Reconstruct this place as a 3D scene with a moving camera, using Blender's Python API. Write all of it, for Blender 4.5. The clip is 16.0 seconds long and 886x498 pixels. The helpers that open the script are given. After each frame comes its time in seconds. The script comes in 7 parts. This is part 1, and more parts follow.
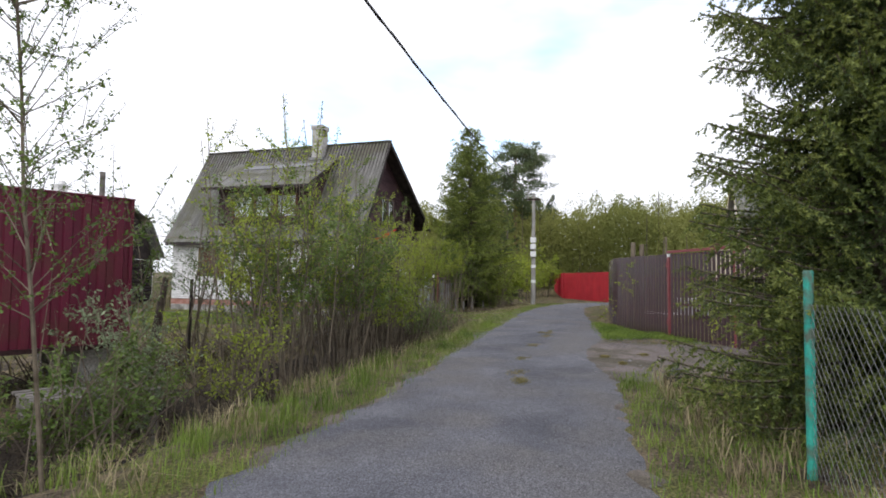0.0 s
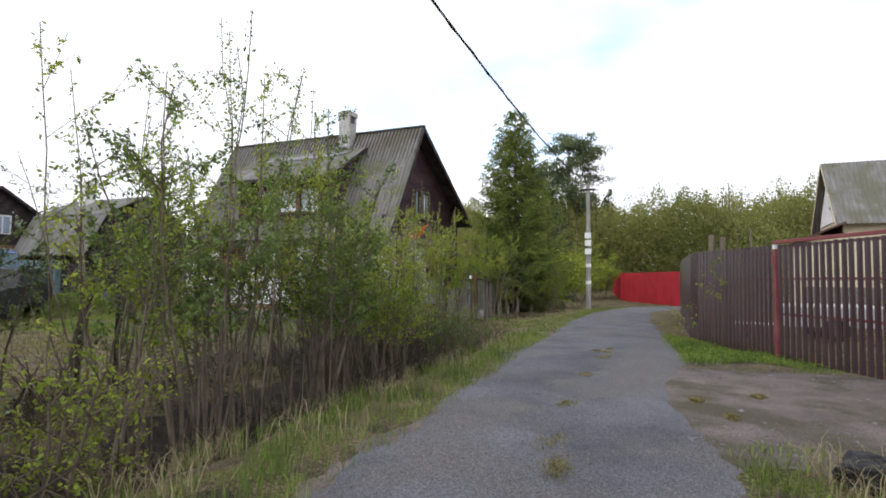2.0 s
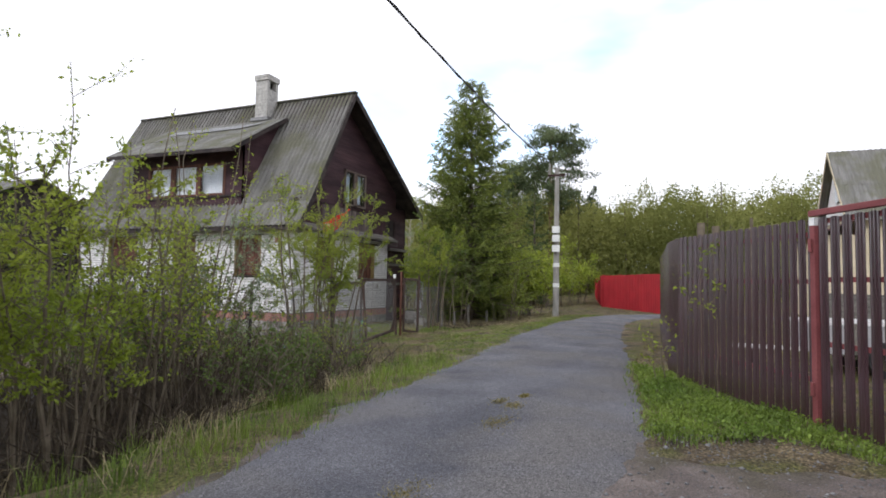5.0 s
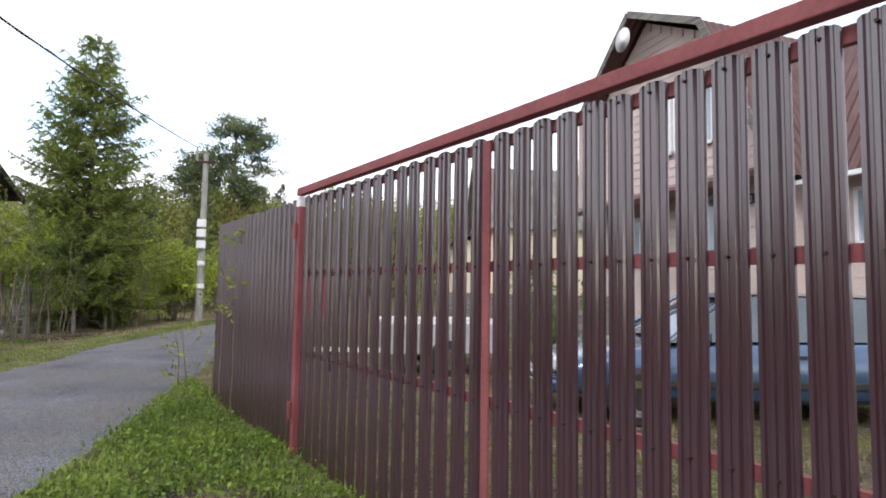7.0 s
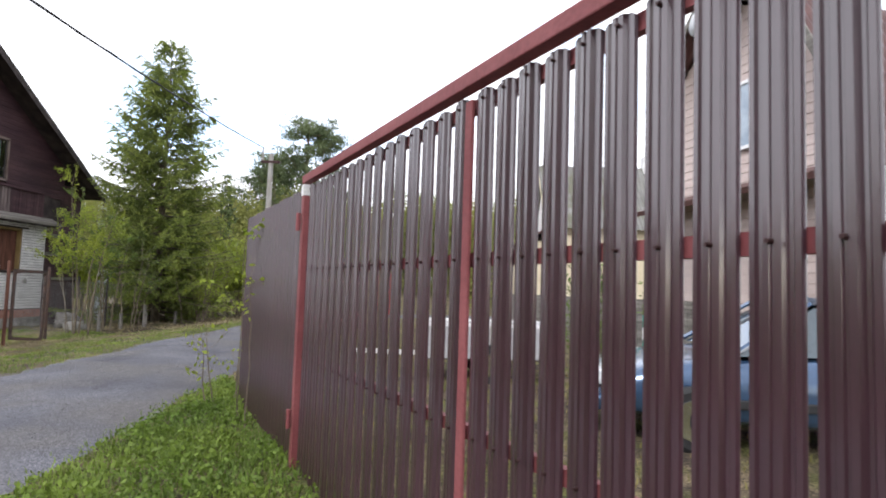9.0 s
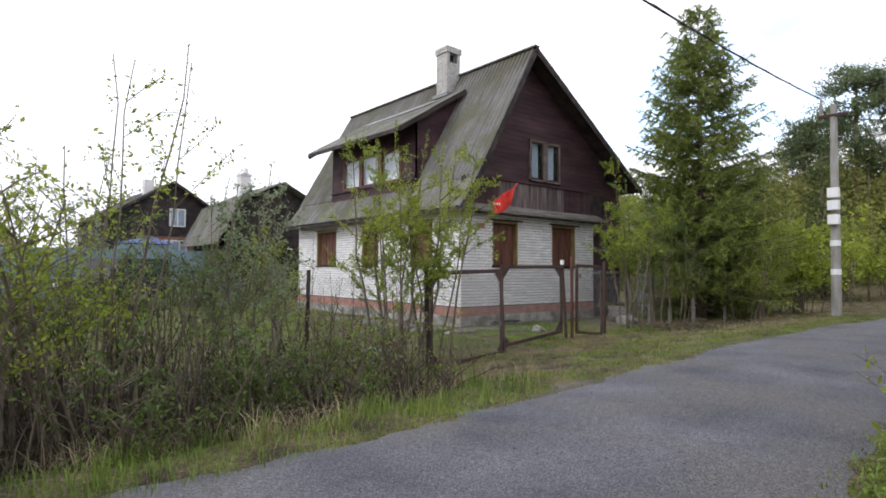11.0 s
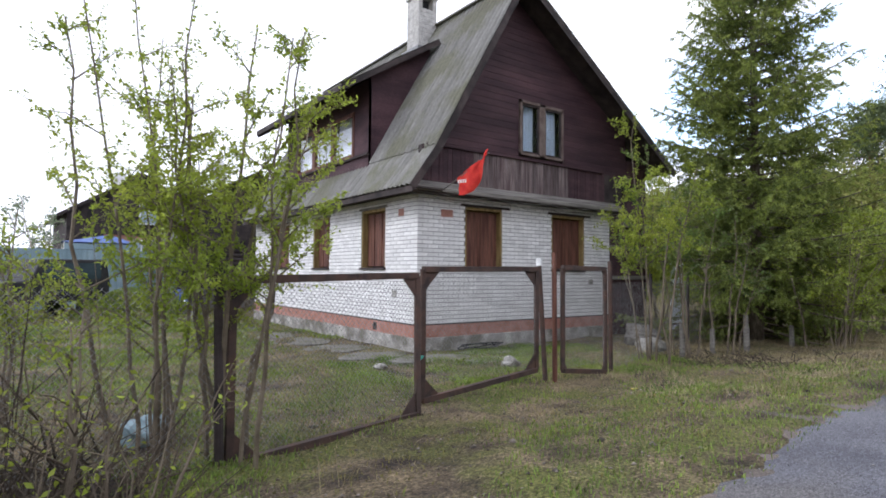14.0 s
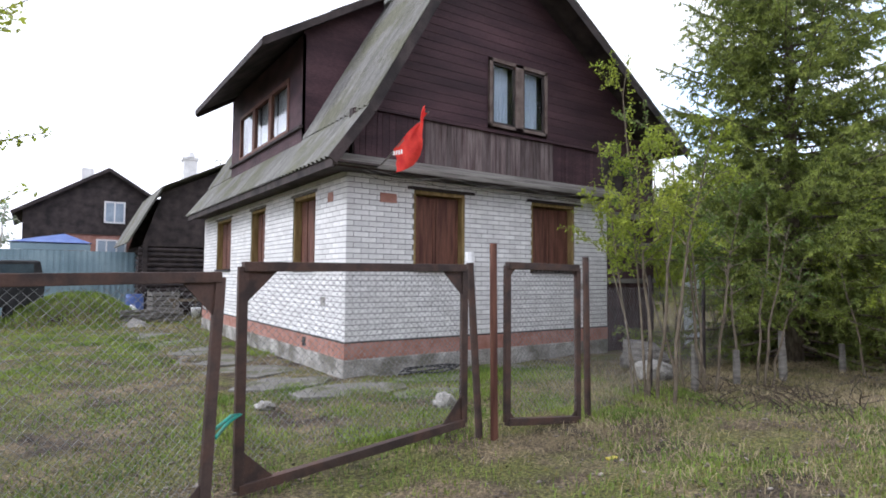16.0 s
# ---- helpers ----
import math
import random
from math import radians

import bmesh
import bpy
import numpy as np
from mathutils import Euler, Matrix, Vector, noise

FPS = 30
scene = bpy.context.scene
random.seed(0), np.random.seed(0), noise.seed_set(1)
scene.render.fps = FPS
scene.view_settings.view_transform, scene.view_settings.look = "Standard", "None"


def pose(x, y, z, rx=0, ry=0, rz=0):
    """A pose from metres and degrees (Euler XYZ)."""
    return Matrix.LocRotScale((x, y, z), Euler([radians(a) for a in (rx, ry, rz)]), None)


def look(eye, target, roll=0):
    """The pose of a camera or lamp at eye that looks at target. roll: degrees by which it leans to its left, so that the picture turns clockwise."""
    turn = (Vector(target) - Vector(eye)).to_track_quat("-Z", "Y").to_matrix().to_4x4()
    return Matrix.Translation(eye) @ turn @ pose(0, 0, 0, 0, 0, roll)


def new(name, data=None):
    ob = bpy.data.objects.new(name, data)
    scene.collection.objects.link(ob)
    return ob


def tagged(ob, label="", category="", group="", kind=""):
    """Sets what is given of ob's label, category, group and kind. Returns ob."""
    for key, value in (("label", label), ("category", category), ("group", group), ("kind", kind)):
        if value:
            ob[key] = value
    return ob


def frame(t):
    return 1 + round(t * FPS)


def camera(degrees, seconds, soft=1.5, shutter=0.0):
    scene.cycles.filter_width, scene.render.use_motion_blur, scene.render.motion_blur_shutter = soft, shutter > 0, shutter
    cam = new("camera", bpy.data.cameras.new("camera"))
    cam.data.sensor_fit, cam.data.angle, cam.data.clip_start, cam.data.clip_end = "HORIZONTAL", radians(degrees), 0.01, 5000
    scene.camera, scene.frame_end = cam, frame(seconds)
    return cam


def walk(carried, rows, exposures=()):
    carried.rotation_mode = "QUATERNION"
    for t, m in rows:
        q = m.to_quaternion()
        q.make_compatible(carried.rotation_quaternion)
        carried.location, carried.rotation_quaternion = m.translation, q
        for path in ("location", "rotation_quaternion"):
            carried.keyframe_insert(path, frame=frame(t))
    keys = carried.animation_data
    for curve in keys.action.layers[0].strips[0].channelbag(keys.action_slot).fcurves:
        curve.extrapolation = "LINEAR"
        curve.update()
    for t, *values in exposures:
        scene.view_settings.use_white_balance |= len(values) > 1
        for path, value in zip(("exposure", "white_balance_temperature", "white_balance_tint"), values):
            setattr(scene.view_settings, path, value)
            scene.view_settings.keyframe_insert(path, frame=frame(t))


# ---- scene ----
cam = camera(75.5, 16.0, soft=1.75, shutter=0.1)
PATH = [
    (0, (0.387, 0.682, 1.245), (2.277, 1.327, 1.353), 0.7),
    (0.5, (1.065, 0.791, 1.24), (2.941, 1.475, 1.352), 0.4),
    (1, (1.813, 0.89, 1.25), (3.665, 1.638, 1.362), 0.3),
    (1.5, (2.641, 0.997, 1.259), (4.486, 1.761, 1.369), 0.5),
    (2, (3.487, 1.145, 1.261), (5.307, 1.966, 1.371), 0.5),
    (2.5, (4.33, 1.265, 1.265), (6.144, 2.1, 1.377), 0.6),
    (3, (5.188, 1.371, 1.291), (6.987, 2.239, 1.401), 0.4),
    (3.2, (5.497, 1.387, 1.29), (7.294, 2.259, 1.404), 0.4),
    (5.3, (8.691, 0.915, 1.227), (10.54, 1.667, 1.347), 1.6),
    (5.5, (8.943, 0.8, 1.217), (10.846, 1.401, 1.346), 0.9),
    (6, (9.433, 0.284, 1.189), (11.397, 0.638, 1.322), 0.8),
    (6.5, (9.823, -0.219, 1.207), (11.818, -0.251, 1.347), 0.8),
    (7, (10.121, -0.652, 1.232), (12.108, -0.834, 1.374), 0.9),
    (7.5, (10.331, -1.007, 1.242), (12.313, -1.235, 1.388), 1.0),
    (8, (10.429, -1.291, 1.264), (12.416, -1.459, 1.415), 0.7),
    (8.5, (10.477, -1.301, 1.267), (12.47, -1.363, 1.419), 1.7),
    (9, (10.612, -1.045, 1.233), (12.606, -0.981, 1.372), 1.9),
    (9.5, (10.782, -0.641, 1.226), (12.739, -0.243, 1.342), 2.5),
    (10, (11.205, -0.206, 1.257), (12.91, 0.837, 1.339), 1.4),
    (10.2, (11.402, -0.023, 1.249), (12.938, 1.256, 1.321), 0.8),
    (12.3, (14.105, 1.8, 1.194), (15.288, 3.411, 1.272), 0.3),
    (12.5, (14.376, 1.949, 1.195), (15.56, 3.559, 1.28), 0.4),
    (13, (15.059, 2.263, 1.207), (16.245, 3.871, 1.293), 0.6),
    (13.5, (15.734, 2.578, 1.219), (16.913, 4.191, 1.301), 0.6),
    (14, (16.406, 2.894, 1.228), (17.579, 4.511, 1.312), 0.5),
    (14.5, (17.075, 3.258, 1.23), (18.233, 4.886, 1.311), 0.6),
    (15, (17.722, 3.602, 1.218), (18.877, 5.232, 1.308), 0.4),
    (15.5, (18.355, 3.963, 1.216), (19.497, 5.603, 1.305), 0.5),
    (16, (18.973, 4.332, 1.219), (20.096, 5.985, 1.313), 0.5),
]
walk(cam, [(t, look(eye, target, roll)) for t, eye, target, roll in PATH],
     [(0.0, 0.0, 6150, 10), (3.0, 0.0, 6150, 10), (5.5, 0.05, 6150, 10), (6.5, 0.25, 6150, 10), (7.5, 0.5, 6150, 10), (8.6, 0.62, 6150, 10), (9.3, 0.4, 6150, 10), (10.0, 0.1, 6150, 10), (12.5, 0.2, 6050, 10), (14.0, 0.38, 5860, 12), (16.0, 0.57, 5860, 12)])

# ---- sky, sun ----
world = bpy.data.worlds.new("world")
scene.world = world
world.use_nodes = True
wn, wl = world.node_tree.nodes, world.node_tree.links
wn.clear()
w_out = wn.new("ShaderNodeOutputWorld")
w_bg = wn.new("ShaderNodeBackground")
w_sky = wn.new("ShaderNodeTexSky")
w_sky.sky_type = "NISHITA"
w_sky.sun_disc = False
w_sky.sun_elevation, w_sky.sun_rotation = radians(38), radians(250)
w_scale = wn.new("ShaderNodeVectorMath")
w_scale.operation = "SCALE"
w_scale.inputs["Scale"].default_value = 3.6
w_tc = wn.new("ShaderNodeTexCoord")
w_map = wn.new("ShaderNodeMapping")
w_map.inputs["Scale"].default_value = (1.0, 1.0, 2.6)
w_noise = wn.new("ShaderNodeTexNoise")
w_noise.inputs["Scale"].default_value = 1.5
w_noise.inputs["Detail"].default_value = 5.0
w_ramp = wn.new("ShaderNodeValToRGB")
w_ramp.color_ramp.elements[0].position, w_ramp.color_ramp.elements[1].position = 0.25, 0.4
w_mix = wn.new("ShaderNodeMix")
w_mix.data_type = "RGBA"
w_mix.inputs["B"].default_value = (12.4, 12.2, 12.6, 1)
wl.new(w_tc.outputs["Generated"], w_map.inputs["Vector"])
wl.new(w_map.outputs["Vector"], w_noise.inputs["Vector"])
wl.new(w_noise.outputs["Fac"], w_ramp.inputs["Fac"])
wl.new(w_sky.outputs["Color"], w_scale.inputs[0])
wl.new(w_ramp.outputs["Color"], w_mix.inputs["Factor"])
wl.new(w_scale.outputs["Vector"], w_mix.inputs["A"])
wl.new(w_mix.outputs["Result"], w_bg.inputs["Color"])
w_bg.inputs["Strength"].default_value = 0.1
wl.new(w_bg.outputs["Background"], w_out.inputs["Surface"])

sun = new("sun", bpy.data.lights.new("sun", "SUN"))
sun.data.energy, sun.data.angle, sun.data.color = 1.3, radians(14), (1.0, 0.97, 0.93)
sun.matrix_world = look((-20, 8, 18), (0, 0, 0))

RNG = np.random.default_rng(7)


# ---- mesh helpers ----
class Geo:
    """Collects vertices and faces of one mesh."""

    def __init__(self):
        self.v, self.f = [], []

    def add(self, verts, faces):
        n = len(self.v)
        self.v += [tuple(p) for p in verts]
        self.f += [tuple(n + i for i in q) for q in faces]
        return self

    def box(self, x0, y0, z0, x1, y1, z1):
        v = [(x, y, z) for z in (z0, z1) for y in (y0, y1) for x in (x0, x1)]
        return self.add(v, [(0, 2, 3, 1), (4, 5, 7, 6), (0, 1, 5, 4), (2, 6, 7, 3), (0, 4, 6, 2), (1, 3, 7, 5)])

    def beam(self, p, q, w, h, up=(0, 0, 1)):
        """A bar from p to q, w wide across and h high along up."""
        p, q, up = Vector(p), Vector(q), Vector(up)
        d = (q - p).normalized()
        a = d.cross(up)
        if a.length < 1e-4:
            a = d.cross(Vector((0, 1, 0)))
        a.normalize()
        b = a.cross(d)
        v = [e + a * i * w / 2 + b * j * h / 2 for e in (p, q) for i, j in ((-1, -1), (1, -1), (1, 1), (-1, 1))]
        return self.add(v, [(0, 3, 2, 1), (4, 5, 6, 7), (0, 1, 5, 4), (1, 2, 6, 5), (2, 3, 7, 6), (3, 0, 4, 7)])

    def tube(self, pts, radii, n=6, caps=True):
        pts = [Vector(p) for p in pts]
        base = len(self.v)
        for i, p in enumerate(pts):
            d = (pts[min(i + 1, len(pts) - 1)] - pts[max(i - 1, 0)])
            d = d.normalized() if d.length > 1e-9 else Vector((0, 0, 1))
            a = d.cross(Vector((0.13, 0.97, 0.2)) if abs(d.z) > 0.9 else Vector((0, 0, 1))).normalized()
            b = d.cross(a)
            for k in range(n):
                t = 2 * math.pi * k / n
                self.v.append(tuple(p + (a * math.cos(t) + b * math.sin(t)) * radii[i]))
        for i in range(len(pts) - 1):
            for k in range(n):
                m = (k + 1) % n
                self.f.append((base + i * n + k, base + i * n + m, base + (i + 1) * n + m, base + (i + 1) * n + k))
        if caps:
            self.f.append(tuple(base + k for k in range(n))[::-1])
            self.f.append(tuple(base + (len(pts) - 1) * n + k for k in range(n)))
        return self

    def prism(self, poly, axis, a0, a1):
        """Extrudes a 2D outline along an axis (0 x, 1 y, 2 z); the outline lists the other two coordinates in order."""
        n = len(poly)
        put = [lambda u, v, a: (a, u, v), lambda u, v, a: (u, a, v), lambda u, v, a: (u, v, a)][axis]
        v = [put(u, w, a) for a in (a0, a1) for u, w in poly]
        f = [tuple(range(n))[::-1], tuple(range(n, 2 * n))] + [(i, (i + 1) % n, n + (i + 1) % n, n + i) for i in range(n)]
        return self.add(v, f)

    def slab(self, quad, t):
        """A plate over a quadrilateral, t thick against its normal."""
        q = [Vector(p) for p in quad]
        n = (q[1] - q[0]).cross(q[3] - q[0]).normalized() * t
        v = q + [p - n for p in q]
        return self.add(v, [(0, 1, 2, 3), (7, 6, 5, 4), (0, 4, 5, 1), (1, 5, 6, 2), (2, 6, 7, 3), (3, 7, 4, 0)])


def mesh_of(name, g, material, smooth=False):
    me = bpy.data.meshes.new(name)
    me.from_pydata(g.v, [], g.f)
    me.update()
    bm = bmesh.new()
    bm.from_mesh(me)
    bmesh.ops.recalc_face_normals(bm, faces=bm.faces)
    bm.to_mesh(me)
    bm.free()
    if smooth:
        me.polygons.foreach_set("use_smooth", [True] * len(me.polygons))
    me.materials.append(material)
    return me


def part(name, g, material, parent=None, label="", bevel=0.0, smooth=False, shift=None):
    if shift is not None:
        sx, sy, sz = shift
        g.v = [(x - sx, y - sy, z - sz) for x, y, z in g.v]
    ob = new(name, mesh_of(name, g, material, smooth))
    ob.parent = parent
    if label:
        ob["label"] = label
    if bevel:
        m = ob.modifiers.new("bevel", "BEVEL")
        m.width, m.segments, m.limit_method = bevel, 2, "ANGLE"
    return ob


def raw(name, verts, faces, material, parent=None):
    """A mesh from numpy arrays of triangles or quads."""
    me = bpy.data.meshes.new(name)
    nv, nf, k = len(verts), len(faces), faces.shape[1]
    me.vertices.add(nv)
    me.vertices.foreach_set("co", np.ascontiguousarray(verts, dtype=np.float32).ravel())
    me.loops.add(nf * k)
    me.loops.foreach_set("vertex_index", np.ascontiguousarray(faces, dtype=np.int32).ravel())
    me.polygons.add(nf)
    me.polygons.foreach_set("loop_start", np.arange(0, nf * k, k, dtype=np.int32))
    me.update(calc_edges=True)
    me.materials.append(material)
    ob = new(name, me)
    ob.parent = parent
    return ob


def thing(name, label, category, at=(0, 0, 0), turn=0.0, group="", kind=""):
    e = new(name)
    e.matrix_world = pose(*at, 0, 0, turn)
    e.empty_display_size = 0.2
    return tagged(e, label, category, group, kind)


# ---- materials ----
def material(name, c1, c2, scale=3.0, rough=0.75, bump=0.3, fine=60.0, stretch=(1, 1, 1), metal=0.0, vary="", amount=0.3, through_light=0.0, spec=0.35, dist=0.01, c3=None, s3=0.6, lo=0.35, hi=0.65, grit=0.28, coat=0.0, speck=0.0, pebble=90.0, crisp=False, coat_ior=1.5):
    m = bpy.data.materials.new(name)
    m.use_nodes = True
    n, l = m.node_tree.nodes, m.node_tree.links
    bsdf, out = n["Principled BSDF"], n["Material Output"]
    tc, mp = n.new("ShaderNodeTexCoord"), n.new("ShaderNodeMapping")
    mp.inputs["Scale"].default_value = stretch
    l.new(tc.outputs["Object"], mp.inputs["Vector"])
    big, small = n.new("ShaderNodeTexNoise"), n.new("ShaderNodeTexNoise")
    big.inputs["Scale"].default_value, big.inputs["Detail"].default_value = scale, 6
    small.inputs["Scale"].default_value, small.inputs["Detail"].default_value = fine, 4
    for t in (big, small):
        l.new(mp.outputs["Vector"], t.inputs["Vector"])
    ramp = n.new("ShaderNodeValToRGB")
    ramp.color_ramp.elements[0].position, ramp.color_ramp.elements[1].position = lo, hi
    ramp.color_ramp.elements[0].color, ramp.color_ramp.elements[1].color = (*c1, 1), (*c2, 1)
    l.new(big.outputs["Fac"], ramp.inputs["Fac"])
    col = ramp.outputs["Color"]
    if c3 is not None:
        third, r3, mx = n.new("ShaderNodeTexNoise"), n.new("ShaderNodeValToRGB"), n.new("ShaderNodeMix")
        third.inputs["Scale"].default_value, third.inputs["Detail"].default_value = s3, 8
        l.new(tc.outputs["Object"], third.inputs["Vector"])
        r3.color_ramp.elements[0].position, r3.color_ramp.elements[1].position = 0.45, 0.62
        l.new(third.outputs["Fac"], r3.inputs["Fac"])
        mx.data_type = "RGBA"
        mx.inputs["B"].default_value = (*c3, 1)
        l.new(r3.outputs["Color"], mx.inputs["Factor"])
        l.new(col, mx.inputs["A"])
        col = mx.outputs["Result"]
    hsv = n.new("ShaderNodeHueSaturation")
    l.new(col, hsv.inputs["Color"])
    val = n.new("ShaderNodeMapRange")
    val.inputs["To Min"].default_value, val.inputs["To Max"].default_value = 1 - grit, 1 + grit
    l.new(small.outputs["Fac"], val.inputs["Value"])
    if crisp:
        val.inputs["From Min"].default_value, val.inputs["From Max"].default_value = 0.32, 0.68
    value = val.outputs["Result"]
    relief = small.outputs["Fac"]
    if speck:
        # single grains, each a shade of its own
        vo, sp, pick, mr2, mul2, ad = n.new("ShaderNodeTexVoronoi"), n.new("ShaderNodeSeparateColor"), n.new("ShaderNodeMath"), n.new("ShaderNodeMapRange"), n.new("ShaderNodeMath"), n.new("ShaderNodeMath")
        vo.inputs["Scale"].default_value = pebble
        l.new(tc.outputs["Object"], vo.inputs["Vector"])
        l.new(vo.outputs["Color"], sp.inputs["Color"])
        pick.operation, pick.inputs[1].default_value = "POWER", 1.6
        l.new(sp.outputs["Red"], pick.inputs[0])
        mr2.inputs["To Min"].default_value, mr2.inputs["To Max"].default_value = 1 - speck * 0.75, 1 + speck * 1.3
        l.new(pick.outputs[0], mr2.inputs["Value"])
        mul2.operation = "MULTIPLY"
        l.new(value, mul2.inputs[0])
        l.new(mr2.outputs["Result"], mul2.inputs[1])
        value = mul2.outputs[0]
        ad.operation = "SUBTRACT"
        l.new(small.outputs["Fac"], ad.inputs[0])
        l.new(vo.outputs["Distance"], ad.inputs[1])
        relief = ad.outputs[0]
    if vary:
        src = n.new("ShaderNodeObjectInfo" if vary == "object" else "ShaderNodeNewGeometry")
        rnd = src.outputs["Random" if vary == "object" else "Random Per Island"]
        mr, mul = n.new("ShaderNodeMapRange"), n.new("ShaderNodeMath")
        mr.inputs["To Min"].default_value, mr.inputs["To Max"].default_value = 1 - amount, 1 + amount
        l.new(rnd, mr.inputs["Value"])
        mul.operation = "MULTIPLY"
        l.new(value, mul.inputs[0])
        l.new(mr.outputs["Result"], mul.inputs[1])
        value = mul.outputs[0]
    l.new(value, hsv.inputs["Value"])
    l.new(hsv.outputs["Color"], bsdf.inputs["Base Color"])
    bsdf.inputs["Roughness"].default_value, bsdf.inputs["Metallic"].default_value = rough, metal
    bsdf.inputs["Specular IOR Level"].default_value = spec
    if coat:
        bsdf.inputs["Coat Weight"].default_value, bsdf.inputs["Coat Roughness"].default_value = coat, 0.16
        bsdf.inputs["Coat IOR"].default_value = coat_ior
    if bump:
        bp = n.new("ShaderNodeBump")
        bp.inputs["Strength"].default_value, bp.inputs["Distance"].default_value = bump, dist
        l.new(relief, bp.inputs["Height"])
        l.new(bp.outputs["Normal"], bsdf.inputs["Normal"])
    if through_light:
        tr, ms = n.new("ShaderNodeBsdfTranslucent"), n.new("ShaderNodeMixShader")
        l.new(hsv.outputs["Color"], tr.inputs["Color"])
        ms.inputs["Fac"].default_value = through_light
        l.new(bsdf.outputs["BSDF"], ms.inputs[1])
        l.new(tr.outputs["BSDF"], ms.inputs[2])
        l.new(ms.outputs["Shader"], out.inputs["Surface"])
    return m


def glass(name, tint=(0.85, 0.9, 0.95)):
    m = bpy.data.materials.new(name)
    m.use_nodes = True
    b = m.node_tree.nodes["Principled BSDF"]
    b.inputs["Base Color"].default_value = (*tint, 1)
    b.inputs["Roughness"].default_value = 0.03
    b.inputs["Transmission Weight"].default_value = 1.0
    b.inputs["IOR"].default_value = 1.5
    return m


M_SOIL = material("soil_and_thatch", (0.05, 0.036, 0.026), (0.215, 0.165, 0.097), 2.0, 0.95, 1.0, 38, c3=(0.125, 0.126, 0.036), s3=1.6, dist=0.03, grit=0.55, speck=0.4, pebble=55, crisp=True)
M_DITCH = material("shade_darkened_leaf_litter", (0.02, 0.015, 0.011), (0.06, 0.045, 0.03), 4.0, 0.9, 1.0, 50, dist=0.04, grit=0.6, crisp=True)
M_ROAD = material("grey_gravel_asphalt", (0.072, 0.073, 0.087), (0.14, 0.139, 0.156), 0.9, 0.9, 0.6, 90, c3=(0.125, 0.118, 0.118), s3=0.8, dist=0.008, grit=0.25, speck=0.55, pebble=130, crisp=True)
M_DIRT = material("packed_brown_dirt", (0.13, 0.107, 0.098), (0.2, 0.165, 0.151), 2.2, 0.95, 0.7, 60, c3=(0.09, 0.078, 0.052), s3=1.3, dist=0.01, grit=0.25, speck=0.35, pebble=170, crisp=True)
M_STONE = material("road_gravel", (0.12, 0.12, 0.128), (0.24, 0.235, 0.235), 9, 0.9, 0.3, 60, vary="island", amount=0.25)
M_CLOD = material("brown_clods_and_stones", (0.06, 0.045, 0.035), (0.24, 0.21, 0.18), 9, 0.95, 0.3, 60, vary="island", amount=0.5)
M_GRASS = material("fresh_grass", (0.105, 0.17, 0.024), (0.22, 0.292, 0.05), 1.0, 0.6, 0, 30, vary="island", amount=0.35, through_light=0.3)
M_LAWN = material("short_olive_grass", (0.135, 0.127, 0.036), (0.25, 0.207, 0.076), 0.7, 0.7, 0, 30, vary="island", amount=0.4, through_light=0.25)
M_CHIMNEY = material("sooty_light_brick", (0.34, 0.33, 0.31), (0.54, 0.525, 0.5), 7, 0.9, 0.3, 60)
M_STRAW = material("dry_straw", (0.22, 0.18, 0.1), (0.36, 0.3, 0.175), 1.5, 0.8, 0, 30, vary="island", amount=0.35, through_light=0.2)
M_LEAF = material("young_yellow_green_leaves", (0.215, 0.285, 0.03), (0.37, 0.42, 0.062), 0.9, 0.5, 0, 30, vary="island", amount=0.35, through_light=0.5)
M_LEAF_DARK = material("green_leaves", (0.08, 0.132, 0.026), (0.17, 0.235, 0.052), 0.9, 0.5, 0, 30, vary="island", amount=0.35, through_light=0.35)
M_LEAF_SILVER = material("silvery_willow_leaves", (0.16, 0.21, 0.11), (0.29, 0.35, 0.21), 0.9, 0.45, 0, 30, vary="island", amount=0.3, through_light=0.45)
M_FAR = material("distant_spring_foliage", (0.2, 0.22, 0.06), (0.31, 0.315, 0.095), 0.12, 0.8, 0, 30, vary="island", amount=0.1, through_light=0.45)
# spruce needles in pairs; the paler of each paints young, lit tips
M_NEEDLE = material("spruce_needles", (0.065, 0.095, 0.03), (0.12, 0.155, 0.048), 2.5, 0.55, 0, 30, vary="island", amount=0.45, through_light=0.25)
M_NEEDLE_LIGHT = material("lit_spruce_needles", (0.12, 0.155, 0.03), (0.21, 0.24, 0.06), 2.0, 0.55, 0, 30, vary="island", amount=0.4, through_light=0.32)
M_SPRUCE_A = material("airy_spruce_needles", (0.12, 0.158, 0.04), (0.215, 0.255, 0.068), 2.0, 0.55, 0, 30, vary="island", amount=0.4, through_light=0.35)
M_SPRUCE_B = material("lit_fresh_spruce_needles", (0.175, 0.225, 0.04), (0.29, 0.34, 0.075), 2.0, 0.55, 0, 30, vary="island", amount=0.4, through_light=0.4)
M_PINE = material("pine_needles", (0.07, 0.1, 0.045), (0.14, 0.175, 0.075), 0.5, 0.6, 0, 30, vary="island", amount=0.4, through_light=0.15)
M_BARK = material("grey_brown_bark", (0.07, 0.055, 0.04), (0.16, 0.135, 0.1), 8, 0.9, 0.6, 40, stretch=(3, 3, 1))
M_TWIG = material("pale_willow_bark", (0.1, 0.078, 0.055), (0.2, 0.165, 0.12), 6, 0.85, 0.3, 40)
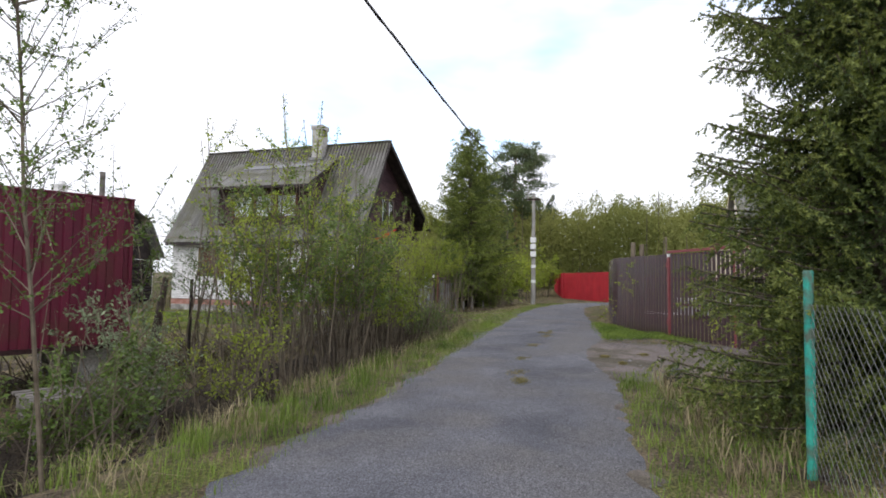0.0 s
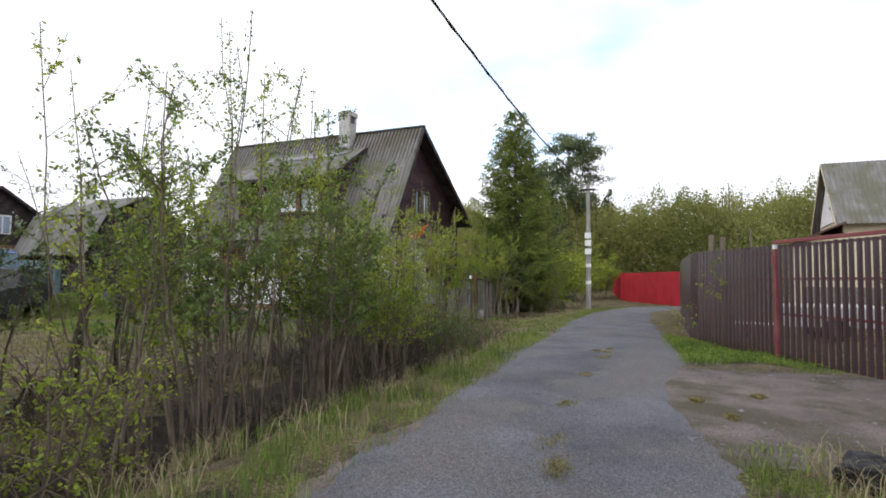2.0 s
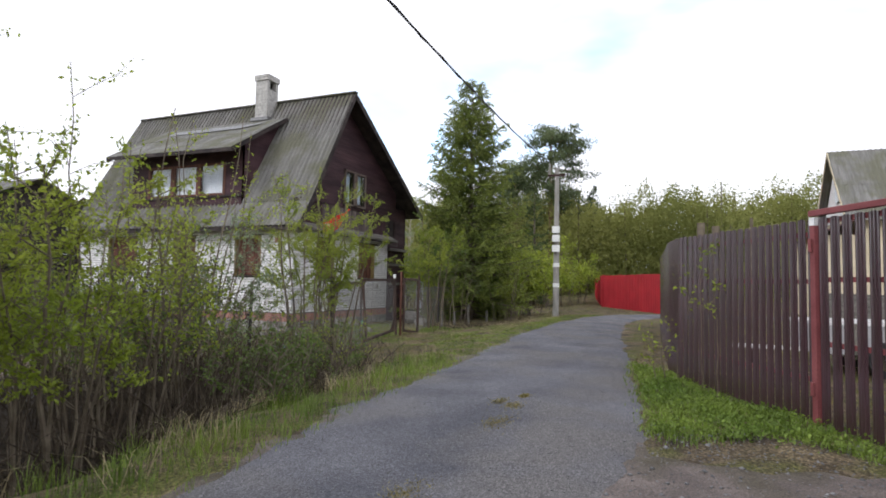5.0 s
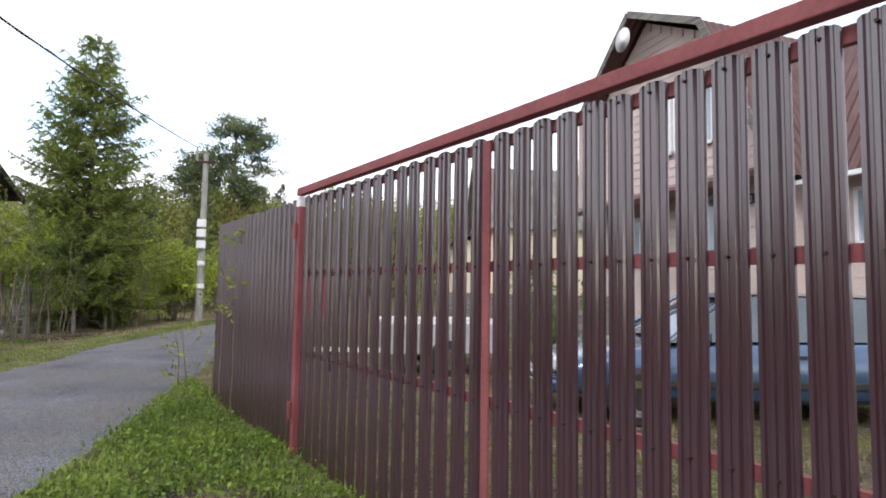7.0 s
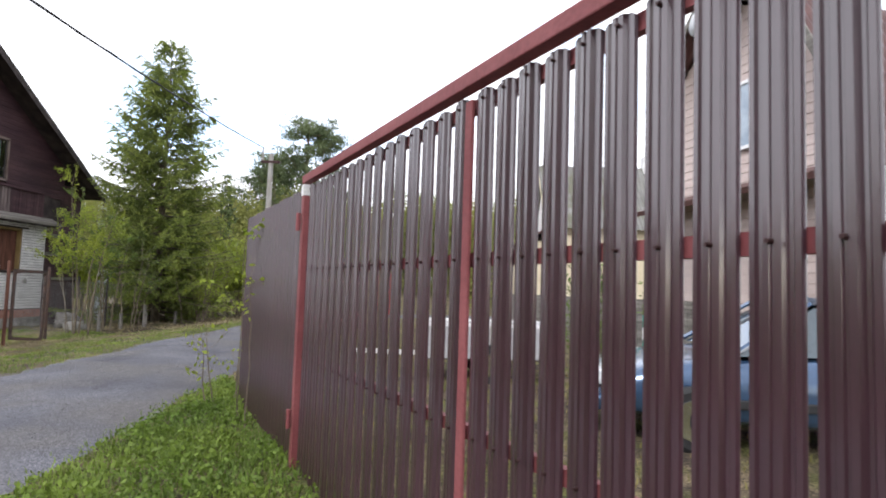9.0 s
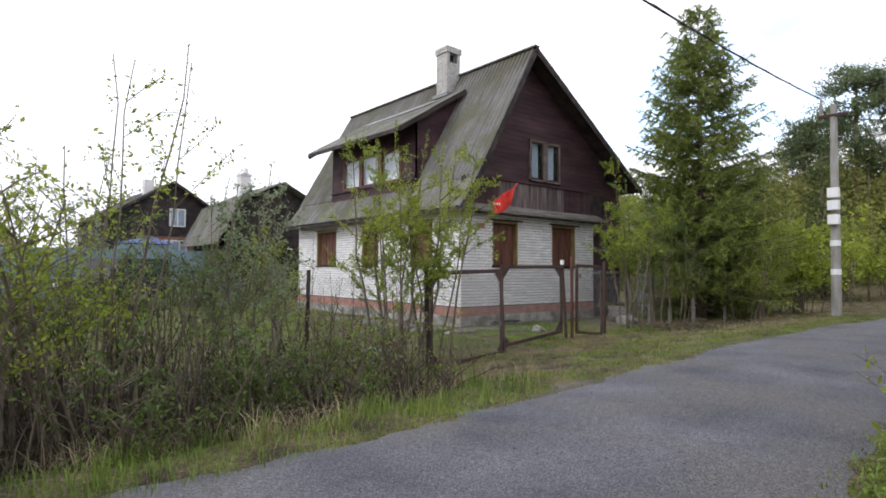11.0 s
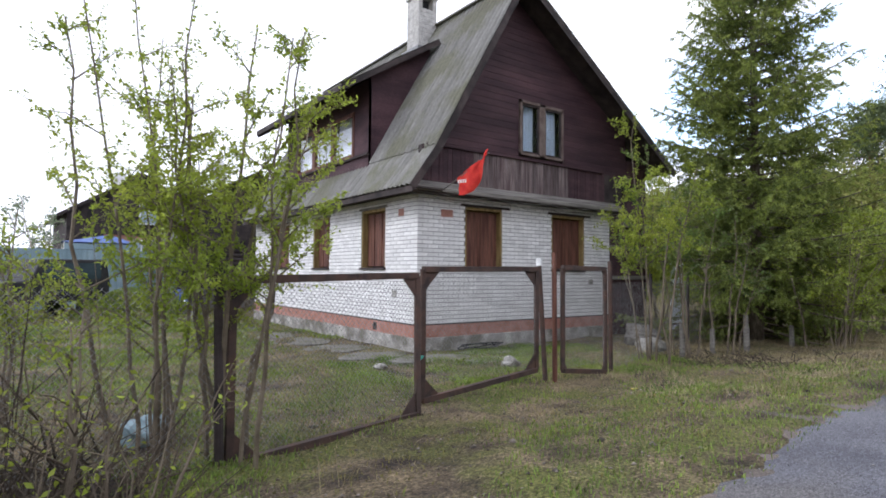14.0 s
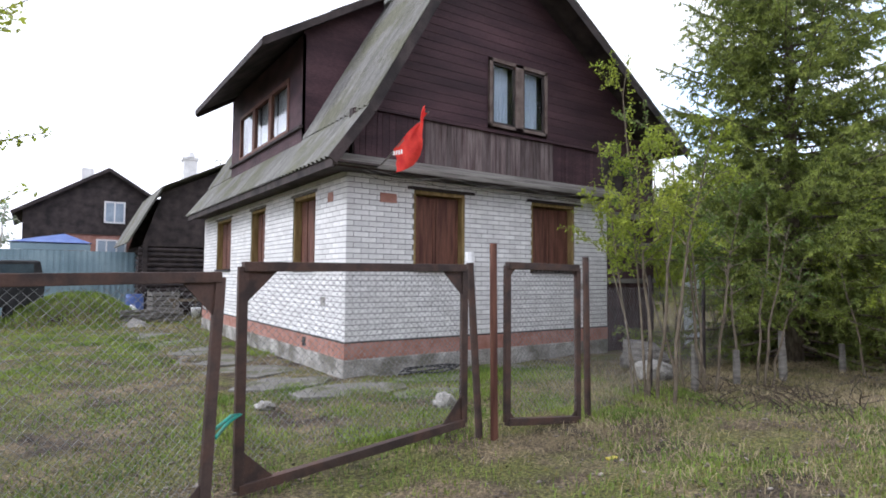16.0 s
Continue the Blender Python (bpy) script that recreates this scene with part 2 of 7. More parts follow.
M_DEAD = material("dead_dark_branches", (0.035, 0.026, 0.02), (0.09, 0.07, 0.05), 6, 0.95, 0.3, 40)
M_BIRCH = material("birch_bark", (0.3, 0.26, 0.2), (0.5, 0.45, 0.38), 5, 0.8, 0.3, 30, stretch=(1, 1, 4))
M_PINEBARK = material("orange_pine_bark", (0.16, 0.09, 0.055), (0.25, 0.17, 0.11), 2, 0.9, 0.4, 20)
M_BRICK = material("white_silicate_brick", (0.66, 0.65, 0.64), (0.8, 0.79, 0.78), 4, 0.85, 0.25, 90, vary="object", amount=0.09)
M_BRICKS = material("white_silicate_bricks", (0.66, 0.65, 0.64), (0.8, 0.79, 0.78), 4, 0.85, 0.25, 90, vary="island", amount=0.09)
M_MORTAR = material("grey_mortar", (0.15, 0.146, 0.142), (0.26, 0.253, 0.246), 6, 0.95, 0.4, 70)
M_REDBRICK = material("painted_red_brick_plinth", (0.29, 0.135, 0.1), (0.4, 0.22, 0.18), 5, 0.9, 0.4, 60)
M_CONCRETE = material("weathered_concrete", (0.25, 0.24, 0.22), (0.44, 0.42, 0.39), 3.5, 0.95, 0.8, 40, c3=(0.16, 0.15, 0.125), s3=2.2, grit=0.35, crisp=True)
M_SLAB = material("mossy_concrete_slab", (0.12, 0.113, 0.1), (0.22, 0.21, 0.19), 3, 0.95, 0.5, 40, c3=(0.09, 0.09, 0.05), s3=2.5)
M_SLATE = material("corrugated_grey_slate", (0.15, 0.146, 0.134), (0.235, 0.23, 0.215), 2.2, 0.92, 0.4, 30, stretch=(0.4, 4, 0.4), c3=(0.145, 0.143, 0.105), s3=1.1, grit=0.22, crisp=True)
M_PLANK = material("dark_maroon_planks", (0.035, 0.0165, 0.0215), (0.07, 0.035, 0.041), 1.6, 0.75, 0.4, 30, stretch=(0.5, 1, 2.2), vary="object", amount=0.16, grit=0.22, crisp=True)
M_PLANKV = material("faded_maroon_boards", (0.075, 0.05, 0.05), (0.18, 0.145, 0.14), 4, 0.85, 0.6, 30, stretch=(4, 1, 0.4), vary="object", amount=0.35)
M_GREYWOOD = material("weathered_grey_wood", (0.11, 0.1, 0.09), (0.24, 0.225, 0.2), 3, 0.9, 0.6, 30, stretch=(0.4, 2, 6))
M_DARKWOOD = material("dark_old_wood", (0.022, 0.018, 0.018), (0.065, 0.05, 0.048), 3, 0.85, 0.5, 30)
M_SHUTTER = material("red_brown_shutter_wood", (0.075, 0.028, 0.02), (0.17, 0.075, 0.05), 4, 0.65, 0.4, 30, stretch=(4, 4, 0.4))
M_YELLOWWOOD = material("ochre_window_reveal", (0.19, 0.13, 0.05), (0.33, 0.24, 0.1), 4, 0.8, 0.4, 30, stretch=(3, 3, 0.5))
M_WINFRAME = material("brown_window_frame", (0.09, 0.06, 0.05), (0.19, 0.15, 0.13), 4, 0.7, 0.3, 30)
M_GLASS = glass("window_glass")
# bluish cloth, made paler to stand in for sky reflected in the gable panes
M_CURTAIN = material("pale_blue_grey_curtain", (0.68, 0.76, 0.84), (0.86, 0.9, 0.94), 5, 0.9, 0.3, 20, stretch=(6, 6, 0.5))
M_ROOM = material("unlit_room", (0.03, 0.03, 0.03), (0.06, 0.055, 0.05), 2, 0.9, 0.1, 20)
M_PICKET = material("brown_maroon_painted_sheet", (0.038, 0.0135, 0.02), (0.056, 0.02, 0.03), 3, 0.34, 0.04, 40, stretch=(1, 1, 0.3), spec=0.6, vary="object", amount=0.12, coat=1.0, coat_ior=1.86)
M_REDPOST = material("matt_red_oxide_paint", (0.19, 0.05, 0.054), (0.26, 0.08, 0.083), 3, 0.6, 0.15, 50)
M_BOLT = material("dark_screw", (0.03, 0.015, 0.015), (0.06, 0.03, 0.03), 9, 0.45, 0.1, 60, metal=0.5)
M_WHITE = material("white_paint", (0.7, 0.7, 0.7), (0.82, 0.82, 0.81), 3, 0.55, 0.1, 50)
M_RED = material("bright_red_sheet", (0.3, 0.012, 0.022), (0.4, 0.022, 0.032), 1.5, 0.5, 0.08, 30)
M_CRIMSON = material("crimson_corrugated_steel", (0.085, 0.005, 0.022), (0.13, 0.01, 0.032), 1.2, 0.5, 0.12, 40, stretch=(1, 1, 0.4), c3=(0.1, 0.018, 0.024), s3=2.5)
M_GREENPAINT = material("turquoise_post_paint", (0.02, 0.26, 0.2), (0.05, 0.36, 0.28), 8, 0.55, 0.3, 60, c3=(0.09, 0.12, 0.09), s3=9)
M_WIRE = material("galvanised_wire", (0.17, 0.17, 0.17), (0.3, 0.3, 0.3), 20, 0.5, 0, 60, metal=0.6)
M_GATE = material("dark_brown_gate_paint", (0.035, 0.024, 0.021), (0.075, 0.05, 0.042), 5, 0.65, 0.3, 50, c3=(0.085, 0.048, 0.036), s3=6)
M_POLE = material("pale_concrete_pole", (0.24, 0.23, 0.215), (0.38, 0.37, 0.35), 3, 0.9, 0.4, 30, stretch=(3, 3, 0.5), c3=(0.26, 0.24, 0.21), s3=1.2)
M_BLACK = material("black_rubber", (0.012, 0.012, 0.013), (0.03, 0.03, 0.032), 6, 0.6, 0.3, 40)
M_SIDING = material("beige_pink_vinyl_siding", (0.5, 0.405, 0.375), (0.58, 0.48, 0.445), 1.0, 0.6, 0.05, 30, vary="object", amount=0.05)
M_BROWNROOF = material("brown_metal_roof", (0.075, 0.035, 0.033), (0.12, 0.06, 0.055), 2, 0.5, 0.1, 30)
M_PVC = material("white_plastic_frame", (0.75, 0.75, 0.76), (0.84, 0.84, 0.85), 3, 0.35, 0.03, 30)
M_YELLOW = material("cream_render", (0.55, 0.47, 0.32), (0.66, 0.58, 0.42), 1.5, 0.9, 0.2, 30)
M_BLUEFENCE = material("pale_blue_metal_fence", (0.17, 0.25, 0.29), (0.25, 0.34, 0.38), 1.0, 0.55, 0.1, 30)
M_CAR = material("dark_blue_car_paint", (0.035, 0.075, 0.15), (0.05, 0.1, 0.19), 2, 0.2, 0.0, 40, metal=0.45, spec=0.6, coat=0.8)
M_CHROME = material("chrome", (0.6, 0.6, 0.62), (0.7, 0.7, 0.72), 4, 0.15, 0, 40, metal=1.0)
M_LAMPGLASS = material("headlight_lens", (0.55, 0.57, 0.6), (0.72, 0.74, 0.78), 6, 0.1, 0, 40, spec=0.7)
M_FLAG = material("faded_red_flag_cloth", (0.62, 0.03, 0.03), (0.8, 0.07, 0.05), 5, 0.8, 0.2, 60, through_light=0.35)
M_REDROOF = material("red_metal_roof", (0.3, 0.04, 0.035), (0.38, 0.07, 0.05), 2, 0.5, 0.1, 30)
M_TARP = material("blue_tarpaulin", (0.06, 0.1, 0.28), (0.12, 0.18, 0.4), 2, 0.5, 0.2, 20)


# ---- ground ----
def smooth01(a, b, x):
    t = np.clip((np.asarray(x, dtype=float) - a) / (b - a), 0, 1)
    return t * t * (3 - 2 * t)


def left_edge(x):
    return 2.75 + 0.085 * np.asarray(x, dtype=float)


def height(x, y):
    x, y = np.asarray(x, dtype=float), np.asarray(y, dtype=float)
    d = y - left_edge(x)
    z = -0.25 * smooth01(0.2, 3.4, d) - 0.1 * smooth01(4.0, 8.0, d)
    z = z - 0.5 * np.exp(-((d - 2.3) / 0.75) ** 2) * smooth01(17.5, 16.2, x)
    z = z + 0.12 * np.exp(-((d - 3.5) / 0.8) ** 2) * smooth01(29, 31, x) * (d > 0)
    mid = np.interp(x, [-40, -15, 0, 8, 14, 22, 28, 31.5, 34], [-2.2, 0.1, 1.45, 2.2, 2.8, 3.75, 4.12, 3.9, 2.9])
    z = z - 0.05 * smooth01(1.15, 0.8, np.abs(y - mid)) * (x < 34)
    z = z - 0.05 * smooth01(1.9, 1.4, np.abs(x - 10.8)) * smooth01(1.6, 1.4, y) * smooth01(-6.5, -5.5, y)
    far = smooth01(48, 90, x)
    z = z * (1 - far) + 2.2 * far
    bumps = 0.022 * np.sin(2.1 * x + 1.3 * y) * np.sin(1.7 * y - 0.6 * x) + 0.015 * np.sin(5.3 * x - 3.1 * y)
    away = np.clip(np.abs(y - (1.45 + 0.09 * x)) - 1.4, 0, 1)
    return z + bumps * away


def H(x, y):
    return float(height(x, y))


def grid_axis(lo, hi, fine_lo, fine_hi, step):
    a = list(np.arange(fine_lo, fine_hi + 1e-6, step))
    s, p = step, fine_lo
    left = []
    while p > lo:
        s *= 1.5
        p -= s
        left.append(p)
    s, p = step, fine_hi
    right = []
    while p < hi:
        s *= 1.5
        p += s
        right.append(p)
    return np.array(left[::-1] + a + right)


gx, gy = grid_axis(-500, 900, -4, 46, 0.2), grid_axis(-600, 600, -9, 24, 0.2)
XX, YY = np.meshgrid(gx, gy, indexing="ij")
GV = np.stack([XX, YY, height(XX, YY)], -1).reshape(-1, 3)
ni, nj = len(gx), len(gy)
I, J = np.meshgrid(np.arange(ni - 1), np.arange(nj - 1), indexing="ij")
GF = np.stack([I * nj + J, (I + 1) * nj + J, (I + 1) * nj + J + 1, I * nj + J + 1], -1).reshape(-1, 4)
tagged(raw("ground", GV, GF, M_SOIL), "brown soil with old thatch and thin grass", "ground", kind="structure")


def ribbon(name, centre, widths, mat, label, category, lift, ragged=0.12, seed=1):
    """A ground strip along a centre line, with ragged edges, laid over the terrain."""
    rng = np.random.default_rng(seed)
    c = np.array(centre, float)
    seg = np.r_[0, np.cumsum(np.hypot(*np.diff(c, axis=0).T))]
    s = np.arange(0, seg[-1], 0.2)
    px, py = np.interp(s, seg, c[:, 0]), np.interp(s, seg, c[:, 1])
    k = np.ones(15) / 15
    px = np.convolve(np.pad(px, 7, mode="edge"), k, "valid")
    py = np.convolve(np.pad(py, 7, mode="edge"), k, "valid")
    w = np.interp(s, seg, widths)
    tx, ty = np.gradient(px), np.gradient(py)
    ln = np.hypot(tx, ty)
    nx, ny = -ty / ln, tx / ln
    m = 13
    wob = [np.convolve(rng.normal(0, ragged, len(s) + 6), np.ones(7) / 7, "valid") * 1.2 + rng.normal(0, ragged * 0.3, len(s)) for _ in (0, 1)]
    u = np.linspace(-0.5, 0.5, m)[None, :]
    half = w[:, None] * u + np.where(u < 0, -1, 1) * np.abs(u * 2) ** 3 * np.where(u < 0, wob[0][:, None], wob[1][:, None])
    X, Y = px[:, None] + nx[:, None] * half, py[:, None] + ny[:, None] * half
    crown = 0.02 * (1 - (2 * u) ** 2)
    Z = lift + crown - 0.03 * np.abs(2 * u) ** 10
    V = np.stack([X, Y, Z + 0 * X], -1).reshape(-1, 3)
    a, b = np.meshgrid(np.arange(len(s) - 1), np.arange(m - 1), indexing="ij")
    F = np.stack([a * m + b, (a + 1) * m + b, (a + 1) * m + b + 1, a * m + b + 1], -1).reshape(-1, 4)
    return tagged(raw(name, V, F, mat), label, category, kind="structure")


ROAD_C = [(-40, -2.2), (-15, 0.1), (0, 1.45), (8, 2.2), (14, 2.8), (22, 3.75), (28, 4.12), (31.5, 3.9), (34, 2.9), (35.6, 0.8), (36.5, -3), (37.5, -10), (39, -30)]
ribbon("road", ROAD_C, [2.7, 2.7, 2.6, 2.7, 2.8, 2.55, 2.1, 2.0, 2.2, 2.3, 2.3, 2.3, 2.3], M_ROAD, "grey gravel asphalt lane with worn edges", "road", 0.022)
ribbon("road_shoulder", ROAD_C[2:9], [3.0, 3.0, 2.95, 2.6, 2.2, 2.1, 2.4], M_DIRT, "strip of brown dirt and gravel beside the lane", "shoulder", 0.004, 0.3, 5)
ribbon("driveway", [(10.0, 2.6), (10.6, 0.2), (10.9, -1.4), (11.5, -3.4), (12.4, -6.0)], [5.0, 5.2, 4.6, 3.6, 3.0], M_DIRT, "packed brown dirt driveway before the gate", "driveway", 0.012, 0.3, 2)


# ditch floor beside the lane: brown leaf litter, thicket shade put into its colour
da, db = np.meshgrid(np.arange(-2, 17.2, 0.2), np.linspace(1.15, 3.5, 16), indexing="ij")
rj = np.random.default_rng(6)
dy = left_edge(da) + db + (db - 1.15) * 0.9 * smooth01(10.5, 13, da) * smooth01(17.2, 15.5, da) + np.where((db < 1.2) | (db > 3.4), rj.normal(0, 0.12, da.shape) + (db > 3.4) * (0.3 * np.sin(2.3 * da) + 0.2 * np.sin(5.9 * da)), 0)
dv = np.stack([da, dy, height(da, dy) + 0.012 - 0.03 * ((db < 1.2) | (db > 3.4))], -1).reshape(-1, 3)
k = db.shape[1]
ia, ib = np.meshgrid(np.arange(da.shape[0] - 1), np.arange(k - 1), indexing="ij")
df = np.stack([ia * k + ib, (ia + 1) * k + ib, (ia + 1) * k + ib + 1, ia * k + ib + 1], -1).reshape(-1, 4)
tagged(raw("ditch", dv, df, M_DITCH), "ditch of rotten leaf litter, darkened for thicket shade", "ditch", kind="structure")


# ---- brick house with the plank gable ----
HX, HY, HB = 22.63, 12.34, -0.36
RX, BY = 28.58, 22.25
WHITE0, WHITE1 = 0.21, 2.86
house = thing("house", "white brick house with dark maroon plank gable and grey slate roof", "house", (HX, HY, HB))
HS = (HX, HY, HB)


def hpart(name, g, mat, parent=None, label="", bevel=0.0):
    return part(name, g, mat, parent or house, label, bevel, shift=HS)


def holed(g, axis, fixed0, fixed1, u0, u1, z0, z1, holes):
    """A wall in boxes, with rectangular holes (u0, u1, z0, z1) left through it."""
    us = sorted({u0, u1, *[v for h in holes for v in h[:2]]})
    zs = sorted({z0, z1, *[v for h in holes for v in h[2:]]})
    for a, b in zip(us, us[1:]):
        for c, d in zip(zs, zs[1:]):
            mu, mz = (a + b) / 2, (c + d) / 2
            if any(h[0] < mu < h[1] and h[2] < mz < h[3] for h in holes):
                continue
            if axis == "x":
                g.box(a, fixed0, c, b, fixed1, d)
            else:
                g.box(fixed0, a, c, fixed1, b, d)


def blocks(name, g, mat):
    """Each box of a wall as a part of its own."""
    for i in range(0, len(g.v), 8):
        hpart(name, Geo().add(g.v[i:i + 8], [(0, 2, 3, 1), (4, 5, 7, 6), (0, 1, 5, 4), (2, 6, 7, 3), (0, 4, 6, 2), (1, 3, 7, 5)]), mat)


WZ0, WZ1 = 1.335, 2.635
FRONT = [(23.83, 24.87, WZ0, WZ1), (26.44, 27.6, WZ0, WZ1)]
SIDE = [(13.6, 14.7, WZ0, WZ1), (16.42, 17.45, WZ0, WZ1), (19.2, 20.72, WZ0, WZ1)]
J = 0.008
g = Geo()
holed(g, "x", HY + J, HY + 0.38, HX + J, RX, WHITE0 - 0.02, WHITE1, FRONT)
blocks("wall_block", g, M_MORTAR)
g = Geo()
holed(g, "y", HX + J, HX + 0.38, HY + 0.38, BY, WHITE0 - 0.02, WHITE1, SIDE)
blocks("wall_block", g, M_MORTAR)
g = Geo()
g.box(HX + 0.38, BY - 0.38, HB, RX - 0.38, BY, WHITE1)
g.box(RX - 0.38, HY + 0.38, HB, RX, BY, WHITE1)
hpart("rear_wall", g, M_MORTAR)
hpart("plinth", Geo().box(HX - 0.03, HY - 0.03, HB - 0.3, RX + 0.0, BY, -0.06), M_CONCRETE, label="rough grey concrete plinth", bevel=0.02)
hpart("red_band", Geo().box(HX - 0.015, HY - 0.015, -0.06, RX + 0.0, BY + 0.01, WHITE0 - 0.025), M_REDBRICK, label="faded red brick band")
hpart("damp_course", Geo().box(HX - 0.02, HY - 0.02, WHITE0 - 0.025, RX + 0.002, BY + 0.012, WHITE0 - 0.012), M_BLACK)
hpart("interior_floor", Geo().box(HX + 0.4, HY + 0.4, 0.1, RX - 0.4, BY - 0.4, 0.2), M_DARKWOOD)
hpart("interior_ceiling", Geo().box(HX + 0.1, HY + 0.1, WHITE1 - 0.02, RX - 0.1, BY - 0.1, WHITE1 + 0.06), M_DARKWOOD)

# windows of the ground floor: boarded by brown shutters in ochre reveals
for k, (a, b, c, d) in enumerate(FRONT):
    w = hpart("window_reveal", Geo().box(a, HY + 0.02, c, a + 0.05, HY + 0.3, d).box(b - 0.05, HY + 0.015, c, b, HY + 0.3, d).box(a, HY + 0.02, d - 0.06, b, HY + 0.3, d), M_YELLOWWOOD, label="ochre wooden window reveal")
    n = 2
    step = (b - a - 0.1) / n
    for i in range(n):
        x = a + 0.05 + step * i
        gg = Geo().box(x + 0.006, HY + 0.15, c + 0.03, x + step - 0.006, HY + 0.18, d - 0.08)
        gg.box(x + 0.006, HY + 0.135, c + 0.03, x + 0.055, HY + 0.15, d - 0.08).box(x + step - 0.055, HY + 0.135, c + 0.03, x + step - 0.006, HY + 0.15, d - 0.08)
        hpart("shutter", gg, M_SHUTTER)
    hpart("window_sill", Geo().box(a - 0.03, HY - 0.04, c - 0.05, b + 0.03, HY + 0.2, c), M_DARKWOOD, bevel=0.006)
    hpart("lintel_board", Geo().box(a - 0.12, HY - 0.025, d, b + 0.2, HY + 0.02, d + 0.05), M_DARKWOOD)
for a, b, c, d in SIDE:
    hpart("window_reveal", Geo().box(HX + 0.02, a, c, HX + 0.3, a + 0.05, d).box(HX + 0.02, b - 0.05, c, HX + 0.3, b, d).box(HX + 0.02, a, d - 0.06, HX + 0.3, b, d), M_YELLOWWOOD, label="ochre wooden window reveal")
    for i in range(3):
        st = (b - a - 0.1) / 3
        y = a + 0.05 + st * i
        gg = Geo().box(HX + 0.15, y + 0.005, c + 0.03, HX + 0.18, y + st - 0.005, d - 0.08)
        gg.box(HX + 0.135, y + 0.005, c + 0.03, HX + 0.15, y + 0.05, d - 0.08)
        hpart("shutter", gg, M_SHUTTER)
    hpart("window_sill", Geo().box(HX - 0.04, a - 0.03, c - 0.05, HX + 0.2, b + 0.03, c), M_DARKWOOD, bevel=0.006)
    hpart("lintel_board", Geo().box(HX - 0.02, a - 0.08, d, HX + 0.02, b + 0.08, d + 0.05), M_GREYWOOD)

# roof: steep slope over the yard, longer flatter slope over the lean-to
APX, APZ = 25.09, 7.81
YF, YB = 11.8, 22.4


def corrugated(quad_a, quad_b, count, amp, thick=0.012, rows=5, lap=0.006):
    """A corrugated sheet between a lower edge (two points) and an upper edge, waves running up the slope, in overlapping rows."""
    g = Geo()
    a0, a1, b0, b1 = Vector(quad_a[0]), Vector(quad_a[1]), Vector(quad_b[0]), Vector(quad_b[1])
    n = (a1 - a0).cross(b0 - a0).normalized()
    if n.z < 0:
        n = -n
    per = 6
    for r in range(rows):
        t0, t1 = max(0.0, r / rows - 0.02 * (r > 0)), (r + 1) / rows
        v = []
        for t, lift in ((t0, lap * 2 if r else 0.0), (t1, 0.0)):
            for dn in (0, -thick):
                for i in range(count * per + 1):
                    s = i / (count * per)
                    p = (a0.lerp(a1, s)).lerp(b0.lerp(b1, s), t)
                    v.append(p + n * (amp * math.cos(2 * math.pi * i / per) + lift + dn))
        m = count * per + 1
        f = []
        for i in range(m - 1):
            f += [(i, i + 1, 2 * m + i + 1, 2 * m + i), (m + i, 3 * m + i, 3 * m + i + 1, m + i + 1), (i, m + i, m + i + 1, i + 1)]
        g.add(v, f)
    return g


def slate_rows(a, b, rows, count=62):
    """Rows of slate sheets up a slope, each row a part that laps over the one below."""
    for r in range(rows):
        t0, t1 = max(0.0, r / rows - 0.012), (r + 1) / rows
        lo, hi = (a[0] + (b[0] - a[0]) * t0, a[1] + (b[1] - a[1]) * t0 + 0.012 * (r > 0)), (a[0] + (b[0] - a[0]) * t1, a[1] + (b[1] - a[1]) * t1)
        hpart("slate_course", corrugated([(lo[0], YF, lo[1]), (lo[0], YB, lo[1])], [(hi[0], YF, hi[1]), (hi[0], YB, hi[1])], count, 0.033, rows=1), M_SLATE)


slate_rows((22.74, 3.74), (APX, APZ), 4)
hpart("slate_roof_skirt", corrugated([(22.13, YF, 2.9), (22.13, YB, 2.9)], [(22.78, YF, 3.76), (22.78, YB, 3.76)], 62, 0.022, rows=1), M_SLATE)
slate_rows((30.75, 4.05), (APX, APZ), 4)
hpart("ridge_cap", Geo().beam((APX, YF - 0.02, APZ + 0.03), (APX, YB, APZ + 0.03), 0.2, 0.04), M_SLATE)
# boards under the slopes and along the verge
hpart("roof_boarding", Geo().slab([(22.18, YF + 0.03, 2.87), (22.18, YB - 0.05, 2.87), (22.8, YB - 0.05, 3.68), (22.8, YF + 0.03, 3.68)], 0.025), M_DARKWOOD)
hpart("roof_boarding", Geo().slab([(22.8, YF + 0.03, 3.68), (22.8, YB - 0.05, 3.68), (APX, YB - 0.05, APZ - 0.06), (APX, YF + 0.03, APZ - 0.06)], 0.025), M_DARKWOOD)
hpart("roof_boarding", Geo().slab([(APX, YF + 0.03, APZ - 0.06), (APX, YB - 0.05, APZ - 0.06), (30.7, YB - 0.05, 4.0), (30.7, YF + 0.03, 4.0)], 0.025), M_DARKWOOD)
for p, q in (((22.16, 2.84), (22.76, 3.66)), ((22.76, 3.66), (APX, APZ - 0.1)), ((APX, APZ - 0.1), (30.72, 3.96))):
    hpart("verge_board", Geo().beam((p[0], YF + 0.012, p[1]), (q[0], YF + 0.012, q[1]), 0.024, 0.15), M_DARKWOOD)
hpart("eave_fascia", Geo().box(22.17, YF + 0.03, 2.76, 22.2, YB - 0.1, 2.875), M_DARKWOOD)
hpart("wall_plate", Geo().box(HX + 0.06, HY + 0.16, WHITE1, HX + 0.16, BY - 0.1, 3.5), M_DARKWOOD)
